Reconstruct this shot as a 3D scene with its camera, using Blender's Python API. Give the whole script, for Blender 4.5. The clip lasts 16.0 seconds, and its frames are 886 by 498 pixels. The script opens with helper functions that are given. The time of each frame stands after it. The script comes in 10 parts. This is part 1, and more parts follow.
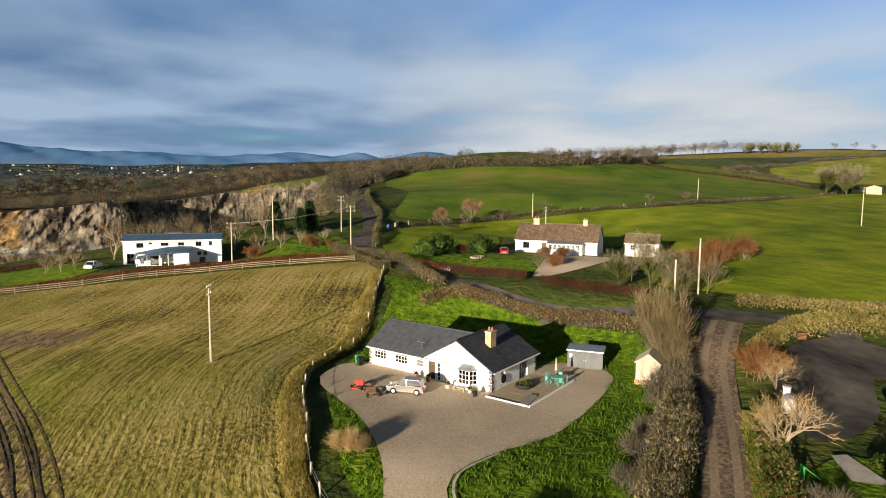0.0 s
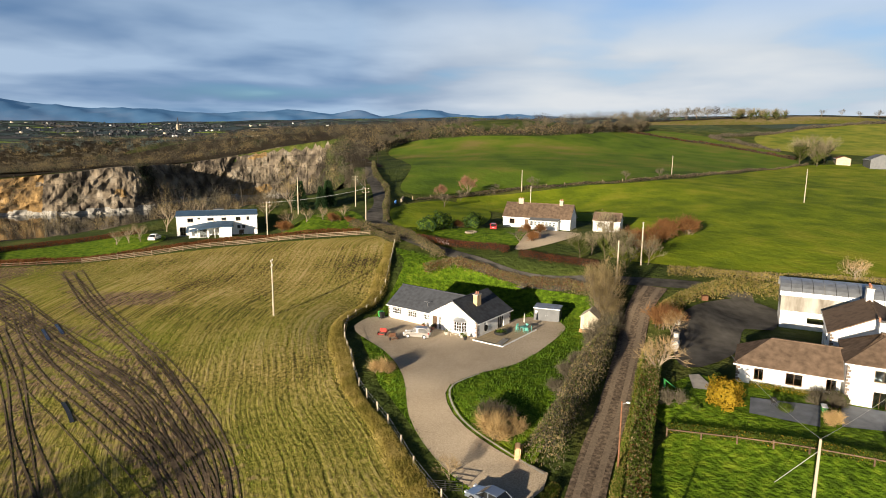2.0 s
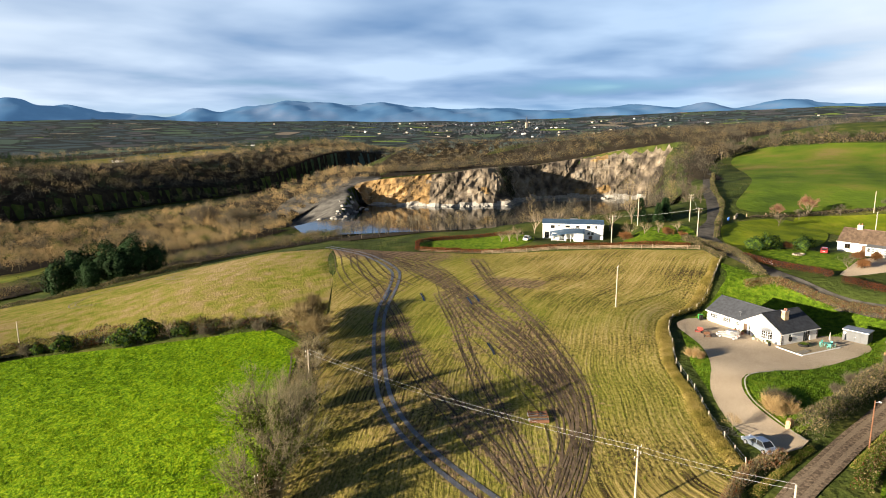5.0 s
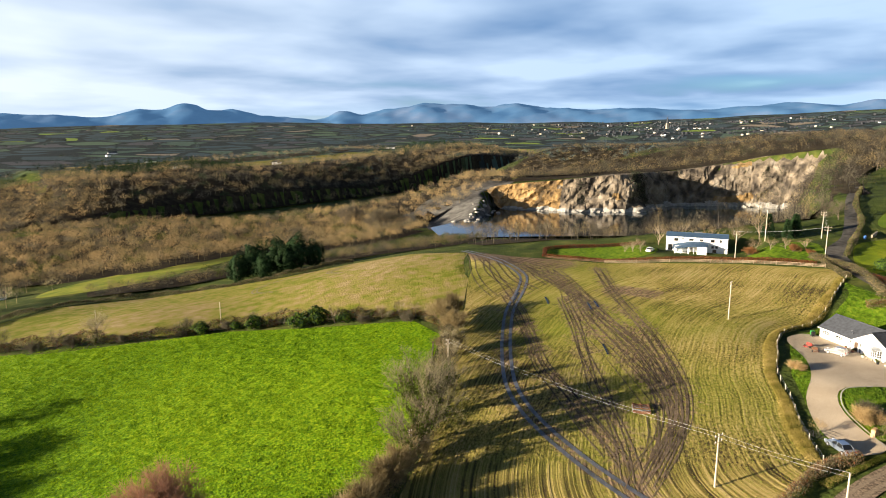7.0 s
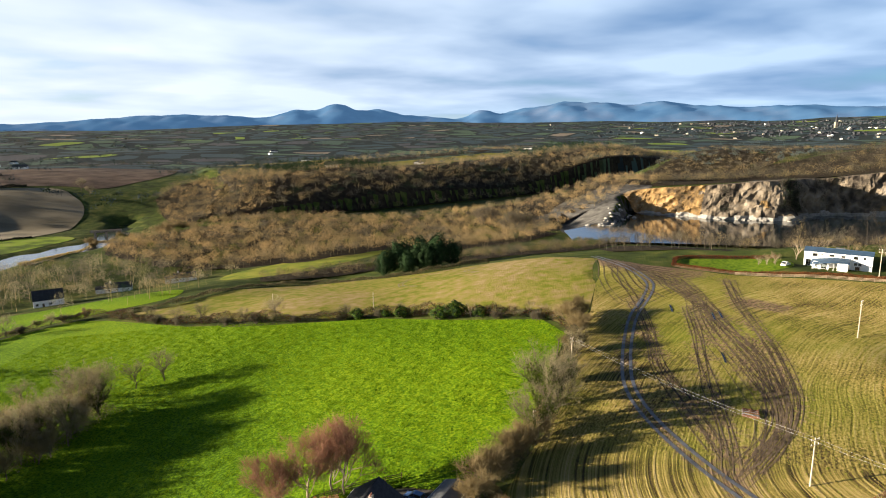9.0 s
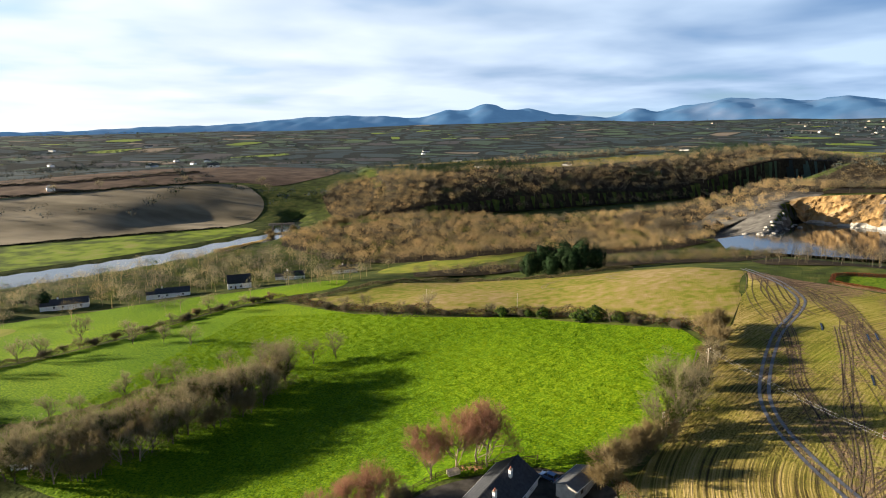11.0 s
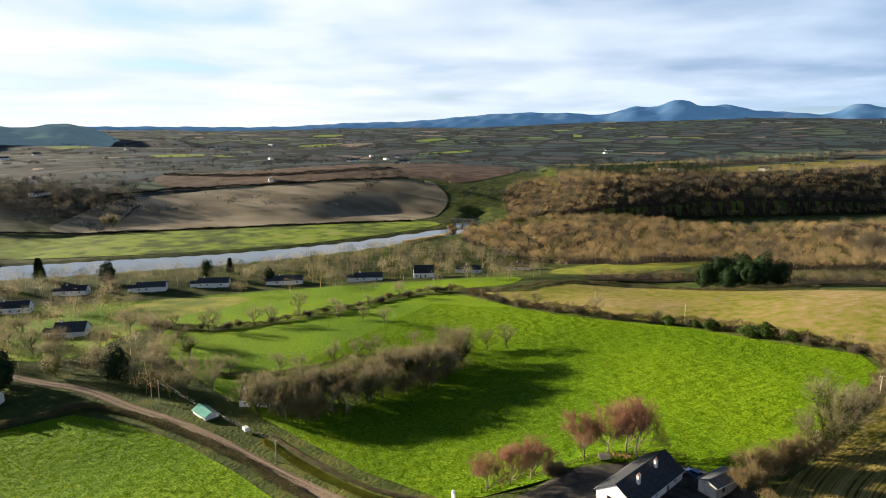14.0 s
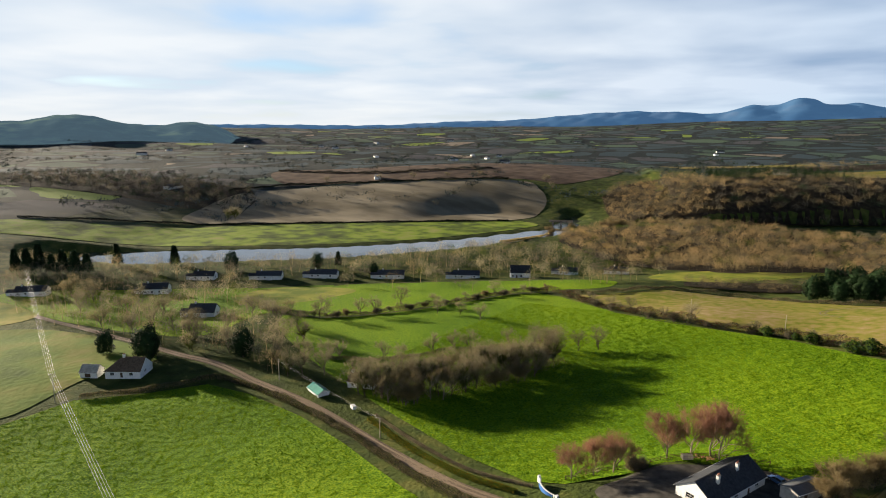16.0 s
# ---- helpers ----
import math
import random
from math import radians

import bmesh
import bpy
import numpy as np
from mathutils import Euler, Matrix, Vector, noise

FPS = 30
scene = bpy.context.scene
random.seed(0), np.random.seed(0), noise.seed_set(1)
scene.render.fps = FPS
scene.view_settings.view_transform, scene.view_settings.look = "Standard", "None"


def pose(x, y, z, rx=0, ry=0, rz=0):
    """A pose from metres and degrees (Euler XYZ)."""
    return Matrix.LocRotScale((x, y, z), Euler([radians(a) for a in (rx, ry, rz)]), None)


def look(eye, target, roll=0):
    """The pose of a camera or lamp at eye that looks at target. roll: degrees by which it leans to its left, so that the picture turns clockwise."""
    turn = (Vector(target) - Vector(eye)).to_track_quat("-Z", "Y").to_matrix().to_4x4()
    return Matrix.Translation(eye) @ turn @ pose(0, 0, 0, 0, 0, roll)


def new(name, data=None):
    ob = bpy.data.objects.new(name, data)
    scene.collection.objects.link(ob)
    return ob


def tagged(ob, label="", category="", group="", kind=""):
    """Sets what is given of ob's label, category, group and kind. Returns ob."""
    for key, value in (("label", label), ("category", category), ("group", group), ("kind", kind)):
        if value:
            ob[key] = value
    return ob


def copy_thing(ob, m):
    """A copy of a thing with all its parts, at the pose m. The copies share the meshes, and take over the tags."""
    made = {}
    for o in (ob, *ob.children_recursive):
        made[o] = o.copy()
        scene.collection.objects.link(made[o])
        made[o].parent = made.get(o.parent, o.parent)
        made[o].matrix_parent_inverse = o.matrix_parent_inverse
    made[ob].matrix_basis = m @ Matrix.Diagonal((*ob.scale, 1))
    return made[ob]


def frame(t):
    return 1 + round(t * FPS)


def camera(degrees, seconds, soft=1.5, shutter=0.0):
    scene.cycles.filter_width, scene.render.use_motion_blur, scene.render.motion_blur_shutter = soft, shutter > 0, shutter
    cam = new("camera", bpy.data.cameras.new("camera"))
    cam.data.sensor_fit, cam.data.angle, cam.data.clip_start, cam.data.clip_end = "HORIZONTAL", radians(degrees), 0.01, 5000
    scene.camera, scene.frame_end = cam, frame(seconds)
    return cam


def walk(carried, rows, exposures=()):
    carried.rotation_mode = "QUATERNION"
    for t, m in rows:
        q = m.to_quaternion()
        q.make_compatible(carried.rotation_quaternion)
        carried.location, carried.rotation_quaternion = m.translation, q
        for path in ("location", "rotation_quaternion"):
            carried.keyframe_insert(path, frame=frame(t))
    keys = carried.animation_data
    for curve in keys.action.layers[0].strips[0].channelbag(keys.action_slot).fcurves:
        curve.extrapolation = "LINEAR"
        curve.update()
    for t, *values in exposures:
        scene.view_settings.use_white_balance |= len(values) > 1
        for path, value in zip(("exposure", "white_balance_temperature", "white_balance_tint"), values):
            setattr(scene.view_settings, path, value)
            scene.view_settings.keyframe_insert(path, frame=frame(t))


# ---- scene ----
cam = camera(71.23, 16.0, soft=1.0)

# the flight: seconds, eye, heading to the left of +y, tilt, roll
PATH = [
    (0.0, (57.37, 79.13, 21.61), -54.81, -5.97, 0.35),
    (0.5, (52.41, 75.79, 23.32), -54.87, -7.21, 0.46),
    (1.0, (46.78, 71.78, 25.20), -54.89, -8.22, 0.49),
    (1.5, (41.46, 68.12, 26.83), -54.93, -9.07, 0.53),
    (2.0, (35.97, 64.33, 28.73), -54.95, -9.85, 0.58),
    (2.5, (30.60, 60.60, 30.36), -54.95, -10.42, 0.59),
    (3.0, (25.05, 57.04, 31.99), -53.75, -10.44, 0.67),
    (3.5, (20.26, 52.94, 33.64), -46.30, -10.44, 0.43),
    (4.0, (15.95, 48.21, 35.37), -38.27, -10.48, 0.28),
    (4.5, (12.25, 43.00, 37.01), -31.07, -10.51, 0.09),
    (5.0, (9.40, 37.69, 38.54), -24.62, -10.53, -0.13),
    (7.5, (1.47, 13.82, 45.59), -10.18, -10.48, -0.16),
    (8.0, (0.68, 9.29, 46.83), -7.15, -10.50, -0.11),
    (8.5, (0.30, 4.66, 48.03), -3.69, -10.52, -0.19),
    (9.0, (-0.00, -0.00, 49.37), -0.00, -10.59, -0.18),
    (9.5, (-0.05, -4.46, 50.53), 3.71, -10.59, -0.32),
    (12.0, (3.26, -23.11, 56.41), 19.34, -10.77, -0.14),
    (12.5, (4.64, -26.54, 57.29), 22.16, -10.83, -0.04),
    (13.0, (6.00, -29.93, 58.57), 24.91, -10.88, -0.04),
    (13.5, (7.50, -33.16, 59.71), 27.52, -10.92, -0.04),
    (14.0, (9.11, -36.05, 60.65), 29.91, -10.98, 0.02),
    (14.5, (10.78, -39.05, 61.74), 32.13, -11.03, 0.09),
    (15.0, (12.58, -41.80, 62.70), 34.48, -11.06, 0.13),
    (15.5, (14.40, -44.55, 63.43), 36.78, -11.12, 0.23),
    (16.0, (16.37, -47.16, 64.13), 39.07, -11.16, 0.27),
]


def flight_row(t, eye, heading, tilt, roll):
    a, b = radians(heading), radians(tilt)
    way = Vector((-math.sin(a) * math.cos(b), math.cos(a) * math.cos(b), math.sin(b)))
    return t, look(eye, Vector(eye) + way * 50, roll)


walk(cam, [flight_row(*row) for row in PATH], exposures=[(0.0, 1.12), (2.5, 1.36), (4.0, 1.68), (9.0, 1.86), (12.0, 1.86), (13.5, 1.84), (16.0, 1.56)])

# ---------------------------------------------------------------- light
SUN_AZ = radians(267.0)      # clockwise from +y, where the sun stands
SUN_EL = radians(9.4)


def build_world():
    world = bpy.data.worlds.new("sky")
    scene.world = world
    world.use_nodes = True
    nt = world.node_tree
    nt.nodes.clear()
    N, L = nt.nodes.new, nt.links.new
    out = N("ShaderNodeOutputWorld")
    bg = N("ShaderNodeBackground")
    sky = N("ShaderNodeTexSky")
    sky.sky_type = "NISHITA"
    sky.sun_disc = False
    sky.sun_elevation = SUN_EL
    sky.sun_rotation = SUN_AZ
    sky.air_density, sky.dust_density, sky.ozone_density = 1.0, 0.6, 2.5
    co = N("ShaderNodeTexCoord")
    sep = N("ShaderNodeSeparateXYZ")
    L(co.outputs["Generated"], sep.inputs[0])

    def math_node(op, a, b=None, clamp=False):
        m = N("ShaderNodeMath")
        m.operation, m.use_clamp = op, clamp
        for i, v in enumerate((a, b)):
            if v is None:
                continue
            if isinstance(v, (int, float)):
                m.inputs[i].default_value = v
            else:
                L(v, m.inputs[i])
        return m.outputs[0]

    zc = math_node("MAXIMUM", sep.outputs[2], 0.0)
    den = math_node("ADD", zc, 0.10)
    px = math_node("DIVIDE", sep.outputs[0], den)
    py = math_node("DIVIDE", sep.outputs[1], den)
    com = N("ShaderNodeCombineXYZ")
    L(px, com.inputs[0])
    L(py, com.inputs[1])

    def cloud_noise(scale, detail, rough, seed, stretch):
        mp = N("ShaderNodeMapping")
        mp.inputs["Rotation"].default_value = (0, 0, radians(-24))
        mp.inputs["Scale"].default_value = (stretch, 1, 1)
        mp.inputs["Location"].default_value = (seed, seed * 0.7, 0)
        L(com.outputs[0], mp.inputs[0])
        n = N("ShaderNodeTexNoise")
        n.inputs["Scale"].default_value = scale
        n.inputs["Detail"].default_value = detail
        n.inputs["Roughness"].default_value = rough
        n.inputs["Distortion"].default_value = 0.15
        L(mp.outputs[0], n.inputs["Vector"])
        return n.outputs["Fac"]

    def ramp(v, stops):
        r = N("ShaderNodeValToRGB")
        els = r.color_ramp.elements
        while len(els) < len(stops):
            els.new(0.5)
        for e, (p, c) in zip(els, stops):
            e.position = p
            e.color = (*c, 1) if len(c) == 3 else c
        L(v, r.inputs[0])
        return r.outputs[0]

    def mix(f, a, b):
        m = N("ShaderNodeMix")
        m.data_type = "RGBA"
        for sock, v in ((m.inputs[0], f), (m.inputs[6], a), (m.inputs[7], b)):
            if isinstance(v, tuple):
                sock.default_value = (*v, 1)
            elif isinstance(v, (int, float)):
                sock.default_value = v
            else:
                L(v, sock)
        return m.outputs[2]

    big = cloud_noise(0.34, 3.0, 0.42, 3.1, 1.0)
    mid = cloud_noise(0.85, 4.0, 0.44, 7.4, 1.0)
    cover = math_node("ADD", math_node("MULTIPLY", big, 0.6), math_node("MULTIPLY", mid, 0.4))
    # the layer is thin and bright round the sun and to the south, heavy and blue-grey in the north-east
    sx, sy = -math.sin(radians(45)), -math.cos(radians(45))
    side = math_node("ADD", math_node("MULTIPLY", sep.outputs[0], sx), math_node("MULTIPLY", sep.outputs[1], sy))
    east = math_node("MULTIPLY", math_node("SUBTRACT", sep.outputs[0], 0.72), 4.0, True)
    lit = math_node("ADD", math_node("ADD", side, 1.05), math_node("MULTIPLY", east, 1.3), True)
    cloud_dark = mix(lit, CLOUD_DARK[0], CLOUD_DARK[1])
    cloud_light = mix(lit, CLOUD_LIGHT[0], CLOUD_LIGHT[1])
    shade = ramp(math_node("ADD", math_node("MULTIPLY", mid, 0.6), math_node("MULTIPLY", big, 0.4)), [(0.38, (0, 0, 0)), (0.60, (1, 1, 1))])
    cloud = mix(shade, cloud_dark, cloud_light)
    cov = ramp(cover, [(0.30, (0.1, 0.1, 0.1)), (0.46, (1, 1, 1))])
    # the cloud deck thins out overhead to clear blue
    high = ramp(zc, [(0.19, (1, 1, 1)), (0.34, (0.35, 0.35, 0.35)), (0.52, (0, 0, 0))])
    cov = math_node("MULTIPLY", cov, high)
    # a clear gap high in the east
    gap = math_node("MULTIPLY", math_node("MULTIPLY", math_node("SUBTRACT", sep.outputs[0], 0.70), 3.2, True), math_node("MULTIPLY", math_node("SUBTRACT", zc, 0.13), 7.0, True))
    cov = math_node("MULTIPLY", cov, math_node("SUBTRACT", 1.0, math_node("MULTIPLY", gap, 0.92)))
    skyc = N("ShaderNodeMix")
    skyc.data_type, skyc.blend_type = "RGBA", "MULTIPLY"
    skyc.inputs[0].default_value = 1.0
    L(sky.outputs[0], skyc.inputs[6])
    L(ramp(zc, [(0.02, (1.2, 1.5, 2.0)), (0.30, (1.0, 1.35, 1.9)), (0.55, (0.30, 0.36, 0.45))]), skyc.inputs[7])
    col = mix(cov, skyc.outputs[2], cloud)
    # pale band close to the horizon
    near = ramp(zc, [(0.0, (1, 1, 1)), (0.055, (0, 0, 0))])
    pale = mix(math_node("ADD", side, 1.0, True), PALE[0], PALE[1])
    nearf = math_node("MULTIPLY", near, 0.75)
    col = mix(nearf, col, pale)
    L(col, bg.inputs[0])
    bg.inputs[1].default_value = SKY_STRENGTH
    L(bg.outputs[0], out.inputs[0])


SKY_STRENGTH = 0.037
CLOUD_DARK = ((0.4, 1.6, 3.8), (5.6, 6.7, 8.0))
CLOUD_LIGHT = ((4.2, 5.8, 8.0), (8.2, 8.6, 9.0))
PALE = ((4.2, 6.6, 8.8), (8.2, 8.4, 8.4))
build_world()
lamp = bpy.data.lights.new("sun", "SUN")
lamp.energy, lamp.angle, lamp.color = 5.0, radians(0.6), (1.0, 0.85, 0.65)
sun = new("sun", lamp)
sun.matrix_world = look((0, 0, 300), (-math.sin(SUN_AZ) * math.cos(SUN_EL), -math.cos(SUN_AZ) * math.cos(SUN_EL), 300 - math.sin(SUN_EL)))
scene.view_settings.exposure = 0.0


# ---------------------------------------------------------------- materials
MATS = {}


def ramp_material(name, stops, scale=1.0, detail=6.0, rough=0.9, bump=0.0, bump_scale=4.0, big=0.02, spread=0.35,
                  random=0.0, metal=0.0, coords="Object", spec=0.06, stretch=(1, 1, 1), translucent=0.0):
    """A matt material: a fine grain runs through a colour ramp, a broad one shifts it, each object differs a little."""
    m = bpy.data.materials.new(name)
    m.use_nodes = True
    nt = m.node_tree
    N, L = nt.nodes.new, nt.links.new
    bsdf = nt.nodes["Principled BSDF"]
    co = N("ShaderNodeTexCoord")
    mp = N("ShaderNodeMapping")
    mp.inputs["Scale"].default_value = stretch
    L(co.outputs[coords], mp.inputs[0])
    fine = N("ShaderNodeTexNoise")
    fine.inputs["Scale"].default_value, fine.inputs["Detail"].default_value = scale, detail
    L(mp.outputs[0], fine.inputs["Vector"])
    wide = N("ShaderNodeTexNoise")
    wide.inputs["Scale"].default_value, wide.inputs["Detail"].default_value = big, 4.0
    L(co.outputs[coords], wide.inputs["Vector"])
    a = N("ShaderNodeMath")
    a.operation = "MULTIPLY_ADD"
    L(wide.outputs["Fac"], a.inputs[0])
    a.inputs[1].default_value = spread * 2
    a.inputs[2].default_value = -spread
    b = N("ShaderNodeMath")
    L(a.outputs[0], b.inputs[0])
    L(fine.outputs["Fac"], b.inputs[1])
    last = b
    if random:
        info = N("ShaderNodeObjectInfo")
        c = N("ShaderNodeMath")
        c.operation = "MULTIPLY_ADD"
        L(info.outputs["Random"], c.inputs[0])
        c.inputs[1].default_value, c.inputs[2].default_value = random, -random / 2
        d = N("ShaderNodeMath")
        L(c.outputs[0], d.inputs[0])
        L(last.outputs[0], d.inputs[1])
        last = d
    r = N("ShaderNodeValToRGB")
    els = r.color_ramp.elements
    while len(els) < len(stops):
        els.new(0.5)
    for e, (p, c) in zip(els, stops):
        e.position, e.color = p, (*c, 1)
    L(last.outputs[0], r.inputs[0])
    L(r.outputs[0], bsdf.inputs["Base Color"])
    bsdf.inputs["Roughness"].default_value = rough
    bsdf.inputs["Metallic"].default_value = metal
    bsdf.inputs["Specular IOR Level"].default_value = spec
    if translucent:
        tl, mxs = N("ShaderNodeBsdfTranslucent"), N("ShaderNodeMixShader")
        L(r.outputs[0], tl.inputs["Color"])
        mxs.inputs[0].default_value = translucent
        L(bsdf.outputs[0], mxs.inputs[1])
        L(tl.outputs[0], mxs.inputs[2])
        L(mxs.outputs[0], nt.nodes["Material Output"].inputs["Surface"])
    if bump:
        bn = N("ShaderNodeTexNoise")
        bn.inputs["Scale"].default_value, bn.inputs["Detail"].default_value = bump_scale, 5.0
        L(mp.outputs[0], bn.inputs["Vector"])
        bp = N("ShaderNodeBump")
        bp.inputs["Distance"].default_value = bump
        L(bn.outputs["Fac"], bp.inputs["Height"])
        L(bp.outputs[0], bsdf.inputs["Normal"])
    MATS[name] = m
    return m


def shades(c, k=0.35):
    """Dark to light round one colour."""
    return [(0.25, tuple(v * (1 - k) for v in c)), (0.5, c), (0.75, tuple(min(1, v * (1 + k)) for v in c))]


M_GROUND = ramp_material("rough_grass", [(0.25, (0.025, 0.036, 0.010)), (0.5, (0.055, 0.075, 0.016)), (0.75, (0.12, 0.12, 0.03))], 0.12, 8, 0.95, 0.5, 0.8, 0.01, 0.3)


def add_far_fields(m):
    """Beyond the near farms the land is a patchwork of small fields with dark hedges between, its colours blued for
    haze.
    """
    nt = m.node_tree
    N, L = nt.nodes.new, nt.links.new
    bsdf = nt.nodes["Principled BSDF"]
    near = bsdf.inputs["Base Color"].links[0].from_socket
    co = N("ShaderNodeTexCoord")
    warp = N("ShaderNodeTexNoise")
    warp.inputs["Scale"].default_value = 0.004
    L(co.outputs["Object"], warp.inputs["Vector"])
    mul = N("ShaderNodeVectorMath")
    mul.operation = "MULTIPLY_ADD"
    L(warp.outputs["Color"], mul.inputs[0])
    mul.inputs[1].default_value = (160, 160, 0)
    L(co.outputs["Object"], mul.inputs[2])
    flat = N("ShaderNodeVectorMath")
    flat.operation = "MULTIPLY"
    L(mul.outputs[0], flat.inputs[0])
    flat.inputs[1].default_value = (1, 1, 0)
    cells, edges = N("ShaderNodeTexVoronoi"), N("ShaderNodeTexVoronoi")
    edges.feature = "DISTANCE_TO_EDGE"
    for v in (cells, edges):
        v.inputs["Scale"].default_value = 0.0085
        v.inputs["Randomness"].default_value = 0.85
        L(flat.outputs[0], v.inputs["Vector"])
    sep = N("ShaderNodeSeparateXYZ")
    L(cells.outputs["Color"], sep.inputs[0])
    pal = N("ShaderNodeValToRGB")
    pal.color_ramp.interpolation = "CONSTANT"
    # field colours with distance haze put in as blue-grey
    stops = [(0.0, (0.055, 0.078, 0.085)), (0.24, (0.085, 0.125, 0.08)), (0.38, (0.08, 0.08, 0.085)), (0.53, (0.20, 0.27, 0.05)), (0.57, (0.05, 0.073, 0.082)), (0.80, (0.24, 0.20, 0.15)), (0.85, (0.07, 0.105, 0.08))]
    els = pal.color_ramp.elements
    while len(els) < len(stops):
        els.new(0.5)
    for e, (p, c) in zip(els, stops):
        e.position, e.color = p, (*c, 1)
    L(sep.outputs[0], pal.inputs[0])
    hed = N("ShaderNodeMath")
    hed.operation = "LESS_THAN"
    L(edges.outputs["Distance"], hed.inputs[0])
    hed.inputs[1].default_value = 0.10
    a = N("ShaderNodeMix")
    a.data_type = "RGBA"
    L(hed.outputs[0], a.inputs[0])
    L(pal.outputs[0], a.inputs[6])
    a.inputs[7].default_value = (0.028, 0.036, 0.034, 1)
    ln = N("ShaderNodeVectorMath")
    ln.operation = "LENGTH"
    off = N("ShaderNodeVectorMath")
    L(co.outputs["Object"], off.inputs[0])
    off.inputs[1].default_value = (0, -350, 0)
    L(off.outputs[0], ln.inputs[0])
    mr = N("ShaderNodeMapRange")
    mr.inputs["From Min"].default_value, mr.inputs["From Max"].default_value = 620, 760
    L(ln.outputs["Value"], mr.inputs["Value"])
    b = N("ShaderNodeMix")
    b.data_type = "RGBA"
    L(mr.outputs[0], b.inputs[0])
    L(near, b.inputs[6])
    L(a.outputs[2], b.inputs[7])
    L(b.outputs[2], bsdf.inputs["Base Color"])


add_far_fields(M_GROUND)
M_PASTURE = ramp_material("pasture_grass", [(0.32, (0.045, 0.10, 0.003)), (0.5, (0.105, 0.20, 0.004)), (0.68, (0.205, 0.285, 0.007))], 1.6, 10, 0.95, 0.36, 2.1, 0.012, 0.25)
M_LAWN = ramp_material("lawn_grass", [(0.34, (0.045, 0.08, 0.006)), (0.5, (0.085, 0.15, 0.008)), (0.68, (0.15, 0.21, 0.015))], 0.9, 7, 0.95, 0.35, 1.6, 0.06, 0.22)
M_HILLGRASS = ramp_material("hill_grass", [(0.28, (0.085, 0.125, 0.008)), (0.5, (0.16, 0.205, 0.010)), (0.74, (0.27, 0.26, 0.026))], 0.10, 8, 0.95, 0.3, 0.5, 0.008, 0.45)
M_HAY = ramp_material("pale_stubble_grass", [(0.30, (0.13, 0.145, 0.015)), (0.45, (0.20, 0.18, 0.04)), (0.6, (0.25, 0.19, 0.08)), (0.75, (0.30, 0.23, 0.12))], 0.25, 9, 0.95, 0.3, 1.4, 0.011, 0.5)
M_GRAVEL = ramp_material("gravel", [(0.2, (0.27, 0.215, 0.15)), (0.5, (0.46, 0.375, 0.27)), (0.8, (0.61, 0.51, 0.385))], 7.0, 10, 0.95, 0.02, 14.0, 0.10, 0.34)
M_ROAD = ramp_material("muddy_asphalt", [(0.3, (0.055, 0.042, 0.032)), (0.5, (0.135, 0.102, 0.072)), (0.7, (0.25, 0.19, 0.132))], 2.6, 9, 0.75, 0.04, 6.0, 0.05, 0.3)
M_TARMAC = ramp_material("yard_tarmac", shades((0.075, 0.07, 0.062), 0.5), 0.5, 9, 0.85, 0.02, 9.0, 0.08, 0.3)
M_RENDER = ramp_material("white_render", [(0.2, (0.62, 0.61, 0.58)), (0.5, (0.78, 0.77, 0.74)), (0.8, (0.84, 0.83, 0.8))], 1.2, 8, 0.85, 0.01, 14, 0.25, 0.25)
M_SLATE = ramp_material("slate", shades((0.05, 0.054, 0.062), 0.35), 1.6, 6, 0.65, 0.01, 6, 0.15, 0.25, random=0.35)
M_TILE = ramp_material("brown_tile", shades((0.125, 0.088, 0.062), 0.4), 1.4, 6, 0.85, 0.01, 6, 0.12, 0.3, random=0.35)
M_WOODS = ramp_material("bare_twigs", shades((0.20, 0.145, 0.075), 0.45), 0.12, 5, 0.95, big=0.015, spread=0.3)
M_MUD = ramp_material("wet_mud", shades((0.085, 0.06, 0.042), 0.45), 0.6, 8, 0.55, 0.08, 3.0, 0.05, 0.3, spec=0.4)
# far hills and mountains: the blue of aerial haze is put into their base colours
M_FARHILL = ramp_material("hazed_dark_hills", [(0.34, (0.030, 0.050, 0.056)), (0.5, (0.055, 0.085, 0.085)), (0.58, (0.10, 0.145, 0.10)), (0.75, (0.15, 0.19, 0.12))], 0.011, 8, 1.0, big=0.003, spread=0.3, spec=0.0, stretch=(1, 1, 2.5))
M_MOUNTAIN = ramp_material("hazed_blue_hills", [(0.3, (0.025, 0.06, 0.12)), (0.5, (0.045, 0.09, 0.155)), (0.66, (0.08, 0.11, 0.165)), (0.8, (0.12, 0.135, 0.175))], 0.0042, 8, 1.0, big=0.0011, spread=0.3, spec=0.0, stretch=(1, 1, 2))

# a weak blue emission on both stands in for the haze in front of them
for m, haze_glow in ((M_FARHILL, (0.020, 0.033, 0.042)), (M_MOUNTAIN, (0.015, 0.036, 0.068))):
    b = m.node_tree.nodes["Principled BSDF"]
    b.inputs["Emission Color"].default_value = (*haze_glow, 1)
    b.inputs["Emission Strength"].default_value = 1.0

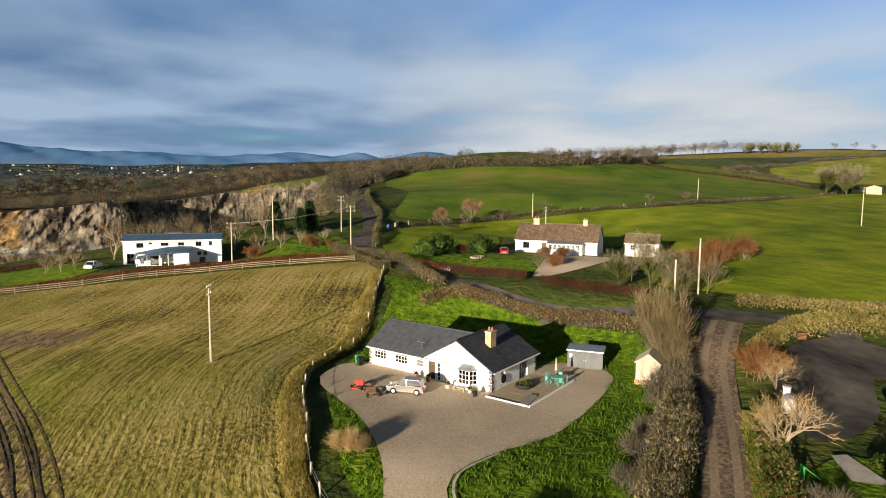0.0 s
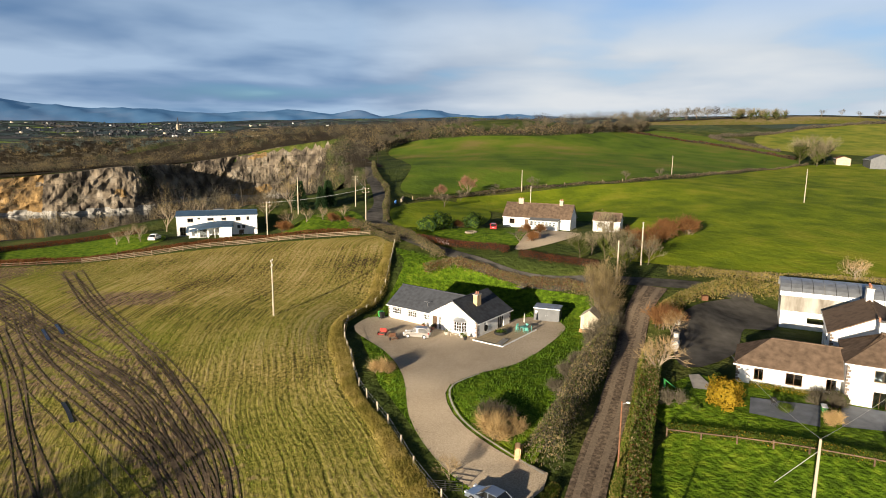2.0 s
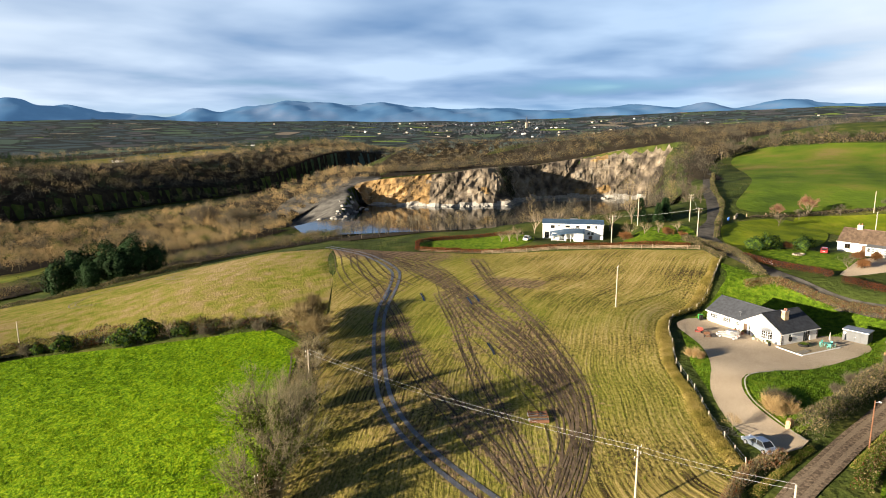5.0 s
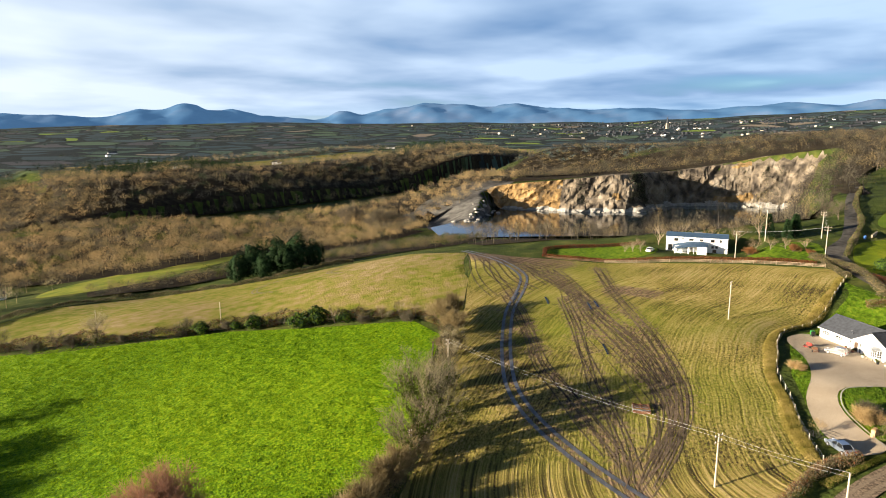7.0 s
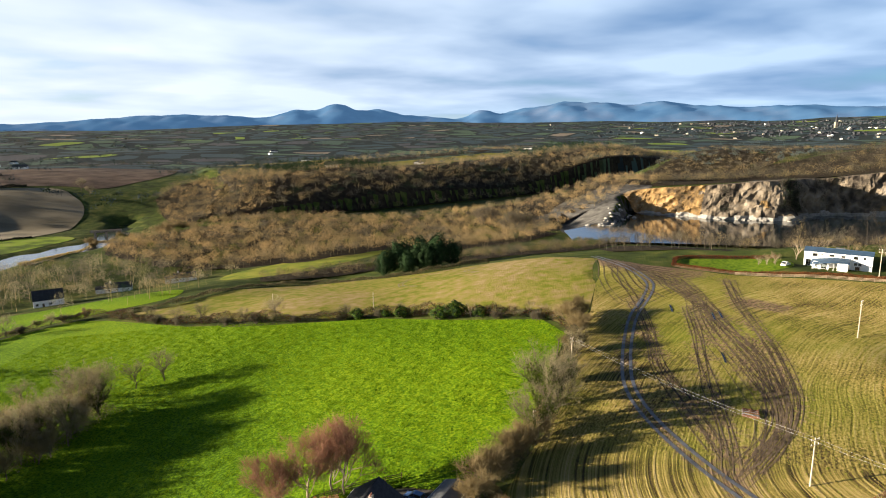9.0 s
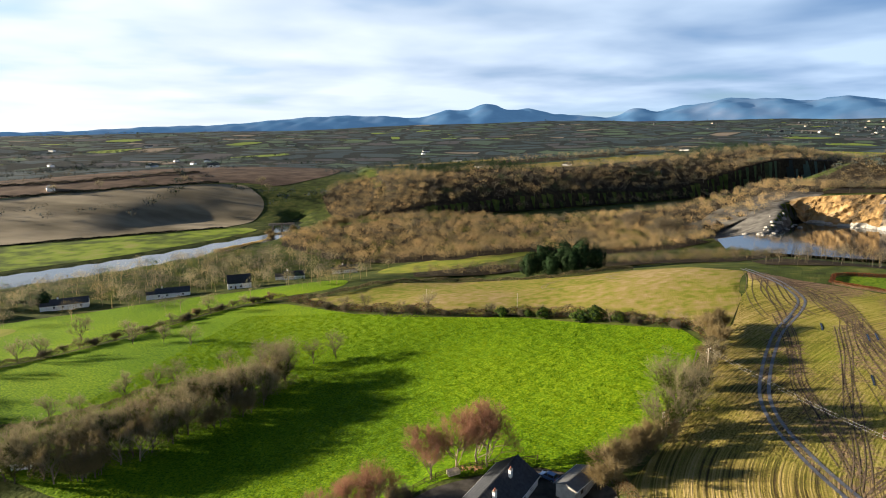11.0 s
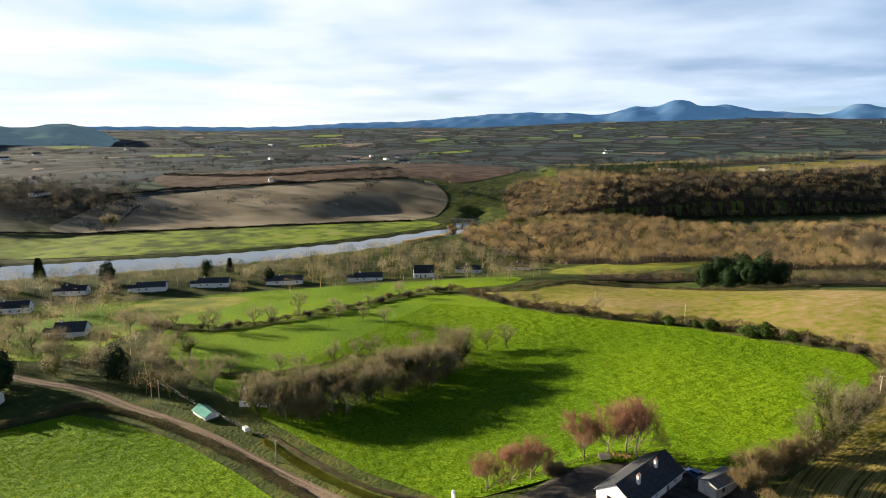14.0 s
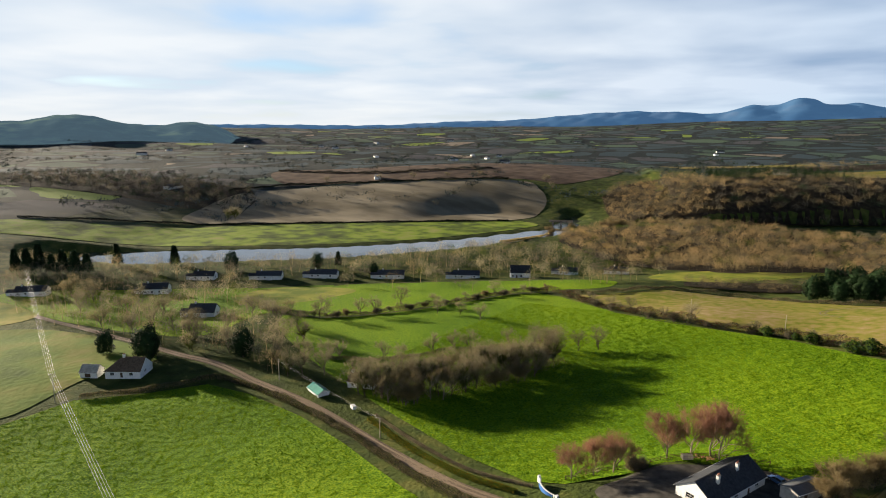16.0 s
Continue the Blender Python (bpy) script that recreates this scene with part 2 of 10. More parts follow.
# ---------------------------------------------------------------- ground
# broad swells of the land: x, y, breadth, rise
HILLS = [
    (900, 200, 500, 55.5), (234, 212, 170, 18.7), (480, 680, 300, 32.2), (948, 722, 170, 22.0),
    (-600, 860, 300, 15.3), (3180, 1260, 1600, 60.7), (460, 310, 100, 19.7), (100, 10, 100, 5.2),
    (40, 238, 60, 7.4), (-140, 790, 100, 20.1), (3180, -1620, 1600, 30.1), (336, -94, 170, 7.5),
    (2220, 3180, 1600, 29.9), (-3540, -1620, 1600, 25.2), (-2580, 3180, 1600, 26.6), (300, -4500, 1600, 28.8),
    (642, 314, 170, 7.9), (336, 926, 170, 24.3), (184, 706, 60, 13.2), (-440, 310, 100, 7.7),
    (1200, 1100, 500, 31.1), (860, 90, 200, 15.0), (67, 790, 35, 12.7), (-72, 1028, 170, 7.5), (-59, 223, 35, 3.7),
]
HOLLOWS = [
    (-420, 320, 300, -38.0), (30, 518, 170, -25.1), (-140, 10, 100, -11.8), (-320, 610, 120, -18.0),
    (184, 454, 60, -28.1), (132, 824, 170, -29.5), (-378, -94, 170, -21.4), (-80, 670, 100, -14.7),
    (-200, 430, 100, -11.5), (109, 559, 35, -11.4), (-428, 562, 60, -11.4), (-68, 130, 60, -6.4),
    (148, 382, 60, -7.4), (214, 160, 35, -5.7), (-59, 328, 35, -4.9), (-684, 416, 170, -8.5),
    (-164, 727, 35, -6.6), (-378, 1028, 170, -4.5), (370, 760, 130, -26.0), (405, 605, 110, -15.0),
]

# level plots that were cut for houses: x, y, radius, height
PLOTS = [(116, 116, 17, -0.7), (118, 68, 13, 0.6), (143.5, 68, 11, 1.3), (133, 204, 13, 4.3), (181, 134, 14, 7.2), (-13, 89, 13, -15.3)]
WATER_RIVER, WATER_QUARRY = -43.6, -27.0
FLOOR_RIVER = -44.0
# foot of the quarry face, and the pit that it closes
FACE = [(182, 600), (196, 606), (232, 572), (258, 556), (300, 545), (318, 562), (352, 580), (395, 572), (440, 545), (470, 505)]
PIT = [(106, 480), (142, 520), (168, 575), (196, 612), (232, 572), (258, 556), (300, 545), (318, 562), (352, 580), (395, 572), (440, 545), (470, 505), (440, 470), (372, 430), (330, 415), (270, 440), (190, 452), (130, 458)]
RIVER = [(-800, -60, 46), (-640, 60, 46), (-497, 184, 46), (-447, 240, 44), (-403, 288, 42), (-362, 350, 38), (-329, 418, 33), (-309, 486, 28), (-300, 530, 24), (-315, 592, 18), (-344, 667, 15), (-390, 740, 13), (-430, 800, 12)]


def spline(pts, step):
    """Catmull-Rom through points of any dimension, resampled."""
    p = [np.array(q, float) for q in pts]
    p = [2 * p[0] - p[1]] + p + [2 * p[-1] - p[-2]]
    out = []
    for i in range(1, len(p) - 2):
        a, b, c, d = p[i - 1:i + 3]
        n = max(1, int(np.linalg.norm((c - b)[:2]) / step))
        for k in range(n):
            u = k / n
            out.append(0.5 * (2 * b + (c - a) * u + (2 * a - 5 * b + 4 * c - d) * u * u + (3 * b - a - 3 * c + d) * u ** 3))
    out.append(p[-2])
    return np.array(out)


def ring(pts, step):
    """The same, closed."""
    n = len(pts)
    p = [np.array(q, float) for q in pts]
    out = []
    for i in range(n):
        a, b, c, d = p[i - 1], p[i], p[(i + 1) % n], p[(i + 2) % n]
        k = max(1, int(np.linalg.norm(c - b) / step))
        for j in range(k):
            u = j / k
            out.append(0.5 * (2 * b + (c - a) * u + (2 * a - 5 * b + 4 * c - d) * u * u + (3 * b - a - 3 * c + d) * u ** 3))
    return np.array(out)


def line_dist(x, y, line):
    """Distance to a polyline, the nearest segment's place along it and side."""
    best, along, side = np.full(np.shape(x), 1e9), np.zeros(np.shape(x)), np.zeros(np.shape(x))
    run = 0.0
    for a, b in zip(line[:-1], line[1:]):
        dx, dy = b[0] - a[0], b[1] - a[1]
        ll = dx * dx + dy * dy + 1e-9
        u = np.clip(((x - a[0]) * dx + (y - a[1]) * dy) / ll, 0, 1)
        d = np.hypot(x - a[0] - u * dx, y - a[1] - u * dy)
        m = d < best
        best = np.where(m, d, best)
        along = np.where(m, run + u * math.sqrt(ll), along)
        side = np.where(m, np.sign(dx * (y - a[1]) - dy * (x - a[0])), side)
        run += math.sqrt(ll)
    return best, along, side


def inside(x, y, poly):
    r = np.zeros(np.shape(x), bool)
    for (ax, ay), (bx, by) in zip(poly, np.roll(poly, -1, axis=0)):
        if ay == by:
            continue
        r ^= ((ay > y) != (by > y)) & (x < (bx - ax) * (y - ay) / (by - ay) + ax)
    return r


RIVER_LINE = spline(RIVER, 12)
# foot of the wooded scarp beyond the river wood, and the brow behind the two-storey house from which the land falls to the lake
SCARP = np.array([(-265, 600), (-200, 618), (-60, 730), (94, 860), (260, 1000), (420, 1190), (560, 1420)], float)
BROW = np.array([(40, 272), (70, 262), (100, 250), (130, 240), (160, 226), (176, 219)], float)
BASIN_EDGE = np.array([(176, 219), (196, 250), (250, 320), (318, 392), (385, 440)], float)
PIT_LINE = np.array(PIT + PIT[:1], float)


def smooth(a, b, v):
    u = np.clip((v - a) / (b - a), 0, 1)
    return u * u * (3 - 2 * u)


def height(x, y):
    x, y = np.asarray(x, float), np.asarray(y, float)
    z = np.full(x.shape, -14.0)
    for a, b, s, c in HILLS + HOLLOWS:
        z = z + c * np.exp(-((x - a) ** 2 + (y - b) ** 2) / s ** 2)
    z = np.maximum(z, FLOOR_RIVER)
    z = z + 0.25 * np.sin(x * 0.11 + 1.3 * np.sin(y * 0.07)) * np.sin(y * 0.09 + 0.4)
    for a, b, r, c in PLOTS:
        w = 1 - smooth(r, r * 1.9, np.hypot(x - a, y - b))
        z = z + (c - z) * w
    # the long scarp: a steep wooded face and the plateau on its top
    d, along, side = line_dist(x, y, SCARP)
    d = d * side
    part_on = smooth(0, 140, along) * (1 - smooth(300, 620, d))
    top = -4 + 38 * smooth(150, 1250, along) + 0.012 * np.clip(d, 0, 500)
    valley = (1 - smooth(0, 150, -d)) * (d <= 0) * smooth(0, 60, along) * smooth(560, 640, y)
    z = np.where(d > 0, z + (np.maximum(top, z) * smooth(-20, 95, d) - z * smooth(-20, 95, d)) * part_on, z)
    z = np.where(d <= 0, z * (1 - valley) + np.minimum(z, -37) * valley, z)
    # the far plain climbs in low folds towards the mountains
    r = np.hypot(x, y - 100)
    az = np.degrees(np.arctan2(x, y))
    rise = 0.92 * smooth(-52, 6, az) + 0.75 * smooth(26, 54, az)
    goal = 44 + 3700 * np.tan(np.radians(rise))
    u = np.clip((r - 1150) / 2550, 0, 1.3)
    fold = 7 * np.sin(r / 130 + 2.2 * np.sin(az * 0.09)) * np.sin(az * 0.16 + r / 700) + 4 * np.sin(r / 61 + az * 0.21)
    far = -12 + (goal + 12) * u ** 1.15 + fold * np.minimum(1, 2.5 * u)
    w = smooth(1050, 1500, r) * (y > -900)
    z = z * (1 - w) + far * w
    # the land falls from the brow behind the white house to the quarry lake
    box_on = (x > 30) & (x < 420) & (y > 215) & (y < 480)
    if box_on.any():
        xx, yy = x[box_on], y[box_on]
        db, _, sb = line_dist(xx, yy, BROW)
        de, _, se = line_dist(xx, yy, BASIN_EDGE)
        east = smooth(0, 34, np.where(se < 0, de, 0.0))
        fall = np.where(sb > 0, 2.2 - 0.165 * db, 50.0)
        low = np.minimum(z[box_on], np.maximum(fall, -29.5))
        z[box_on] = low * (1 - east) + z[box_on] * east
    # the river's bed and its wet meadows
    near = (x < -180) & (y < 900)
    if near.any():
        d, _, _ = line_dist(x[near], y[near], RIVER_LINE[:, :2])
        k = np.array([RIVER_LINE[np.argmin((RIVER_LINE[:, 0] - a) ** 2 + (RIVER_LINE[:, 1] - b) ** 2), 2] for a, b in zip(x[near], y[near])])
        zn = z[near]
        w = (1 - smooth(k * 0.45, k * 0.62, d)) * (1 - smooth(-39, -33, zn))
        zn = np.maximum(zn, -42.6) * (1 - w) + -45.5 * w
        z[near] = zn
    pit = (x > 60) & (x < 520) & (y > 380) & (y < 660)
    if pit.any():
        xx, yy = x[pit], y[pit]
        d, _, _ = line_dist(xx, yy, PIT_LINE)
        d = np.where(inside(xx, yy, np.array(PIT, float)), -d, d)
        # behind the face the land drops out of sight under the rim
        df, _, _ = line_dist(xx, yy, np.array(FACE, float))
        k = 1 - smooth(8, 24, df)
        w = 1 - smooth(-6 + 11 * k, 5 + 10 * k, d)
        z[pit] = z[pit] * (1 - w) + np.minimum(z[pit], -30.0) * w
    return z


def hz(x, y):
    return float(height(np.array([x]), np.array([y]))[0])


def mesh_object(name, verts, faces, mats=(), parent=None, smooth_shade=False, kind="", label="", category="", group=""):
    me = bpy.data.meshes.new(name)
    me.from_pydata([tuple(v) for v in verts], [], [tuple(f) for f in faces])
    for m in mats if isinstance(mats, (list, tuple)) else [mats]:
        me.materials.append(m)
    if smooth_shade:
        me.polygons.foreach_set("use_smooth", [True] * len(me.polygons))
    me.update()
    ob = new(name, me)
    if parent:
        ob.parent = parent
    return tagged(ob, label, category, group, kind)


def soup(name, verts, faces_n, mats, slot=None, **tags):
    """A mesh of loose triangles or quads from arrays: verts (n, k, 3)."""
    verts = np.asarray(verts, np.float32)
    n, k, _ = verts.shape
    me = bpy.data.meshes.new(name)
    me.vertices.add(n * k)
    me.vertices.foreach_set("co", verts.ravel())
    me.loops.add(n * k)
    me.loops.foreach_set("vertex_index", np.arange(n * k, dtype=np.int32))
    me.polygons.add(n)
    me.polygons.foreach_set("loop_start", np.arange(0, n * k, k, dtype=np.int32))
    me.polygons.foreach_set("loop_total", np.full(n, k, np.int32))
    for m in mats:
        me.materials.append(m)
    if slot is not None:
        me.polygons.foreach_set("material_index", np.asarray(slot, np.int32))
    me.update(calc_edges=True)
    ob = new(name, me)
    return tagged(ob, **tags) if tags else ob


def axis(parts):
    out = []
    for a, b, s in parts:
        out += list(np.arange(a, b, s))
    return np.array(out)


def grow(start, end, first, factor):
    out, v, s = [], start, first
    while v < end:
        v += s
        s *= factor
        out.append(v)
    return out


def build_ground():
    xs = axis([(-700, -260, 11), (-260, 280, 3.0), (280, 700, 7)])
    ys = axis([(-120, 30, 7), (30, 320, 3.0), (320, 700, 5), (700, 1000, 9)])
    xs = np.array([-v for v in grow(700, 5200, 14, 1.13)][::-1] + list(xs) + grow(693, 5200, 10, 1.13))
    ys = np.array([-v for v in grow(120, 5200, 10, 1.16)][::-1] + list(ys) + grow(991, 5200, 12, 1.13))
    X, Y = np.meshgrid(xs, ys)
    Z = height(X.ravel(), Y.ravel())
    v = np.stack([X.ravel(), Y.ravel(), Z], 1)
    nx, ny = len(xs), len(ys)
    i = (np.arange(ny - 1)[:, None] * nx + np.arange(nx - 1)[None, :]).ravel()
    f = np.stack([i, i + 1, i + 1 + nx, i + nx], 1)
    mesh_object("ground", v, f, [M_GROUND], smooth_shade=True, kind="structure", label="rolling green and brown winter farmland", category="ground")


build_ground()


def drape(name, outline, mat, lift=0.1, step=3.0, rows=None, **tags):
    """A sheet that lies on the land inside an outline. rows: a line by which the drills in the field run."""
    from mathutils.geometry import delaunay_2d_cdt
    o = np.asarray(outline, float)[:, :2]
    x0, y0 = o.min(0)
    x1, y1 = o.max(0)
    gx, gy = np.meshgrid(np.arange(x0, x1, step), np.arange(y0, y1, step))
    gx, gy = gx.ravel(), gy.ravel()
    m = inside(gx, gy, o)
    d, _, _ = line_dist(gx, gy, np.vstack([o, o[:1]]))
    m &= d > step * 0.35
    pts = [Vector(p) for p in o] + [Vector((a, b)) for a, b in zip(gx[m], gy[m])]
    n = len(o)
    vs, _, fs, _, _, _ = delaunay_2d_cdt(pts, [], [list(range(n))], 1, 1e-4)
    P = np.array([tuple(v) for v in vs])
    Z = height(P[:, 0], P[:, 1]) + lift
    ob = mesh_object(name, np.column_stack([P, Z]), fs, [mat], smooth_shade=True, **tags)
    if rows is not None:
        dist, along, _ = line_dist(P[:, 0], P[:, 1], rows)
        uv = ob.data.uv_layers.new(name="rows")
        idx = np.zeros(len(ob.data.loops), np.int32)
        ob.data.loops.foreach_get("vertex_index", idx)
        uv.data.foreach_set("uv", np.column_stack([dist[idx], along[idx]]).ravel())
    return ob


def ribbon(name, line, width, mat, lift=0.1, step=2.0, across=3, crown=0.0, **tags):
    """A strip that follows the land: a road, a track or a wheel rut."""
    p = spline(line, step) if len(line) > 1 else np.array(line)
    w = p[:, 2] if p.shape[1] > 2 else np.full(len(p), width)
    t = np.gradient(p[:, :2], axis=0)
    t /= np.linalg.norm(t, axis=1)[:, None] + 1e-9
    nrm = np.stack([-t[:, 1], t[:, 0]], 1)
    v, f = [], []
    us = np.linspace(-0.5, 0.5, across)
    for u in us:
        q = p[:, :2] + nrm * (u * w)[:, None]
        z = height(q[:, 0], q[:, 1]) + lift + crown * (1 - 4 * u * u)
        v.append(np.column_stack([q, z]))
    n = len(p)
    for a in range(across - 1):
        for i in range(n - 1):
            f.append((a * n + i, (a + 1) * n + i, (a + 1) * n + i + 1, a * n + i + 1))
    v = np.vstack(v)
    ob = mesh_object(name, v, [q[::-1] for q in f], [mat], smooth_shade=True, **tags)
    return ob

# ---------------------------------------------------------------- water, far hills
def water_material(name, tint):
    m = bpy.data.materials.new(name)
    m.use_nodes = True
    nt = m.node_tree
    b = nt.nodes["Principled BSDF"]
    b.inputs["Base Color"].default_value = (*tint, 1)
    b.inputs["Roughness"].default_value = 0.06
    n = nt.nodes.new("ShaderNodeTexNoise")
    n.inputs["Scale"].default_value, n.inputs["Detail"].default_value = 0.5, 4
    c = nt.nodes.new("ShaderNodeTexCoord")
    nt.links.new(c.outputs["Object"], n.inputs["Vector"])
    p = nt.nodes.new("ShaderNodeBump")
    p.inputs["Distance"].default_value = 0.02
    nt.links.new(n.outputs["Fac"], p.inputs["Height"])
    nt.links.new(p.outputs[0], b.inputs["Normal"])
    return m


M_RIVER = water_material("river_water", (0.035, 0.045, 0.05))
M_LAKE = water_material("quarry_water", (0.012, 0.022, 0.028))


def flat_sheet(name, outline, z, mat, **tags):
    bm = bmesh.new()
    bm.faces.new([bm.verts.new((a, b, z)) for a, b in outline])
    bmesh.ops.triangulate(bm, faces=bm.faces)
    me = bpy.data.meshes.new(name)
    bm.to_mesh(me)
    bm.free()
    me.materials.append(mat)
    return tagged(new(name, me), **tags)


t = np.gradient(RIVER_LINE[:, :2], axis=0)
t /= np.linalg.norm(t, axis=1)[:, None]
side = np.stack([-t[:, 1], t[:, 0]], 1) * (RIVER_LINE[:, 2:3] * 0.66)
bank = np.vstack([RIVER_LINE[:, :2] + side, (RIVER_LINE[:, :2] - side)[::-1]])
flat_sheet("water_river", bank, WATER_RIVER, M_RIVER, kind="structure", label="broad calm river reflecting a pale sky", category="water")
flat_sheet("water_quarry", [(94, 440), (96, 486), (138, 528), (162, 577), (188, 624), (330, 600), (480, 560), (470, 470), (400, 410), (300, 400)], WATER_QUARRY, M_LAKE, kind="structure", label="still dark lake on the quarry floor", category="water")


def build_mountains():
    """Far hills as one sheet of ridges: rise in degrees over the eye at each bearing."""
    swells = [(-55, 14, 0.23), (-22, 6, 1.35), (-29, 5, 0.62), (-17, 3, 0.59), (-37, 6, 0.53), (-13, 2.2, 1.59), (-9.6, 2.0, 2.06), (-6, 2.6, 1.63), (-1, 4, 1.34), (3.4, 1.5, 1.1), (7, 3, 1.8), (11, 2.6, 1.92), (15, 3, 2.19), (19, 2.2, 1.86), (22, 2.5, 1.26), (43, 3, 1.07), (28, 4, 1.12), (24.5, 3, 0.87), (32, 5, 1.21), (39, 5, 1.69), (46.8, 2.2, 1.5), (52, 4, 1.86), (60, 7, 1.68), (72, 10, 1.17), (88, 14, 1.1)]
    near_swells = [(-70, 3.3, 0.95), (-61.7, 2.6, 0.55), (-66, 1.2, 0.08), (-82, 9, 0.8)]
    for name, sw, dist, deep, base in (("backdrop_mountains", swells, 4350, 480, 0.1), ("backdrop_hills", near_swells, 2700, 700, 0.05)):
        az = np.arange(-110, 95 if dist > 3000 else -42, 0.25)
        prof = np.full(len(az), base)
        for a, s, e in sw:
            prof = prof + e * np.exp(-((az - a) / s) ** 2)
        prof = prof + 0.025 * np.sin(az * 1.9) + 0.015 * np.sin(az * 4.3 + 1)
        fade = np.ones(len(az)) if dist > 3000 else smooth(54, 60, -az)
        prof = prof * fade
        rad = np.linspace(-1, 1, 25)
        v, f = [], []
        for j, u in enumerate(rad):
            r = dist + deep * u
            body = (1 - u * u) ** 0.8
            wob = 1 + (0.09 * np.sin(az * 1.3 + j * 0.9) + 0.06 * np.sin(az * 2.9 - j * 1.7)) * abs(u) * (1 - abs(u)) * 2
            z = (50 * fade + r * np.tan(np.radians(prof))) * body * wob - 60 * (1 - body * fade)
            v.append(np.column_stack([r * np.sin(np.radians(az)), r * np.cos(np.radians(az)), z]))
        n = len(az)
        for j in range(len(rad) - 1):
            for i in range(n - 1):
                f.append((j * n + i, j * n + i + 1, (j + 1) * n + i + 1, (j + 1) * n + i))
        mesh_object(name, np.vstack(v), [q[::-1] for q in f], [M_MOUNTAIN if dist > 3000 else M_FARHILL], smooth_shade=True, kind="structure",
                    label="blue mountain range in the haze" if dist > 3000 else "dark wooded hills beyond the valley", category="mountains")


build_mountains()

# ---------------------------------------------------------------- fields and ways
FENCE_LINE = [(142, 152), (128, 142), (117, 136), (107, 133), (100, 127), (95, 121), (89, 114), (84.5, 105.5), (80, 98.5), (77, 93), (74, 87)]
WEST_HEDGE = [(37, 171), (35, 158), (31, 146), (25, 132), (21, 120), (16, 110), (9, 100)]
STUBBLE = [(38, 170), (45, 182), (52, 205), (62, 243), (84, 218), (98, 203), (113, 194), (130, 181), (146, 161), (142, 152), (128, 142), (117, 136), (107, 133), (100, 127), (95, 121),
           (89, 114), (84, 105.5), (79.5, 98.5), (76, 92), (71, 86), (62, 82), (50, 76), (36, 70), (24, 72), (14, 86), (10, 96), (16, 108), (22, 119), (26, 131), (32, 146), (36, 160)]


def stubble_material():
    """Drill rows of straw and young green that bend along the fence, with muddy wheelings between."""
    m = bpy.data.materials.new("stubble_rows")
    m.use_nodes = True
    nt = m.node_tree
    N, L = nt.nodes.new, nt.links.new
    bsdf = nt.nodes["Principled BSDF"]
    uv = N("ShaderNodeUVMap")
    uv.uv_map = "rows"
    co = N("ShaderNodeTexCoord")
    sep = N("ShaderNodeSeparateXYZ")
    L(uv.outputs[0], sep.inputs[0])

    def noise_at(vec, scale, detail, sc=(1, 1, 1)):
        mp = N("ShaderNodeMapping")
        mp.inputs["Scale"].default_value = sc
        L(vec, mp.inputs[0])
        n = N("ShaderNodeTexNoise")
        n.inputs["Scale"].default_value, n.inputs["Detail"].default_value = scale, detail
        L(mp.outputs[0], n.inputs["Vector"])
        return n.outputs["Fac"]

    def calc(op, a, b, c=None):
        q = N("ShaderNodeMath")
        q.operation = op
        for i, v in enumerate((a, b, c)):
            if v is None:
                continue
            if isinstance(v, (int, float)):
                q.inputs[i].default_value = v
            else:
                L(v, q.inputs[i])
        return q.outputs[0]

    wob = noise_at(co.outputs["Object"], 0.05, 4)
    u = calc("MULTIPLY_ADD", wob, 2.2, sep.outputs[0])
    wide = noise_at(co.outputs["Object"], 0.02, 4)
    patch = noise_at(co.outputs["Object"], 0.07, 6)
    row = calc("SINE", calc("MULTIPLY", u, 5.6), 0)
    row2 = calc("SINE", calc("MULTIPLY", u, 1.13), 0)
    fine = noise_at(uv.outputs[0], 1.0, 9, (2.4, 1.3, 1))
    dash = noise_at(uv.outputs[0], 1.0, 5, (1.6, 0.12, 1))
    grit = noise_at(co.outputs["Object"], 3.2, 6)
    v = calc("MULTIPLY_ADD", calc("MULTIPLY", calc("MAXIMUM", row, 0.3), calc("MAXIMUM", calc("SUBTRACT", dash, 0.40), 0.0)), -0.75, calc("ADD", fine, 0.045))
    streak = noise_at(uv.outputs[0], 1.0, 4, (1.9, 0.035, 1))
    v = calc("MULTIPLY_ADD", calc("SUBTRACT", streak, 0.5), 0.62, v)
    v = calc("MULTIPLY_ADD", calc("SUBTRACT", grit, 0.5), 0.35, v)
    v = calc("MULTIPLY_ADD", row2, 0.02, v)
    v = calc("MULTIPLY_ADD", calc("SUBTRACT", patch, 0.5), 0.75, v)
    r = N("ShaderNodeValToRGB")
    els = r.color_ramp.elements
    stops = [(0.26, (0.05, 0.036, 0.02)), (0.37, (0.115, 0.088, 0.03)), (0.48, (0.215, 0.175, 0.046)), (0.6, (0.32, 0.245, 0.085)), (0.78, (0.42, 0.32, 0.15))]
    while len(els) < len(stops):
        els.new(0.5)
    for e, (p, c) in zip(els, stops):
        e.position, e.color = p, (*c, 1)
    L(v, r.inputs[0])
    g = N("ShaderNodeMix")
    g.data_type = "RGBA"
    gf = N("ShaderNodeValToRGB")
    gf.color_ramp.elements[0].position, gf.color_ramp.elements[1].position = 0.42, 0.66
    L(wide, gf.inputs[0])
    L(calc("MULTIPLY", gf.outputs[0], 0.7), g.inputs[0])
    L(r.outputs[0], g.inputs[6])
    g.inputs[7].default_value = (0.155, 0.185, 0.018, 1)
    # churned brown earth where the machines turned
    soil = N("ShaderNodeAttribute")
    soil.attribute_name = "soil"
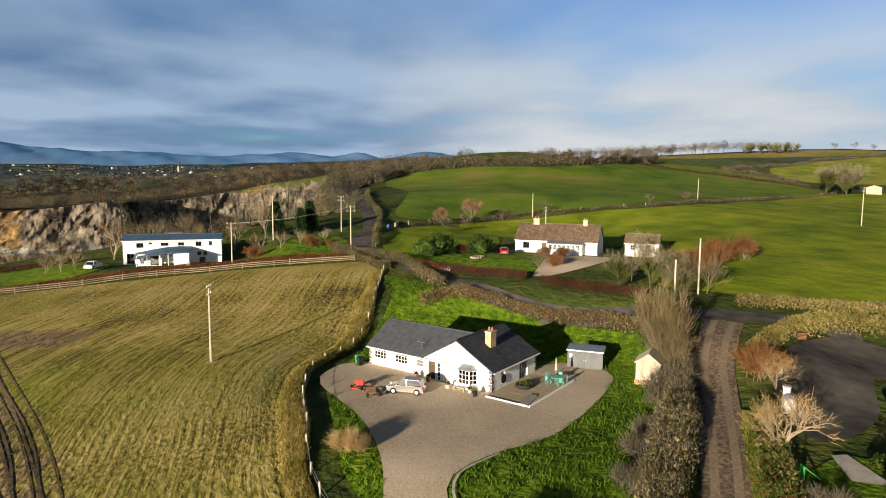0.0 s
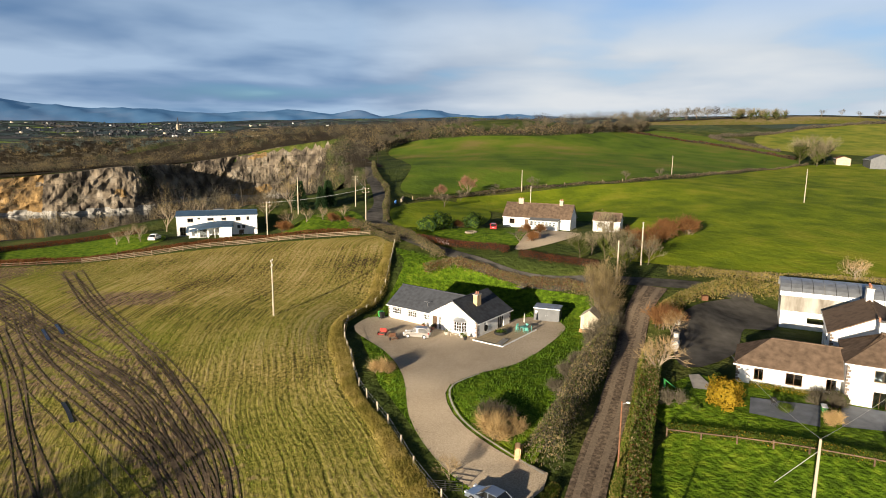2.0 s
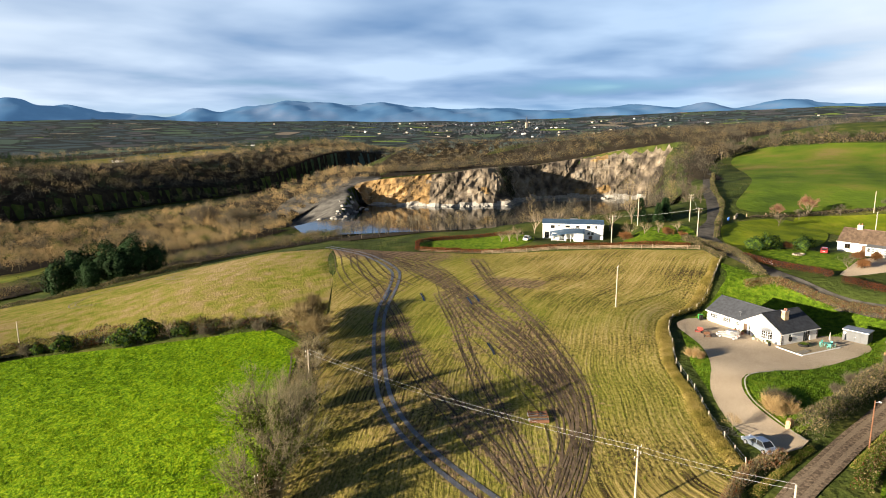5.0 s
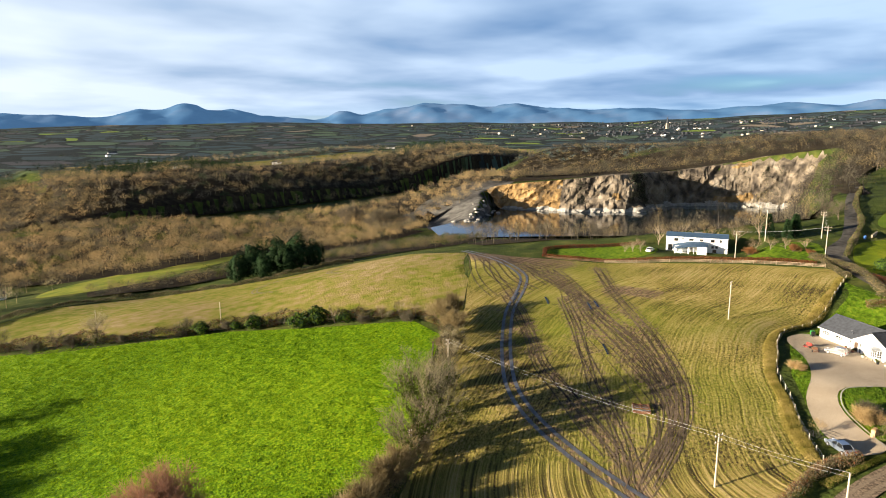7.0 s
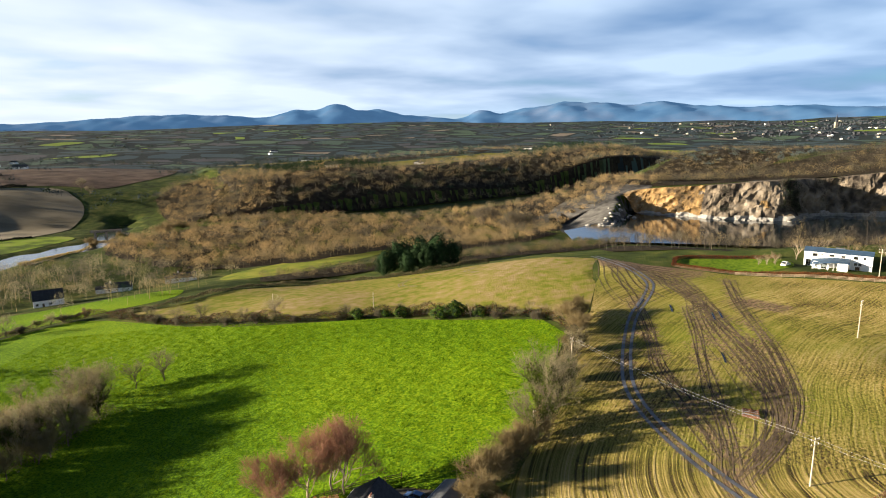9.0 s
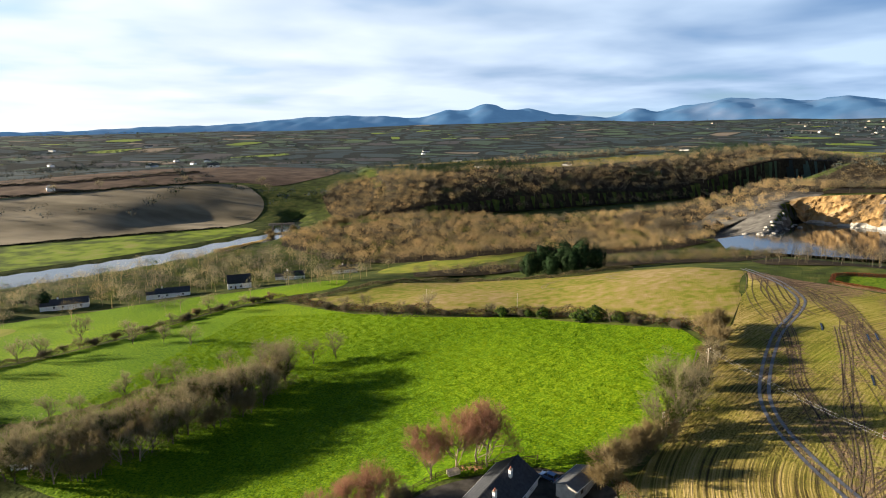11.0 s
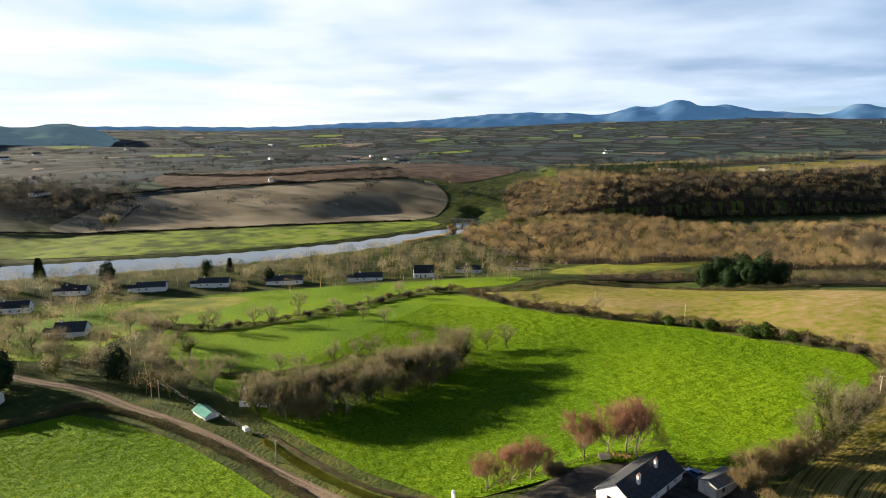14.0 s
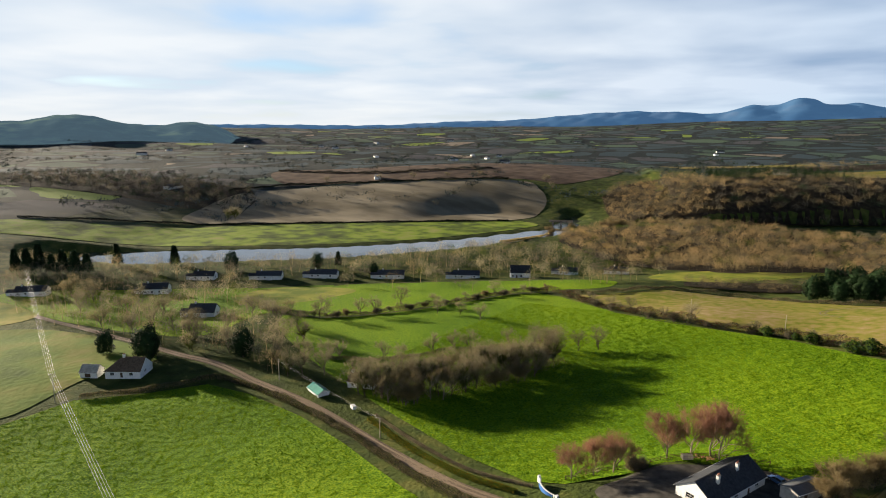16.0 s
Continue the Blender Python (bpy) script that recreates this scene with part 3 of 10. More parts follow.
    clod = noise_at(co.outputs["Object"], 0.9, 9)
    earth = N("ShaderNodeValToRGB")
    earth.color_ramp.elements[0].position, earth.color_ramp.elements[0].color = 0.36, (0.055, 0.038, 0.026, 1)
    earth.color_ramp.elements[1].position, earth.color_ramp.elements[1].color = 0.62, (0.26, 0.18, 0.115, 1)
    L(fine, earth.inputs[0])
    worn = calc("MULTIPLY", calc("SUBTRACT", calc("ADD", clod, soil.outputs["Fac"]), 0.62), 3.2)
    lim = N("ShaderNodeClamp")
    L(worn, lim.inputs[0])
    mx = N("ShaderNodeMix")
    mx.data_type = "RGBA"
    L(calc("MULTIPLY", lim.outputs[0], calc("GREATER_THAN", soil.outputs["Fac"], 0.01)), mx.inputs[0])
    L(g.outputs[2], mx.inputs[6])
    L(earth.outputs[0], mx.inputs[7])
    L(mx.outputs[2], bsdf.inputs["Base Color"])
    bsdf.inputs["Roughness"].default_value = 0.95
    bsdf.inputs["Specular IOR Level"].default_value = 0.05
    hgt = calc("MULTIPLY_ADD", calc("MAXIMUM", row, 0.3), -0.35, calc("MULTIPLY_ADD", streak, 1.6, calc("MULTIPLY", fine, 2.0)))
    bp = N("ShaderNodeBump")
    bp.inputs["Distance"].default_value = 0.09
    L(hgt, bp.inputs["Height"])
    L(bp.outputs[0], bsdf.inputs["Normal"])
    return m


M_STUBBLE = stubble_material()
drape("stubble_field", STUBBLE, M_STUBBLE, 0.1, 3.0, rows=spline(FENCE_LINE, 2), kind="structure", label="drilled stubble field of straw and young green", category="field")
HAYFIELD = [(44, 181), (52, 205), (62, 243), (44, 268), (22, 287), (-6, 285), (-30, 300), (-70, 318), (-105, 305), (-124, 272), (-146, 262), (-128, 249), (-90, 226), (-58, 212), (-36, 210), (3, 199), (30, 185), (37.6, 170.6)]
drape("hay_field", HAYFIELD, M_HAY, 0.1, 4.0, kind="structure", label="pale mown field on a rounded rise", category="field")
PASTURE = [(35, 168), (30, 181), (3, 193), (-22, 205), (-54, 208), (-97, 224), (-144, 255), (-160, 260), (-175, 243), (-187, 205), (-205, 170), (-225, 151), (-250, 145), (-232, 128), (-196, 112), (-160, 100), (-112, 88), (-80, 79), (-55, 74),
           (-46, 77), (-34, 88), (-26, 96), (-8, 105), (4, 100), (12, 108), (17, 119), (22, 131), (27, 146), (32, 160)]
drape("pasture_field", PASTURE, M_PASTURE, 0.1, 4.0, kind="structure", label="bright green grazed pasture", category="field")
SWFIELD = [(-216, 6), (-219, 31), (-203, 52), (-192, 68), (-172, 72), (-140, 71), (-113, 66), (-80, 56), (-50, 48), (-30, 30), (-60, -40), (-160, -60), (-240, -40)]
drape("roadside_field", SWFIELD, M_PASTURE, 0.1, 4.0, kind="structure", label="bright green pasture beside the lane", category="field")
ROAD = [(-420, 60, 3.6), (-330, 70, 3.6), (-247, 77, 3.6), (-208, 81, 3.8), (-179, 80, 3.6), (-156, 79, 3.6), (-128, 76, 3.6), (-96, 69, 3.6), (-72, 64, 3.5), (-50, 62, 3.4), (-20, 64, 3.3), (10, 66, 3.3), (35, 68, 3.3),
        (58, 74, 3.3), (72, 79.5, 3.3), (82, 82, 3.4), (90, 83.9, 3.4), (103, 86.6, 3.5), (118, 90.2, 3.7), (131, 93.4, 4.2), (144, 95, 5)]
M_WHEELWAY = ramp_material("worn_wheel_way", shades((0.20, 0.155, 0.11), 0.3), 3.5, 8, 0.8, 0.02, 8.0, 0.03, 0.2)
lane = ribbon("road", ROAD, 4, M_ROAD, 0.18, 2.5, 12, 0.0, kind="structure", label="narrow muddy country lane with worn wheel ways", category="road")
lane.data.materials.append(M_WHEELWAY)
strip = len(lane.data.polygons) // 11
lane.data.polygons.foreach_set("material_index", [1 if k // strip in (2, 3, 7, 8) else 0 for k in range(len(lane.data.polygons))])
ROAD2 = [(152, 80, 4), (148, 92, 5), (143, 105, 4.2), (141, 118, 4.0), (142, 132, 4.0), (146, 148, 4), (153, 163, 4.5), (161, 175, 5), (178, 187, 4.5), (203, 211, 4.5), (225, 233, 4.5), (262, 268, 4.5), (320, 330, 4.5)]
ribbon("road_upper", ROAD2, 4, M_TARMAC, 0.18, 2.5, 5, 0.04, kind="structure", label="grey lane climbing between hedges", category="road")

# ---------------------------------------------------------------- more materials
M_STONE = ramp_material("rough_stone", shades((0.30, 0.25, 0.19), 0.4), 1.3, 7, 0.9, 0.03, 5, 0.2, 0.3, random=0.4)
M_ROCK = ramp_material("quarry_rock", [(0.30, (0.05, 0.042, 0.034)), (0.40, (0.10, 0.083, 0.064)), (0.50, (0.17, 0.138, 0.10)), (0.60, (0.225, 0.19, 0.145)), (0.74, (0.29, 0.26, 0.215))], 0.11, 10, 0.95, 0.9, 0.35, 0.02, 0.35, stretch=(1, 1, 0.8))
M_OCHRE = ramp_material("ochre_rock", [(0.30, (0.07, 0.05, 0.03)), (0.42, (0.165, 0.107, 0.048)), (0.55, (0.27, 0.175, 0.075)), (0.72, (0.31, 0.24, 0.15))], 0.11, 10, 0.95, 0.9, 0.35, 0.02, 0.35, stretch=(1, 1, 0.8))
M_SCREE = ramp_material("pale_scree", shades((0.30, 0.285, 0.255), 0.35), 0.5, 8, 0.95, 0.2, 1.2, 0.05, 0.3)
M_CONCRETE = ramp_material("pale_concrete", shades((0.42, 0.39, 0.34), 0.25), 0.8, 8, 0.9, 0.01, 8, 0.2, 0.25)
M_PAVING = ramp_material("blue_grey_paving", shades((0.16, 0.175, 0.20), 0.25), 0.9, 7, 0.6, 0.01, 6, 0.2, 0.3)
M_PATIO = ramp_material("sand_paving", shades((0.38, 0.31, 0.20), 0.25), 0.9, 7, 0.85, 0.01, 6, 0.2, 0.3)
M_WHITE = ramp_material("white_paint", shades((0.78, 0.78, 0.76), 0.08), 2.0, 5, 0.5, big=0.4, spread=0.2)
M_QUOIN = ramp_material("quoin_stone", shades((0.16, 0.13, 0.11), 0.3), 3.0, 5, 0.85, big=0.5, spread=0.2)
M_DARKWOOD = ramp_material("dark_wood", shades((0.11, 0.075, 0.05), 0.4), 3.0, 6, 0.8, big=0.3, spread=0.2, random=0.3)
M_WOOD = ramp_material("weathered_wood", shades((0.27, 0.21, 0.14), 0.35), 3.0, 6, 0.85, big=0.3, spread=0.2, random=0.35, stretch=(1, 1, 0.2))
M_PALEWOOD = ramp_material("bleached_wood", shades((0.46, 0.40, 0.30), 0.25), 3.0, 6, 0.85, big=0.3, spread=0.2, random=0.3, stretch=(1, 1, 0.15))
M_NEWWOOD = ramp_material("new_timber", shades((0.45, 0.27, 0.13), 0.3), 3.0, 6, 0.8, big=0.3, spread=0.2, random=0.35)
M_STEEL = ramp_material("galvanised_steel", shades((0.42, 0.44, 0.46), 0.25), 1.0, 6, 0.45, big=0.3, spread=0.25, metal=0.75)
M_BLUEROOF = ramp_material("blue_metal_roof", shades((0.05, 0.09, 0.145), 0.2), 0.6, 5, 0.65, big=0.2, spread=0.2, spec=0.12)
M_GREENROOF = ramp_material("green_sheet_roof", shades((0.07, 0.27, 0.22), 0.25), 1.0, 5, 0.6, big=0.3, spread=0.25)
M_SHEDGREY = ramp_material("grey_cladding", shades((0.13, 0.135, 0.14), 0.15), 1.0, 5, 0.55, big=0.3, spread=0.2)
M_BLACK = ramp_material("black_rubber", shades((0.025, 0.025, 0.025), 0.3), 2.0, 4, 0.7, big=0.5, spread=0.2)
M_RUST = ramp_material("rusty_iron", shades((0.17, 0.085, 0.05), 0.4), 3.0, 6, 0.8, big=0.5, spread=0.3)
M_REDPAINT = ramp_material("red_paint", shades((0.42, 0.05, 0.04), 0.2), 2.0, 4, 0.45, big=0.5, spread=0.2)
M_GREENPAINT = ramp_material("green_plastic", shades((0.05, 0.28, 0.07), 0.2), 2.0, 4, 0.5, big=0.5, spread=0.2)
M_TEAL = ramp_material("teal_paint", shades((0.12, 0.38, 0.33), 0.2), 2.0, 4, 0.5, big=0.5, spread=0.2)
M_BLUEPAINT = ramp_material("blue_paint", shades((0.06, 0.16, 0.42), 0.2), 2.0, 4, 0.45, big=0.5, spread=0.2)
M_BRICK = ramp_material("buff_brick", shades((0.50, 0.36, 0.21), 0.3), 2.5, 6, 0.9, 0.01, 9, 0.4, 0.25)
M_REDBRICK = ramp_material("red_brick", shades((0.34, 0.15, 0.10), 0.35), 2.5, 6, 0.9, 0.01, 9, 0.4, 0.25)
M_CREAM = ramp_material("cream_render", shades((0.62, 0.55, 0.42), 0.15), 1.0, 6, 0.85, 0.01, 9, 0.3, 0.25)
M_WIRE = ramp_material("bright_cable", shades((0.45, 0.45, 0.44), 0.1), 1.0, 2, 0.5, big=0.5, spread=0.1, metal=0.3)


def car_paint(name, c, metal=0.5):
    m = bpy.data.materials.new(name)
    m.use_nodes = True
    b = m.node_tree.nodes["Principled BSDF"]
    b.inputs["Base Color"].default_value = (*c, 1)
    b.inputs["Metallic"].default_value = metal
    b.inputs["Roughness"].default_value = 0.32
    b.inputs["Coat Weight"].default_value = 0.6
    return m


def glass(name):
    m = bpy.data.materials.new(name)
    m.use_nodes = True
    b = m.node_tree.nodes["Principled BSDF"]
    b.inputs["Base Color"].default_value = (0.22, 0.25, 0.27, 1)
    b.inputs["Transmission Weight"].default_value = 1.0
    b.inputs["Roughness"].default_value = 0.02
    return m


M_GLASS = glass("window_glass")
M_TINT = car_paint("dark_car_glass", (0.012, 0.014, 0.016), 0.0)
M_SILVER = car_paint("silver_blue_paint", (0.36, 0.42, 0.50), 0.7)
M_GREYCAR = car_paint("warm_grey_paint", (0.40, 0.38, 0.36), 0.6)
M_REDCAR = car_paint("red_car_paint", (0.45, 0.03, 0.03), 0.2)
M_WHITECAR = car_paint("white_car_paint", (0.75, 0.75, 0.75), 0.0)
M_BLUECAR = car_paint("blue_car_paint", (0.10, 0.20, 0.40), 0.4)
M_LAMPRED = car_paint("red_lamp", (0.4, 0.02, 0.02), 0.0)
M_LAMPCLEAR = car_paint("clear_lamp", (0.7, 0.72, 0.75), 0.2)


# ---------------------------------------------------------------- mesh helpers
def box(bm, x0, x1, y0, y1, z0, z1, bevel=0.0):
    r = bmesh.ops.create_cube(bm, size=1, matrix=Matrix.Translation(((x0 + x1) / 2, (y0 + y1) / 2, (z0 + z1) / 2)) @ Matrix.Diagonal((abs(x1 - x0), abs(y1 - y0), abs(z1 - z0), 1)))
    if bevel:
        es = list({e for v in r["verts"] for e in v.link_edges})
        bmesh.ops.bevel(bm, geom=es, offset=bevel, segments=2, affect="EDGES")
    return r["verts"]


def rod(bm, a, b, r0, r1=None, n=8):
    """A tapered round bar from a to b."""
    a, b = Vector(a), Vector(b)
    r1 = r0 if r1 is None else r1
    m = Matrix.Translation((a + b) / 2) @ (b - a).to_track_quat("Z", "Y").to_matrix().to_4x4()
    return bmesh.ops.create_cone(bm, cap_ends=True, segments=n, radius1=r0, radius2=r1, depth=(b - a).length, matrix=m)["verts"]


def part(name, bm, material, parent, label=""):
    me = bpy.data.meshes.new(name)
    bmesh.ops.recalc_face_normals(bm, faces=bm.faces)
    bm.to_mesh(me)
    bm.free()
    for m in material if isinstance(material, list) else [material]:
        me.materials.append(m)
    ob = new(name, me)
    ob.parent = parent
    if label:
        ob["label"] = label
    return ob


def thing(name, m, label, category, group=""):
    ob = new(name)
    ob.empty_display_size = 0.5
    ob.matrix_basis = m
    return tagged(ob, label, category, group)


def boxes(name, spec, material, parent, label="", bevel=0.0):
    bm = bmesh.new()
    for s in spec:
        box(bm, *s, bevel=bevel)
    return part(name, bm, material, parent, label)


# ---------------------------------------------------------------- houses
def wall_panel(bm, p, d, length, z0, z1, t, holes):
    """A wall from p along the unit way d, t thick towards its left, with real openings (x0, x1, z0, z1)."""
    p, d = Vector(p), Vector(d)
    n = Vector((-d.y, d.x, 0)) * t
    xs = sorted({0.0, length, *[v for h in holes for v in h[:2]]})
    zs = sorted({z0, z1, *[v for h in holes for v in h[2:4]]})
    at = lambda x, z, k: bm.verts.new(p + d * x + n * k + Vector((0, 0, z)))
    for xa, xb in zip(xs, xs[1:]):
        for za, zb in zip(zs, zs[1:]):
            if any(h[0] - 1e-4 < xa and xb < h[1] + 1e-4 and h[2] - 1e-4 < za and zb < h[3] + 1e-4 for h in holes):
                continue
            for k in (0, 1):
                bm.faces.new([at(xa, za, k), at(xb, za, k), at(xb, zb, k), at(xa, zb, k)])
    for a, b, c, e in holes:
        for (xa, za), (xb, zb) in (((a, c), (b, c)), ((b, c), (b, e)), ((b, e), (a, e)), ((a, e), (a, c))):
            bm.faces.new([at(xa, za, 0), at(xb, zb, 0), at(xb, zb, 1), at(xa, za, 1)])


def add_window(parent, p, d, x0, x1, z0, z1, bars=(1, 1), frame_mat=None, depth=0.09, sill=True, name="window"):
    """Frame with glazing bars, a pane and a sill, set back in the opening."""
    p, d = Vector(p), Vector(d)
    n = Vector((-d.y, d.x, 0))
    m = Matrix.Translation(p + d * x0 + n * depth + Vector((0, 0, z0))) @ Matrix(((d.x, n.x, 0, 0), (d.y, n.y, 0, 0), (0, 0, 1, 0), (0, 0, 0, 1)))
    w, h = x1 - x0, z1 - z0
    bm = bmesh.new()
    f = 0.075
    for s in ((0, f, 0, 0.07, 0, h), (w - f, w, 0, 0.07, 0, h), (f, w - f, 0, 0.07, 0, f), (f, w - f, 0, 0.07, h - f, h)):
        box(bm, *s)
    for i in range(1, bars[0]):
        x = w * i / bars[0]
        box(bm, x - 0.03, x + 0.03, 0.01, 0.06, f, h - f)
    for i in range(1, bars[1]):
        z = h * i / bars[1]
        box(bm, f, w - f, 0.012, 0.058, z - 0.025, z + 0.025)
    fr = part("window_frame", bm, frame_mat or M_WHITE, parent)
    fr.matrix_basis = m
    bm = bmesh.new()
    box(bm, f, w - f, 0.03, 0.045, f, h - f)
    pane = part("pane", bm, M_GLASS, fr)
    pane.visible_shadow = False
    if sill:
        bm = bmesh.new()
        box(bm, -0.08, w + 0.08, -depth - 0.06, 0.0, -0.09, -0.002, bevel=0.01)
        part("sill", bm, M_CONCRETE, fr)
    return fr


def add_door(parent, p, d, x0, x1, z0, z1, mat, depth=0.12):
    p, d = Vector(p), Vector(d)
    n = Vector((-d.y, d.x, 0))
    m = Matrix.Translation(p + d * x0 + n * depth + Vector((0, 0, z0))) @ Matrix(((d.x, n.x, 0, 0), (d.y, n.y, 0, 0), (0, 0, 1, 0), (0, 0, 0, 1)))
    w, h = x1 - x0, z1 - z0
    bm = bmesh.new()
    box(bm, 0, w, 0, 0.05, 0, h)
    for a, b in ((0.12, 0.45), (0.52, 0.92)):
        box(bm, w * 0.16, w * 0.84, -0.015, 0.0, h * a, h * b, bevel=0.006)
    dr = part("door", bm, mat, parent)
    dr.matrix_basis = m
    bm = bmesh.new()
    rod(bm, (w * 0.9, -0.05, h * 0.48), (w * 0.75, -0.05, h * 0.48), 0.02)
    part("handle", bm, M_STEEL, dr)
    return dr


def roof_slab(bm, pts, thick):
    top = [bm.verts.new(p) for p in pts]
    low = [bm.verts.new((p[0], p[1], p[2] - thick)) for p in pts]
    bm.faces.new(top)
    bm.faces.new(low[::-1])
    for i in range(len(pts)):
        j = (i + 1) % len(pts)
        bm.faces.new([top[i], low[i], low[j], top[j]])


def gable_roof(parent, x0, x1, y0, y1, eave, rise, mat, over=0.35, side=0.2, hip=(False, False), label=""):
    """Two slopes with their ridge along x, hipped at either end; ridge tiles on top."""
    ym, run = (y0 + y1) / 2, (y1 - y0) / 2
    drop = rise * over / run
    a, b = x0 - (over if hip[0] else side), x1 + (over if hip[1] else side)
    ra = x0 + run * 0.95 if hip[0] else a
    rb = x1 - run * 0.95 if hip[1] else b
    zl, zr = eave - drop, eave + rise
    f0, f1 = y0 - over, y1 + over
    bm = bmesh.new()
    roof_slab(bm, [(a, f0, zl), (b, f0, zl), (rb, ym, zr), (ra, ym, zr)], 0.16)
    roof_slab(bm, [(b, f1, zl), (a, f1, zl), (ra, ym, zr), (rb, ym, zr)], 0.16)
    if hip[0]:
        roof_slab(bm, [(a, f1, zl), (a, f0, zl), (ra, ym, zr)], 0.16)
    if hip[1]:
        roof_slab(bm, [(b, f0, zl), (b, f1, zl), (rb, ym, zr)], 0.16)
    roof = part("roof", bm, mat, parent, label)
    bm = bmesh.new()
    n = max(4, int((rb - ra) / 0.45))
    for i in range(n):
        u0, u1 = ra + (rb - ra) * i / n, ra + (rb - ra) * (i + 1) / n - 0.015
        box(bm, u0, u1, ym - 0.13, ym + 0.13, zr - 0.05, zr + 0.06 + 0.008 * (i % 2))
    part("ridge_tile", bm, mat, roof)
    for y in (f0, f1):
        s = -1 if y == f0 else 1
        boxes("gutter", [(a, b, y + s * 0.005, y + s * 0.12, zl - 0.19, zl - 0.07)], M_WHITE, roof)
    return roof


def gable_end(bm, x, y0, y1, eave, rise, t):
    ym = (y0 + y1) / 2
    for k in (0, t):
        bm.faces.new([bm.verts.new((x + k, y0, eave)), bm.verts.new((x + k, y1, eave)), bm.verts.new((x + k, ym, eave + rise))])


def add_chimney(parent, x, y, z0, z1, wx, wy, mat, pots=2):
    bm = bmesh.new()
    box(bm, x - wx / 2, x + wx / 2, y - wy / 2, y + wy / 2, z0, z1)
    ch = part("chimney", bm, mat, parent)
    boxes("cap", [(x - wx / 2 - 0.08, x + wx / 2 + 0.08, y - wy / 2 - 0.08, y + wy / 2 + 0.08, z1, z1 + 0.12)], M_CONCRETE, ch, bevel=0.02)
    for i in range(pots):
        bm = bmesh.new()
        px = x + (i - (pots - 1) / 2) * wx * 0.5
        rod(bm, (px, y, z1 + 0.12), (px, y, z1 + 0.55), 0.13, 0.10, 10)
        part("pot", bm, M_REDBRICK, ch)
    return ch


def quoins(parent, x, y, z0, z1, mat, sx, sy, size=0.42):
    n = int((z1 - z0) / 0.36)
    bm = bmesh.new()
    box(bm, -0.5, 0.5, -0.5, 0.5, -0.5, 0.5)
    me = bpy.data.meshes.new("quoin")
    bm.to_mesh(me)
    bm.free()
    me.materials.append(mat)
    for i in range(n):
        a, b = (size, size * 0.6) if i % 2 else (size * 0.6, size)
        ob = new("quoin", me)
        ob.parent = parent
        ob.location = (x + sx * (a / 2 - 0.03), y + sy * (b / 2 - 0.03), z0 + 0.36 * (i + 0.5))
        ob.scale = (a, b, 0.31)


def simple_house(name, m, L, W, eave, rise, roof_mat, label, walls=None, hip=(False, False), front=(), back=(), ends=((), ()), chimneys=(), chimney_mat=None,
                 bars=(2, 2), frame_mat=None, group="", category="house", doors=None, base=0.8):
    """A house of one rectangle: front wall along -y; holes as (x0, x1, z0, z1, kind)."""
    walls = walls or M_RENDER
    h = thing(name, m, label, category, group)
    t = 0.3
    bm = bmesh.new()
    x0, x1, y0, y1 = -L / 2, L / 2, -W / 2, W / 2
    sides = [((x0, y0, 0), (1, 0, 0), L, front), ((x1, y0, 0), (0, 1, 0), W, ends[1]), ((x1, y1, 0), (-1, 0, 0), L, back), ((x0, y1, 0), (0, -1, 0), W, ends[0])]
    for p, d, ln, holes in sides:
        wall_panel(bm, p, d, ln, -base, eave, t, [q[:4] for q in holes])
    if not hip[0]:
        gable_end(bm, x0, y0, y1, eave, rise, t)
    if not hip[1]:
        gable_end(bm, x1, y0, y1, eave, rise, -t)
    wall = part("wall", bm, walls, h)
    boxes("floor", [(x0 + t, x1 - t, y0 + t, y1 - t, 0.0, 0.12)], M_DARKWOOD, h)
    for p, d, ln, holes in sides:
        for q in holes:
            if q[4] == "w":
                add_window(h, p, d, *q[:4], bars=bars, frame_mat=frame_mat)
            elif q[4] == "b":
                add_window(h, p, d, *q[:4], bars=(2, 1), frame_mat=frame_mat, sill=False)
            else:
                add_door(h, p, d, *q[:4], doors or M_DARKWOOD)
    gable_roof(h, x0, x1, y0, y1, eave, rise, roof_mat, hip=hip)
    for c in chimneys:
        add_chimney(h, *c, chimney_mat or walls)
    return h
M_STEELRUST = ramp_material("aged_steel_sheet", [(0.25, (0.12, 0.10, 0.08)), (0.5, (0.26, 0.25, 0.22)), (0.75, (0.40, 0.39, 0.36))], 0.8, 8, 0.6, big=0.25, spread=0.3, metal=0.4, stretch=(1, 1, 0.2))


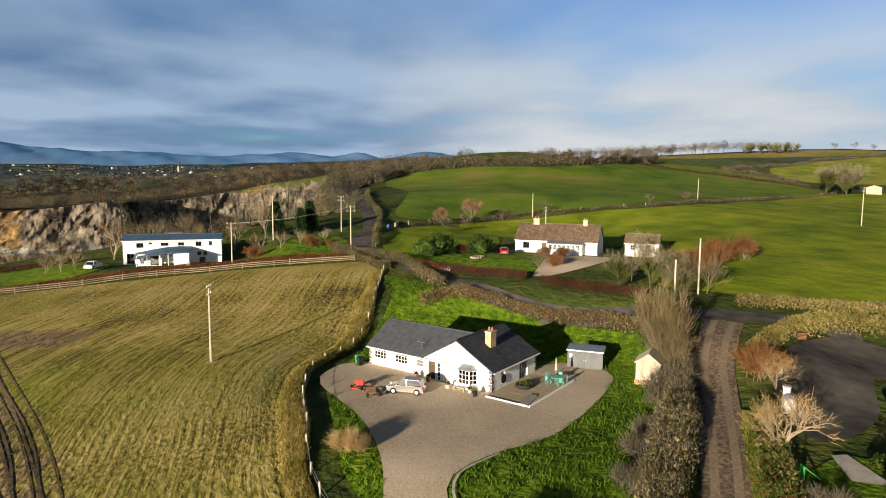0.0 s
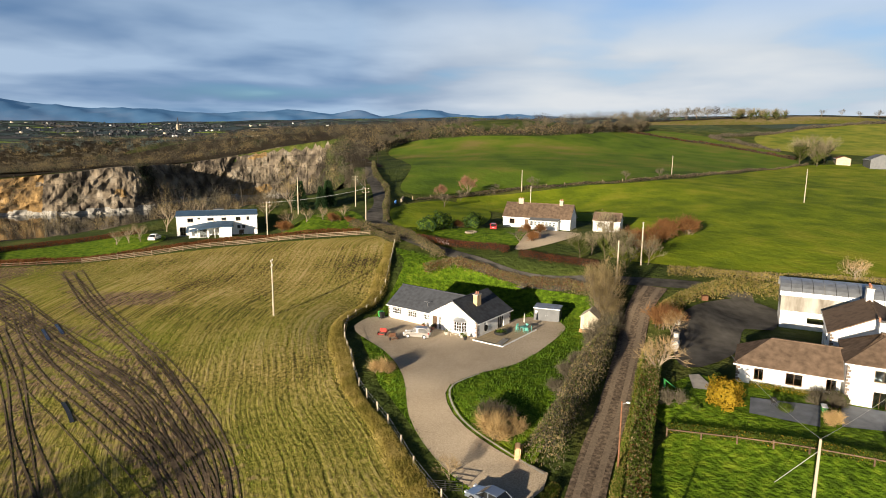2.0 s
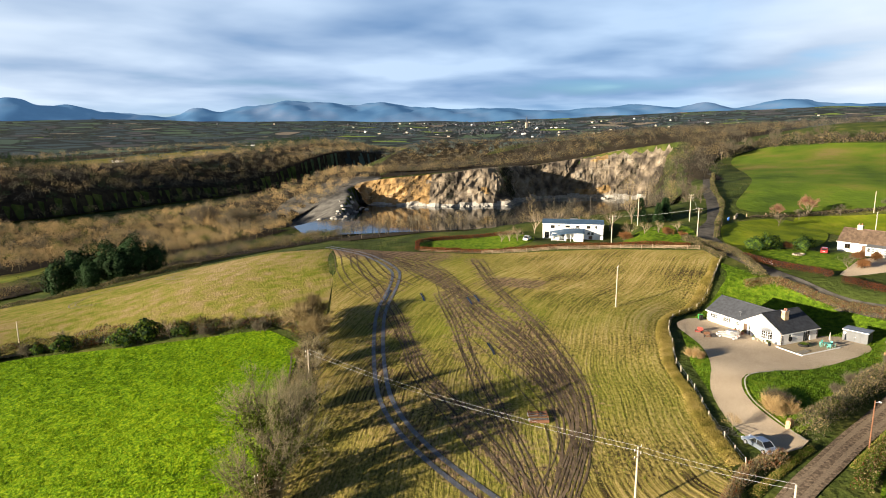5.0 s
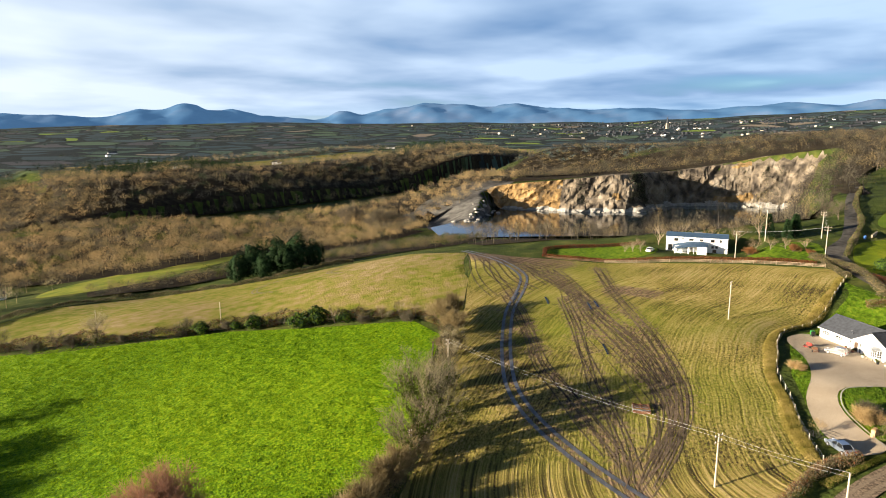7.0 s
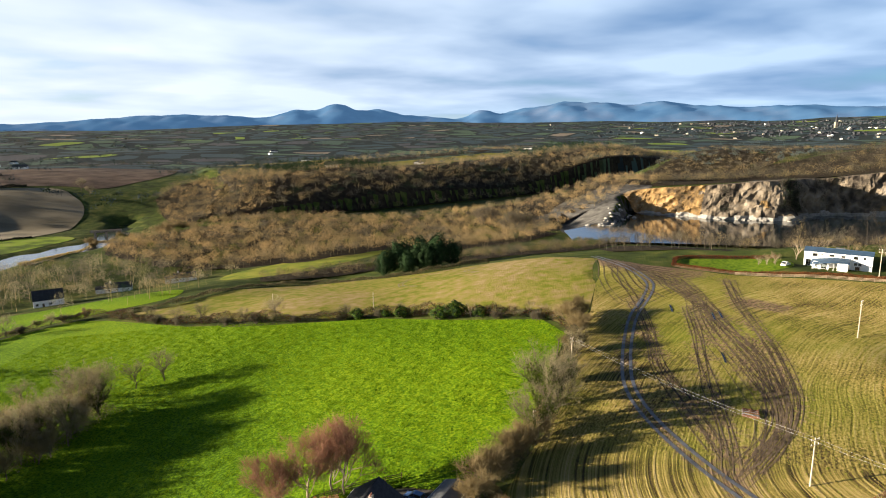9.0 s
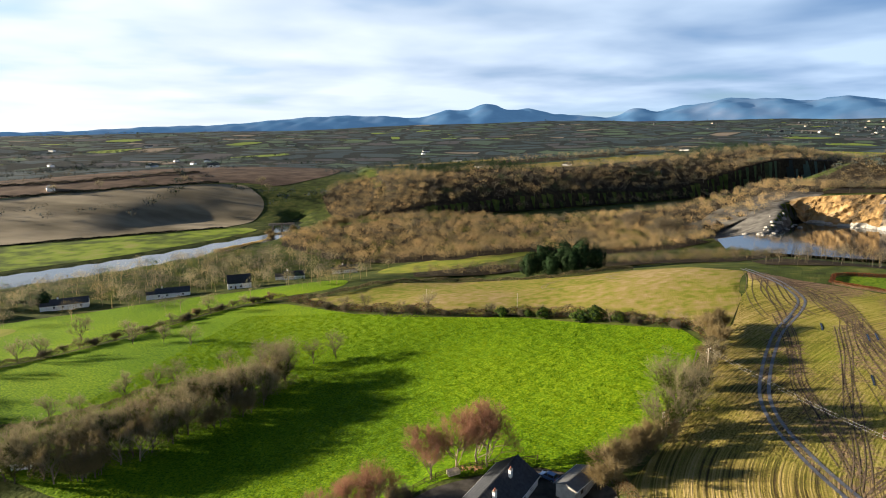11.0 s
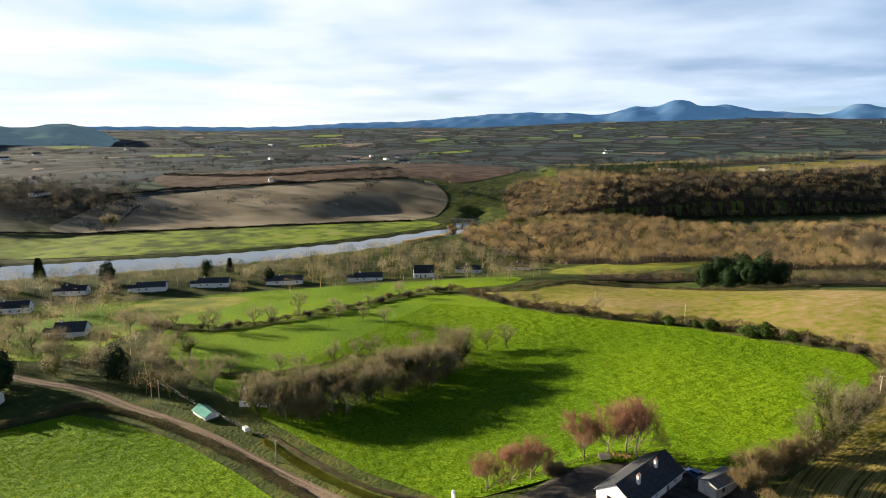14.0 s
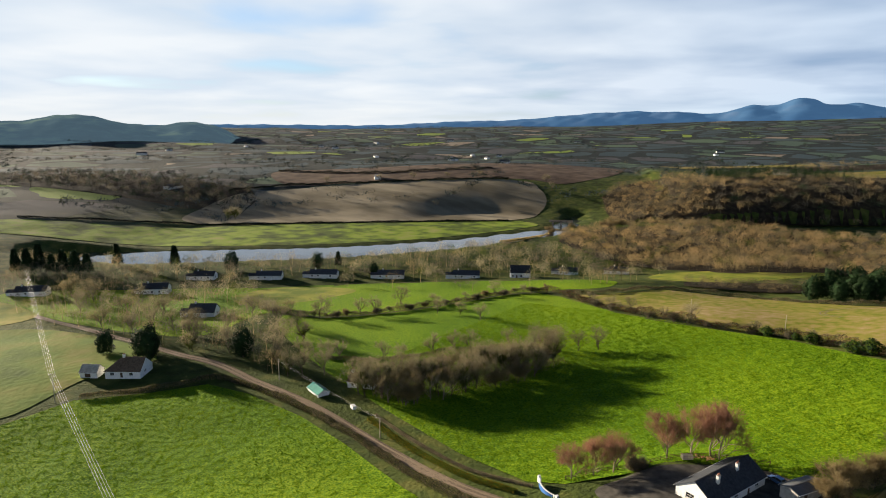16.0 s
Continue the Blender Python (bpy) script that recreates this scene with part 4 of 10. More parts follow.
def fence_line(name, line, gap, high, rails=(0.5, 0.9), mat=None, label="", post=0.06, wire=False, rail_mat=None):
    """Posts with rails or wires that follow the land; every post and rail a piece."""
    p = spline(line, gap)
    z = height(p[:, 0], p[:, 1])
    f = thing(name, pose(p[0, 0], p[0, 1], z[0]), label, "fence")
    o = np.array([p[0, 0], p[0, 1], z[0]])
    bm = bmesh.new()
    box(bm, -post, post, -post, post, -0.4, high, bevel=0.012)
    me = bpy.data.meshes.new("post")
    bm.to_mesh(me)
    bm.free()
    me.materials.append(mat)
    rng = random.Random(name)
    P = np.column_stack([p[:, :2], z])
    for q in P:
        ob = new("post", me)
        ob.parent = f
        ob.matrix_basis = pose(*(q - o), rng.uniform(-4, 4), rng.uniform(-4, 4), rng.uniform(0, 90)) @ Matrix.Diagonal((1, 1, rng.uniform(0.9, 1.1), 1))
    for hgt in rails:
        for a, b in zip(P[:-1], P[1:]):
            bm = bmesh.new()
            u, v = Vector(a - o) + Vector((0, 0, hgt)), Vector(b - o) + Vector((0, 0, hgt))
            if wire:
                rod(bm, u, v, 0.012, n=4)
            else:
                d = (v - u)
                mm = Matrix.Translation((u + v) / 2) @ d.to_track_quat("X", "Z").to_matrix().to_4x4() @ Matrix.Diagonal((d.length, 0.04, 0.12, 1))
                bmesh.ops.create_cube(bm, size=1, matrix=mm)
            part("wire" if wire else "rail", bm, rail_mat or mat, f)
    return f



# ---------------------------------------------------------------- the white bungalow
def build_bungalow():
    z = -0.7
    h = thing("bungalow", pose(117.2, 120.6, z, 0, 0, -91.1), "white rendered bungalow with dark slate roof and buff chimney", "house")
    eave, rise, t = 2.7, 2.45, 0.3
    front = [(0.8, 2.7, 1.05, 2.35), (4.1, 6.0, 1.05, 2.35), (7.3, 8.5, 1.15, 2.35)]
    bm = bmesh.new()
    wall_panel(bm, (-9, -4, 0), (1, 0, 0), 8.9, -0.8, eave, t, front)
    wall_panel(bm, (9, 4, 0), (-1, 0, 0), 18, -0.8, eave, t, [(2, 3.2, 1, 2.3), (8, 9, 0.1, 2.2), (12, 13.6, 1, 2.3)])
    wall_panel(bm, (-9, 4, 0), (0, -1, 0), 8, -0.8, eave, t, [])
    gable_end(bm, -9, -4, 4, eave, rise, t)
    part("wall", bm, M_RENDER, h)
    # cross wing
    wx0, wx1, wy0, wy1 = -0.1, 9.0, -4.35, 5.6
    bm = bmesh.new()
    wfront = [(0.6, 1.55, 0.12, 2.3), (1.8, 2.25, 0.12, 2.25), (4.75, 7.25, 0.75, 2.3)]
    wall_panel(bm, (wx0, wy0, 0), (1, 0, 0), wx1 - wx0, -0.8, eave, t, wfront)
    wright = [(2.0, 2.75, 0.9, 2.1), (6.0, 7.9, 0.1, 2.35)]
    wall_panel(bm, (wx1, wy0, 0), (0, 1, 0), wy1 - wy0, -0.8, eave, t, wright)
    wall_panel(bm, (wx1, wy1, 0), (-1, 0, 0), wx1 - wx0, -0.8, eave, t, [])
    wall_panel(bm, (wx0, -4, 0), (0, -1, 0), 0.35, -0.8, eave, t, [])
    xm = (wx0 + wx1) / 2
    wr = 2.6
    for y in (wy0, wy1):
        bm.faces.new([bm.verts.new((wx0, y, eave)), bm.verts.new((wx1, y, eave)), bm.verts.new((xm, y, eave + wr))])
    part("wing_wall", bm, M_RENDER, h)
    boxes("floor", [(-8.7, 8.7, -3.6, 3.7, 0, 0.12)], M_DARKWOOD, h)
    gable_roof(h, -9, 4.2, -4, 4, eave, rise, M_SLATE, label="dark grey slate main roof")
    wing = gable_roof(h, -(wy1 - wy0) / 2, (wy1 - wy0) / 2, -(wx1 - wx0) / 2, (wx1 - wx0) / 2, eave, wr, M_SLATE, label="dark slate roof of the gabled wing")
    wing.matrix_basis = pose(xm, (wy0 + wy1) / 2, 0.012, 0, 0, 90)
    for q in front:
        add_window(h, (-9, -4, 0), (1, 0, 0), *q, bars=(4, 3))
    for q in wright[:1]:
        add_window(h, (wx1, wy0, 0), (0, 1, 0), *q, bars=(2, 3))
    add_window(h, (wx1, wy0, 0), (0, 1, 0), *wright[1], bars=(3, 1), sill=False)
    add_door(h, (wx0, wy0, 0), (1, 0, 0), *wfront[0], M_DARKWOOD)
    add_window(h, (wx0, wy0, 0), (1, 0, 0), *wfront[1], bars=(1, 4), sill=False)
    add_window(h, (9, 4, 0), (-1, 0, 0), 2, 3.2, 1, 2.3, bars=(2, 2))
    add_window(h, (9, 4, 0), (-1, 0, 0), 12, 13.6, 1, 2.3, bars=(2, 2))
    add_door(h, (9, 4, 0), (-1, 0, 0), 8, 9, 0.1, 2.2, M_WHITE)
    # bay window on the gable: three faces with a leaded roof
    bx, by = wx0 + 6.0, wy0
    bay = boxes("bay_base", [(bx - 1.25, bx + 1.25, by - 0.75, by, -0.4, 0.75)], M_RENDER, h)
    for p, d, w in (((bx - 1.25, by - 0.02, 0), Vector((0.62, -0.78, 0)), 0.9), ((bx - 0.7, by - 0.74, 0), Vector((1, 0, 0)), 1.4), ((bx + 0.7, by - 0.74, 0), Vector((0.62, 0.78, 0)), 0.9)):
        add_window(h, p, d, 0, w, 0.75, 2.3, bars=(2 if w < 1 else 3, 3), depth=0.0, sill=False)
    bm = bmesh.new()
    ring_pts = [(bx - 1.4, by), (bx - 0.78, by - 0.9), (bx + 0.78, by - 0.9), (bx + 1.4, by)]
    top = [(bx - 0.7, by), (bx - 0.4, by - 0.15), (bx + 0.4, by - 0.15), (bx + 0.7, by)]
    lo = [bm.verts.new((a, b, 2.3)) for a, b in ring_pts]
    hi = [bm.verts.new((a, b, 2.85)) for a, b in top]
    for i in range(3):
        bm.faces.new([lo[i], lo[i + 1], hi[i + 1], hi[i]])
    bm.faces.new(hi)
    bm.faces.new(lo[::-1])
    part("bay_roof", bm, M_STEEL, h, "pale lead roof over the bay")
    add_chimney(h, xm + 1.9, -0.4, 3.2, 5.75, 0.75, 1.15, M_BRICK, 2)
    for x, y, sx, sy in ((-9, -4, 1, 1), (wx1, wy0, -1, 1), (wx1, wy1, -1, -1)):
        quoins(h, x, y, -0.3, 2.6, M_QUOIN, sx, sy)
    boxes("plinth", [(-9.03, 0.0, -4.05, -3.9, -0.8, 0.08), (wx0, wx1, wy0 - 0.05, wy0 + 0.1, -0.8, 0.08), (wx1 - 0.1, wx1 + 0.05, wy0, wy1, -0.8, 0.08)], M_CONCRETE, h)
    # porch hood over the front door, black wall ornament, aerial
    bm = bmesh.new()
    rod(bm, (wx1 + 0.06, wy0 + 2.37, 1.2), (wx1 + 0.1, wy0 + 2.37, 1.2), 0.5, 0.5, 20)
    part("wall_ornament", bm, M_BLACK, h, "round black iron wall ornament")
    bm = bmesh.new()
    rod(bm, (-1.2, -3.2, 2.9), (-1.2, -3.6, 4.1), 0.025)
    rod(bm, (-1.7, -3.6, 4.0), (-0.7, -3.6, 4.0), 0.02)
    part("aerial", bm, M_STEEL, h)


build_bungalow()

# ---------------------------------------------------------------- the neighbours
def build_neighbours():
    # low wing with a hipped brown roof and the two-storey house that it leans on
    ang = -83.0
    base = pose(114.0, 76.0, 0.6, 0, 0, ang)
    simple_house("farm_cottage", base @ pose(5.3, 3.6, 0), 10.6, 7.2, 2.75, 2.3, M_TILE, "long white low house with hipped brown tile roof and dark quoins", hip=(True, False),
                 front=((1.9, 2.9, 0.75, 2.15, "w"), (5.2, 6.9, 0.75, 2.15, "w"), (9.2, 10.2, 0.75, 2.2, "w")), ends=((), ()), frame_mat=M_DARKWOOD, bars=(2, 1))
    h = simple_house("farmhouse", base @ pose(14.5, 3.0, -0.2), 7.2, 8.4, 5.3, 2.4, M_TILE, "tall white two-storey farmhouse with brown hipped roof", hip=(True, True),
                     front=((2.6, 4.5, 0.1, 2.2, "w"), (2.5, 5.1, 3.3, 4.6, "w")), ends=((), ((2, 3.2, 1, 2.2, "w"),)), frame_mat=M_DARKWOOD, bars=(3, 1))
    for x, y, sx, sy in ((-3.6, -4.2, 1, 1), (3.6, -4.2, -1, 1)):
        quoins(h, x, y, 0.0, 5.2, M_QUOIN, sx, sy)
    add_chimney(h, 0.6, 1.3, 5.6, 8.6, 2.2, 0.8, M_RENDER, 3)
    b = simple_house("farmhouse_rear_wing", base @ pose(14.6, 14.8, 0.0, 0, 0, 90), 11.0, 9.4, 5.4, 2.5, M_TILE, "two-storey white rear wing with brown roof and white chimney", ends=((), ()),
                     front=((2.0, 3.2, 3.2, 4.4, "w"),), back=((2, 3.2, 1, 2.2, "w"), (6, 7.2, 3.2, 4.4, "w")), frame_mat=M_DARKWOOD)
    for y, sy in ((-4.7, 1), (4.7, -1)):
        quoins(b, -5.5, y, 0.0, 5.2, M_QUOIN, 1, sy)
    add_chimney(b, 4.4, 0.0, 7.0, 9.4, 1.6, 0.8, M_RENDER, 3)
    quoins(bpy.data.objects["farm_cottage"], -5.3, -3.6, 0.0, 2.6, M_QUOIN, 1, 1)
    # hay barn: white walls below, rusty sheets above, steel roof in bays
    barn = thing("barn", pose(145.4, 68.3, 1.2, 0, 0, -81.3), "tall barn of white block and weathered steel sheets", "barn")
    bm = bmesh.new()
    wall_panel(bm, (-7, -4, 0), (1, 0, 0), 14, -1.2, 2.9, 0.3, [(3.6, 6.0, 1.1, 2.3), (9.5, 12.6, 0.0, 2.7)])
    wall_panel(bm, (7, -4, 0), (0, 1, 0), 8, -1.2, 2.9, 0.3, [])
    wall_panel(bm, (7, 4, 0), (-1, 0, 0), 14, -1.2, 2.9, 0.3, [])
    wall_panel(bm, (-7, 4, 0), (0, -1, 0), 8, -1.2, 2.9, 0.3, [])
    part("wall", bm, M_RENDER, barn)
    bm = bmesh.new()
    for x, y, ln, dx in ((-7, -4.03, 14, 1), (-7, 4.03, 14, 1), (-7.03, -4, 8, 0), (7.03, -4, 8, 0)):
        n = int(ln / 0.4)
        for i in range(n):
            u = 0.4 * i
            if dx:
                box(bm, x + u, x + u + 0.3, y - 0.05, y + 0.05, 2.8, 5.2)
                box(bm, x + u + 0.3, x + u + 0.4, y - 0.02, y + 0.02, 2.8, 5.2)
            else:
                box(bm, x - 0.05, x + 0.05, y + u, y + u + 0.4, 2.8, 5.2)
    part("cladding", bm, M_STEELRUST, barn, "weathered corrugated steel sheets")
    bm = bmesh.new()
    n = 10
    for i in range(10):
        x0 = -7.3 + 1.46 * i
        for k in range(n):
            a0, a1 = math.pi * k / n, math.pi * (k + 1) / n
            y0, y1 = -math.cos(a0) * 4.3, -math.cos(a1) * 4.3
            z0, z1 = 5.2 + math.sin(a0) * 1.9, 5.2 + math.sin(a1) * 1.9
            roof_slab(bm, [(x0, y0, z0), (x0 + 1.4, y0, z0), (x0 + 1.4, y1, z1), (x0, y1, z1)], 0.05)
    part("roof", bm, M_STEEL, barn, "curved galvanised steel roof")
    bm = bmesh.new()
    for x in (-7, 7):
        for k in range(n):
            a0, a1 = math.pi * k / n, math.pi * (k + 1) / n
            pts = [(x, -math.cos(a0) * 4, 5.15), (x, -math.cos(a1) * 4, 5.15), (x, -math.cos(a1) * 4, 5.15 + math.sin(a1) * 1.85), (x, -math.cos(a0) * 4, 5.15 + math.sin(a0) * 1.85)]
            vs = [bm.verts.new(p) for p in pts]
            try:
                bm.faces.new(vs)
            except ValueError:
                pass
    part("gable_sheet", bm, M_STEELRUST, barn)
    simple_house("garage", base @ pose(23.2, 12.5, 0.3), 6.0, 5.5, 2.7, 0.35, M_SHEDGREY, "low white flat-roofed garage with a grey door", front=((1.2, 4.6, 0.05, 2.2, "d"),), doors=M_SHEDGREY, category="garage")


build_neighbours()


def build_white_house():
    m = pose(132.3, 203.2, 4.3, 0, 0, -36.3) @ pose(0, 3.4, 0)
    h = simple_house("two_storey_house", m, 19.6, 6.8, 5.2, 0.9, M_BLUEROOF, "long white modern two-storey house with blue metal roof",
                     front=((2.6, 4.0, 3.5, 4.5, "w"), (5.0, 5.7, 4.2, 4.6, "w"), (7.4, 8.9, 3.8, 4.5, "w"), (10.8, 12.0, 3.8, 4.5, "w"), (14.3, 15.5, 3.6, 4.6, "w"), (17.0, 17.7, 3.7, 4.6, "w"),
                            (14.6, 15.4, 1.6, 2.4, "w"), (15.8, 16.6, 1.6, 2.4, "w"), (0.7, 2.2, 0.1, 2.3, "b"), (15.0, 16.2, 0.05, 1.2, "d")),
                     frame_mat=M_SHEDGREY, bars=(2, 1), ends=((), ((2, 3.4, 1, 2.2, "w"),)))
    # low annexe in front with a curved roof on slender posts
    bm = bmesh.new()
    n = 12
    for k in range(n):
        u0, u1 = k / n, (k + 1) / n
        x0, x1 = -7.4 + 11.2 * u0, -7.4 + 11.2 * u1
        z0, z1 = 1.9 + 1.25 * math.sin(u0 * math.pi * 0.62), 1.9 + 1.25 * math.sin(u1 * math.pi * 0.62)
        roof_slab(bm, [(x0, -8.6, z0 - 0.3), (x1, -8.6, z1 - 0.3), (x1, -3.2, z1 + 0.55), (x0, -3.2, z0 + 0.55)], 0.15)
    part("annexe_roof", bm, M_BLUEROOF, h, "curved blue metal porch roof")
    bm = bmesh.new()
    wall_panel(bm, (0.4, -8.0, 0), (1, 0, 0), 3.0, -0.8, 2.7, 0.25, [])
    wall_panel(bm, (3.4, -8.0, 0), (0, 1, 0), 4.6, -0.8, 3.0, 0.25, [])
    wall_panel(bm, (0.4, -3.4, 0), (0, -1, 0), 4.6, -0.8, 3.0, 0.25, [])
    wall_panel(bm, (-6.6, -6.8, 0), (1, 0, 0), 4.6, -0.8, 2.4, 0.25, [(0.5, 1.2, 0.5, 1.9), (2.4, 4.0, 0.1, 2.0)])
    part("annexe_wall", bm, M_RENDER, h)
    add_window(h, (-6.6, -6.8, 0), (1, 0, 0), 0.5, 1.2, 0.5, 1.9, bars=(1, 2), frame_mat=M_SHEDGREY)
    add_window(h, (-6.6, -6.8, 0), (1, 0, 0), 2.4, 4.0, 0.1, 2.0, bars=(2, 1), frame_mat=M_SHEDGREY, sill=False)
    for x in (-6.6, -4.6, -2.2, -0.6):
        bm = bmesh.new()
        rod(bm, (x, -8.3, -0.6), (x, -8.3, 2.3), 0.08)
        part("post", bm, M_WHITE, h)
    boxes("roof_light", [(-1.0, 1.6, 0.4, 1.8, 5.9, 6.35)], M_SHEDGREY, h)


build_white_house()


def build_upper_farm():
    m = pose(177.3, 134.7, 7.2, 0, 0, -79) @ pose(0, 3.4, 0)
    h = simple_house("hill_bungalow", m, 17.5, 6.8, 3.0, 3.1, M_TILE, "white bungalow with weathered brown tile roof and two chimneys",
                     front=((1.7, 3.1, 0.9, 2.2, "w"), (5.8, 6.8, 0.1, 2.2, "d")), chimneys=((-5.0, 0.0, 5.2, 7.0, 1.3, 0.7), (5.6, 0.0, 5.3, 6.9, 0.9, 0.7)), chimney_mat=M_STONE, frame_mat=M_DARKWOOD)
    # glazed lean-to porch
    bm = bmesh.new()
    holes = [(0.2 + 0.95 * i, 1.05 + 0.95 * i, 1.0, 2.1) for i in range(7)]
    wall_panel(bm, (-1.2, -5.4, 0), (1, 0, 0), 7.2, -0.8, 2.3, 0.15, holes)
    wall_panel(bm, (6.0, -5.4, 0), (0, 1, 0), 2.0, -0.8, 2.4, 0.15, [])
    wall_panel(bm, (-1.2, -3.4, 0), (0, -1, 0), 2.0, -0.8, 2.4, 0.15, [])
    part("sun_porch_wall", bm, M_WHITE, h)
    for q in holes:
        add_window(h, (-1.2, -5.4, 0), (1, 0, 0), *q, bars=(1, 2), depth=0.04, sill=False)
    bm = bmesh.new()
    roof_slab(bm, [(-1.4, -5.6, 2.35), (6.2, -5.6, 2.35), (6.2, -3.38, 2.85), (-1.4, -3.38, 2.85)], 0.12)
    part("sun_porch_roof", bm, M_SHEDGREY, h)
    simple_house("outhouse", pose(184.5, 118.5, 7.6, 0, 0, -79), 6.5, 4.5, 2.6, 1.6, M_TILE, "small white outhouse with brown roof among trees", front=((1, 2, 0.9, 2.0, "w"), (4, 5, 0.05, 2.1, "d")), category="outhouse")


build_upper_farm()


def build_lower_bungalow():
    m = pose(-14.3, 89.6, -15.3, 0, 0, 73)
    simple_house("slate_bungalow", m, 20.0, 9.0, 2.6, 2.9, M_SLATE, "white bungalow with steep dark slate roof and white chimneys",
                 front=((3, 4.5, 0.9, 2.1, "w"), (8, 9.5, 0.9, 2.1, "w"), (13, 14, 0.05, 2.1, "d"), (16, 17.5, 0.9, 2.1, "w")), ends=(((2.5, 4.5, 0.9, 2.1, "w"),), ()),
                 back=((4, 5.5, 0.9, 2.1, "w"), (12, 13.5, 0.9, 2.1, "w")), chimneys=((3.4, -1.4, 4.2, 6.1, 0.8, 0.55), (-4.6, -1.9, 4.0, 6.0, 0.8, 0.55)), category="bungalow")
    shed = simple_house("lean_to_shed", pose(0.5, 96.5, -13.6, 0, 0, 62), 8.5, 4.2, 2.1, 0.6, M_SHEDGREY, "low grey felt-roofed shed beside a hedge", walls=M_CONCRETE, front=((2, 3.2, 0.05, 1.9, "d"),), category="shed")
    # timber garden fence round the plot
    fence_line("wooden_fence", [(-47, 79), (-42, 86), (-34, 93), (-26, 99), (-17, 104.5), (-8, 107.5)], 2.4, 1.25, rails=(0.35, 0.75, 1.1), mat=M_DARKWOOD, label="dark post and rail garden fence", post=0.07)


build_lower_bungalow()


def build_lane_cottage():
    simple_house("stone_cottage", pose(-140, 100, -29.2, 0, 0, 20), 10.5, 6.0, 2.6, 2.4, M_TILE, "old white cottage with mossy brown roof among bare trees", front=((1.5, 2.5, 0.9, 2, "w"), (4.6, 5.5, 0.05, 2.05, "d"), (7.5, 8.5, 0.9, 2, "w")),
                 ends=(((2, 3, 0.9, 2, "w"),), ((2, 3, 0.9, 2, "w"),)), chimneys=((-4.4, 0, 4.2, 5.9, 0.9, 0.7),), category="cottage")
    simple_house("roadside_garage", pose(-149.5, 86.5, -30.6, 0, 0, -14), 8.5, 4.4, 2.2, 1.2, M_GREENROOF, "white roadside garage with green sheet roof", front=((5.6, 8.0, 0.05, 2.0, "d"),), doors=M_SHEDGREY, category="garage")


build_lane_cottage()


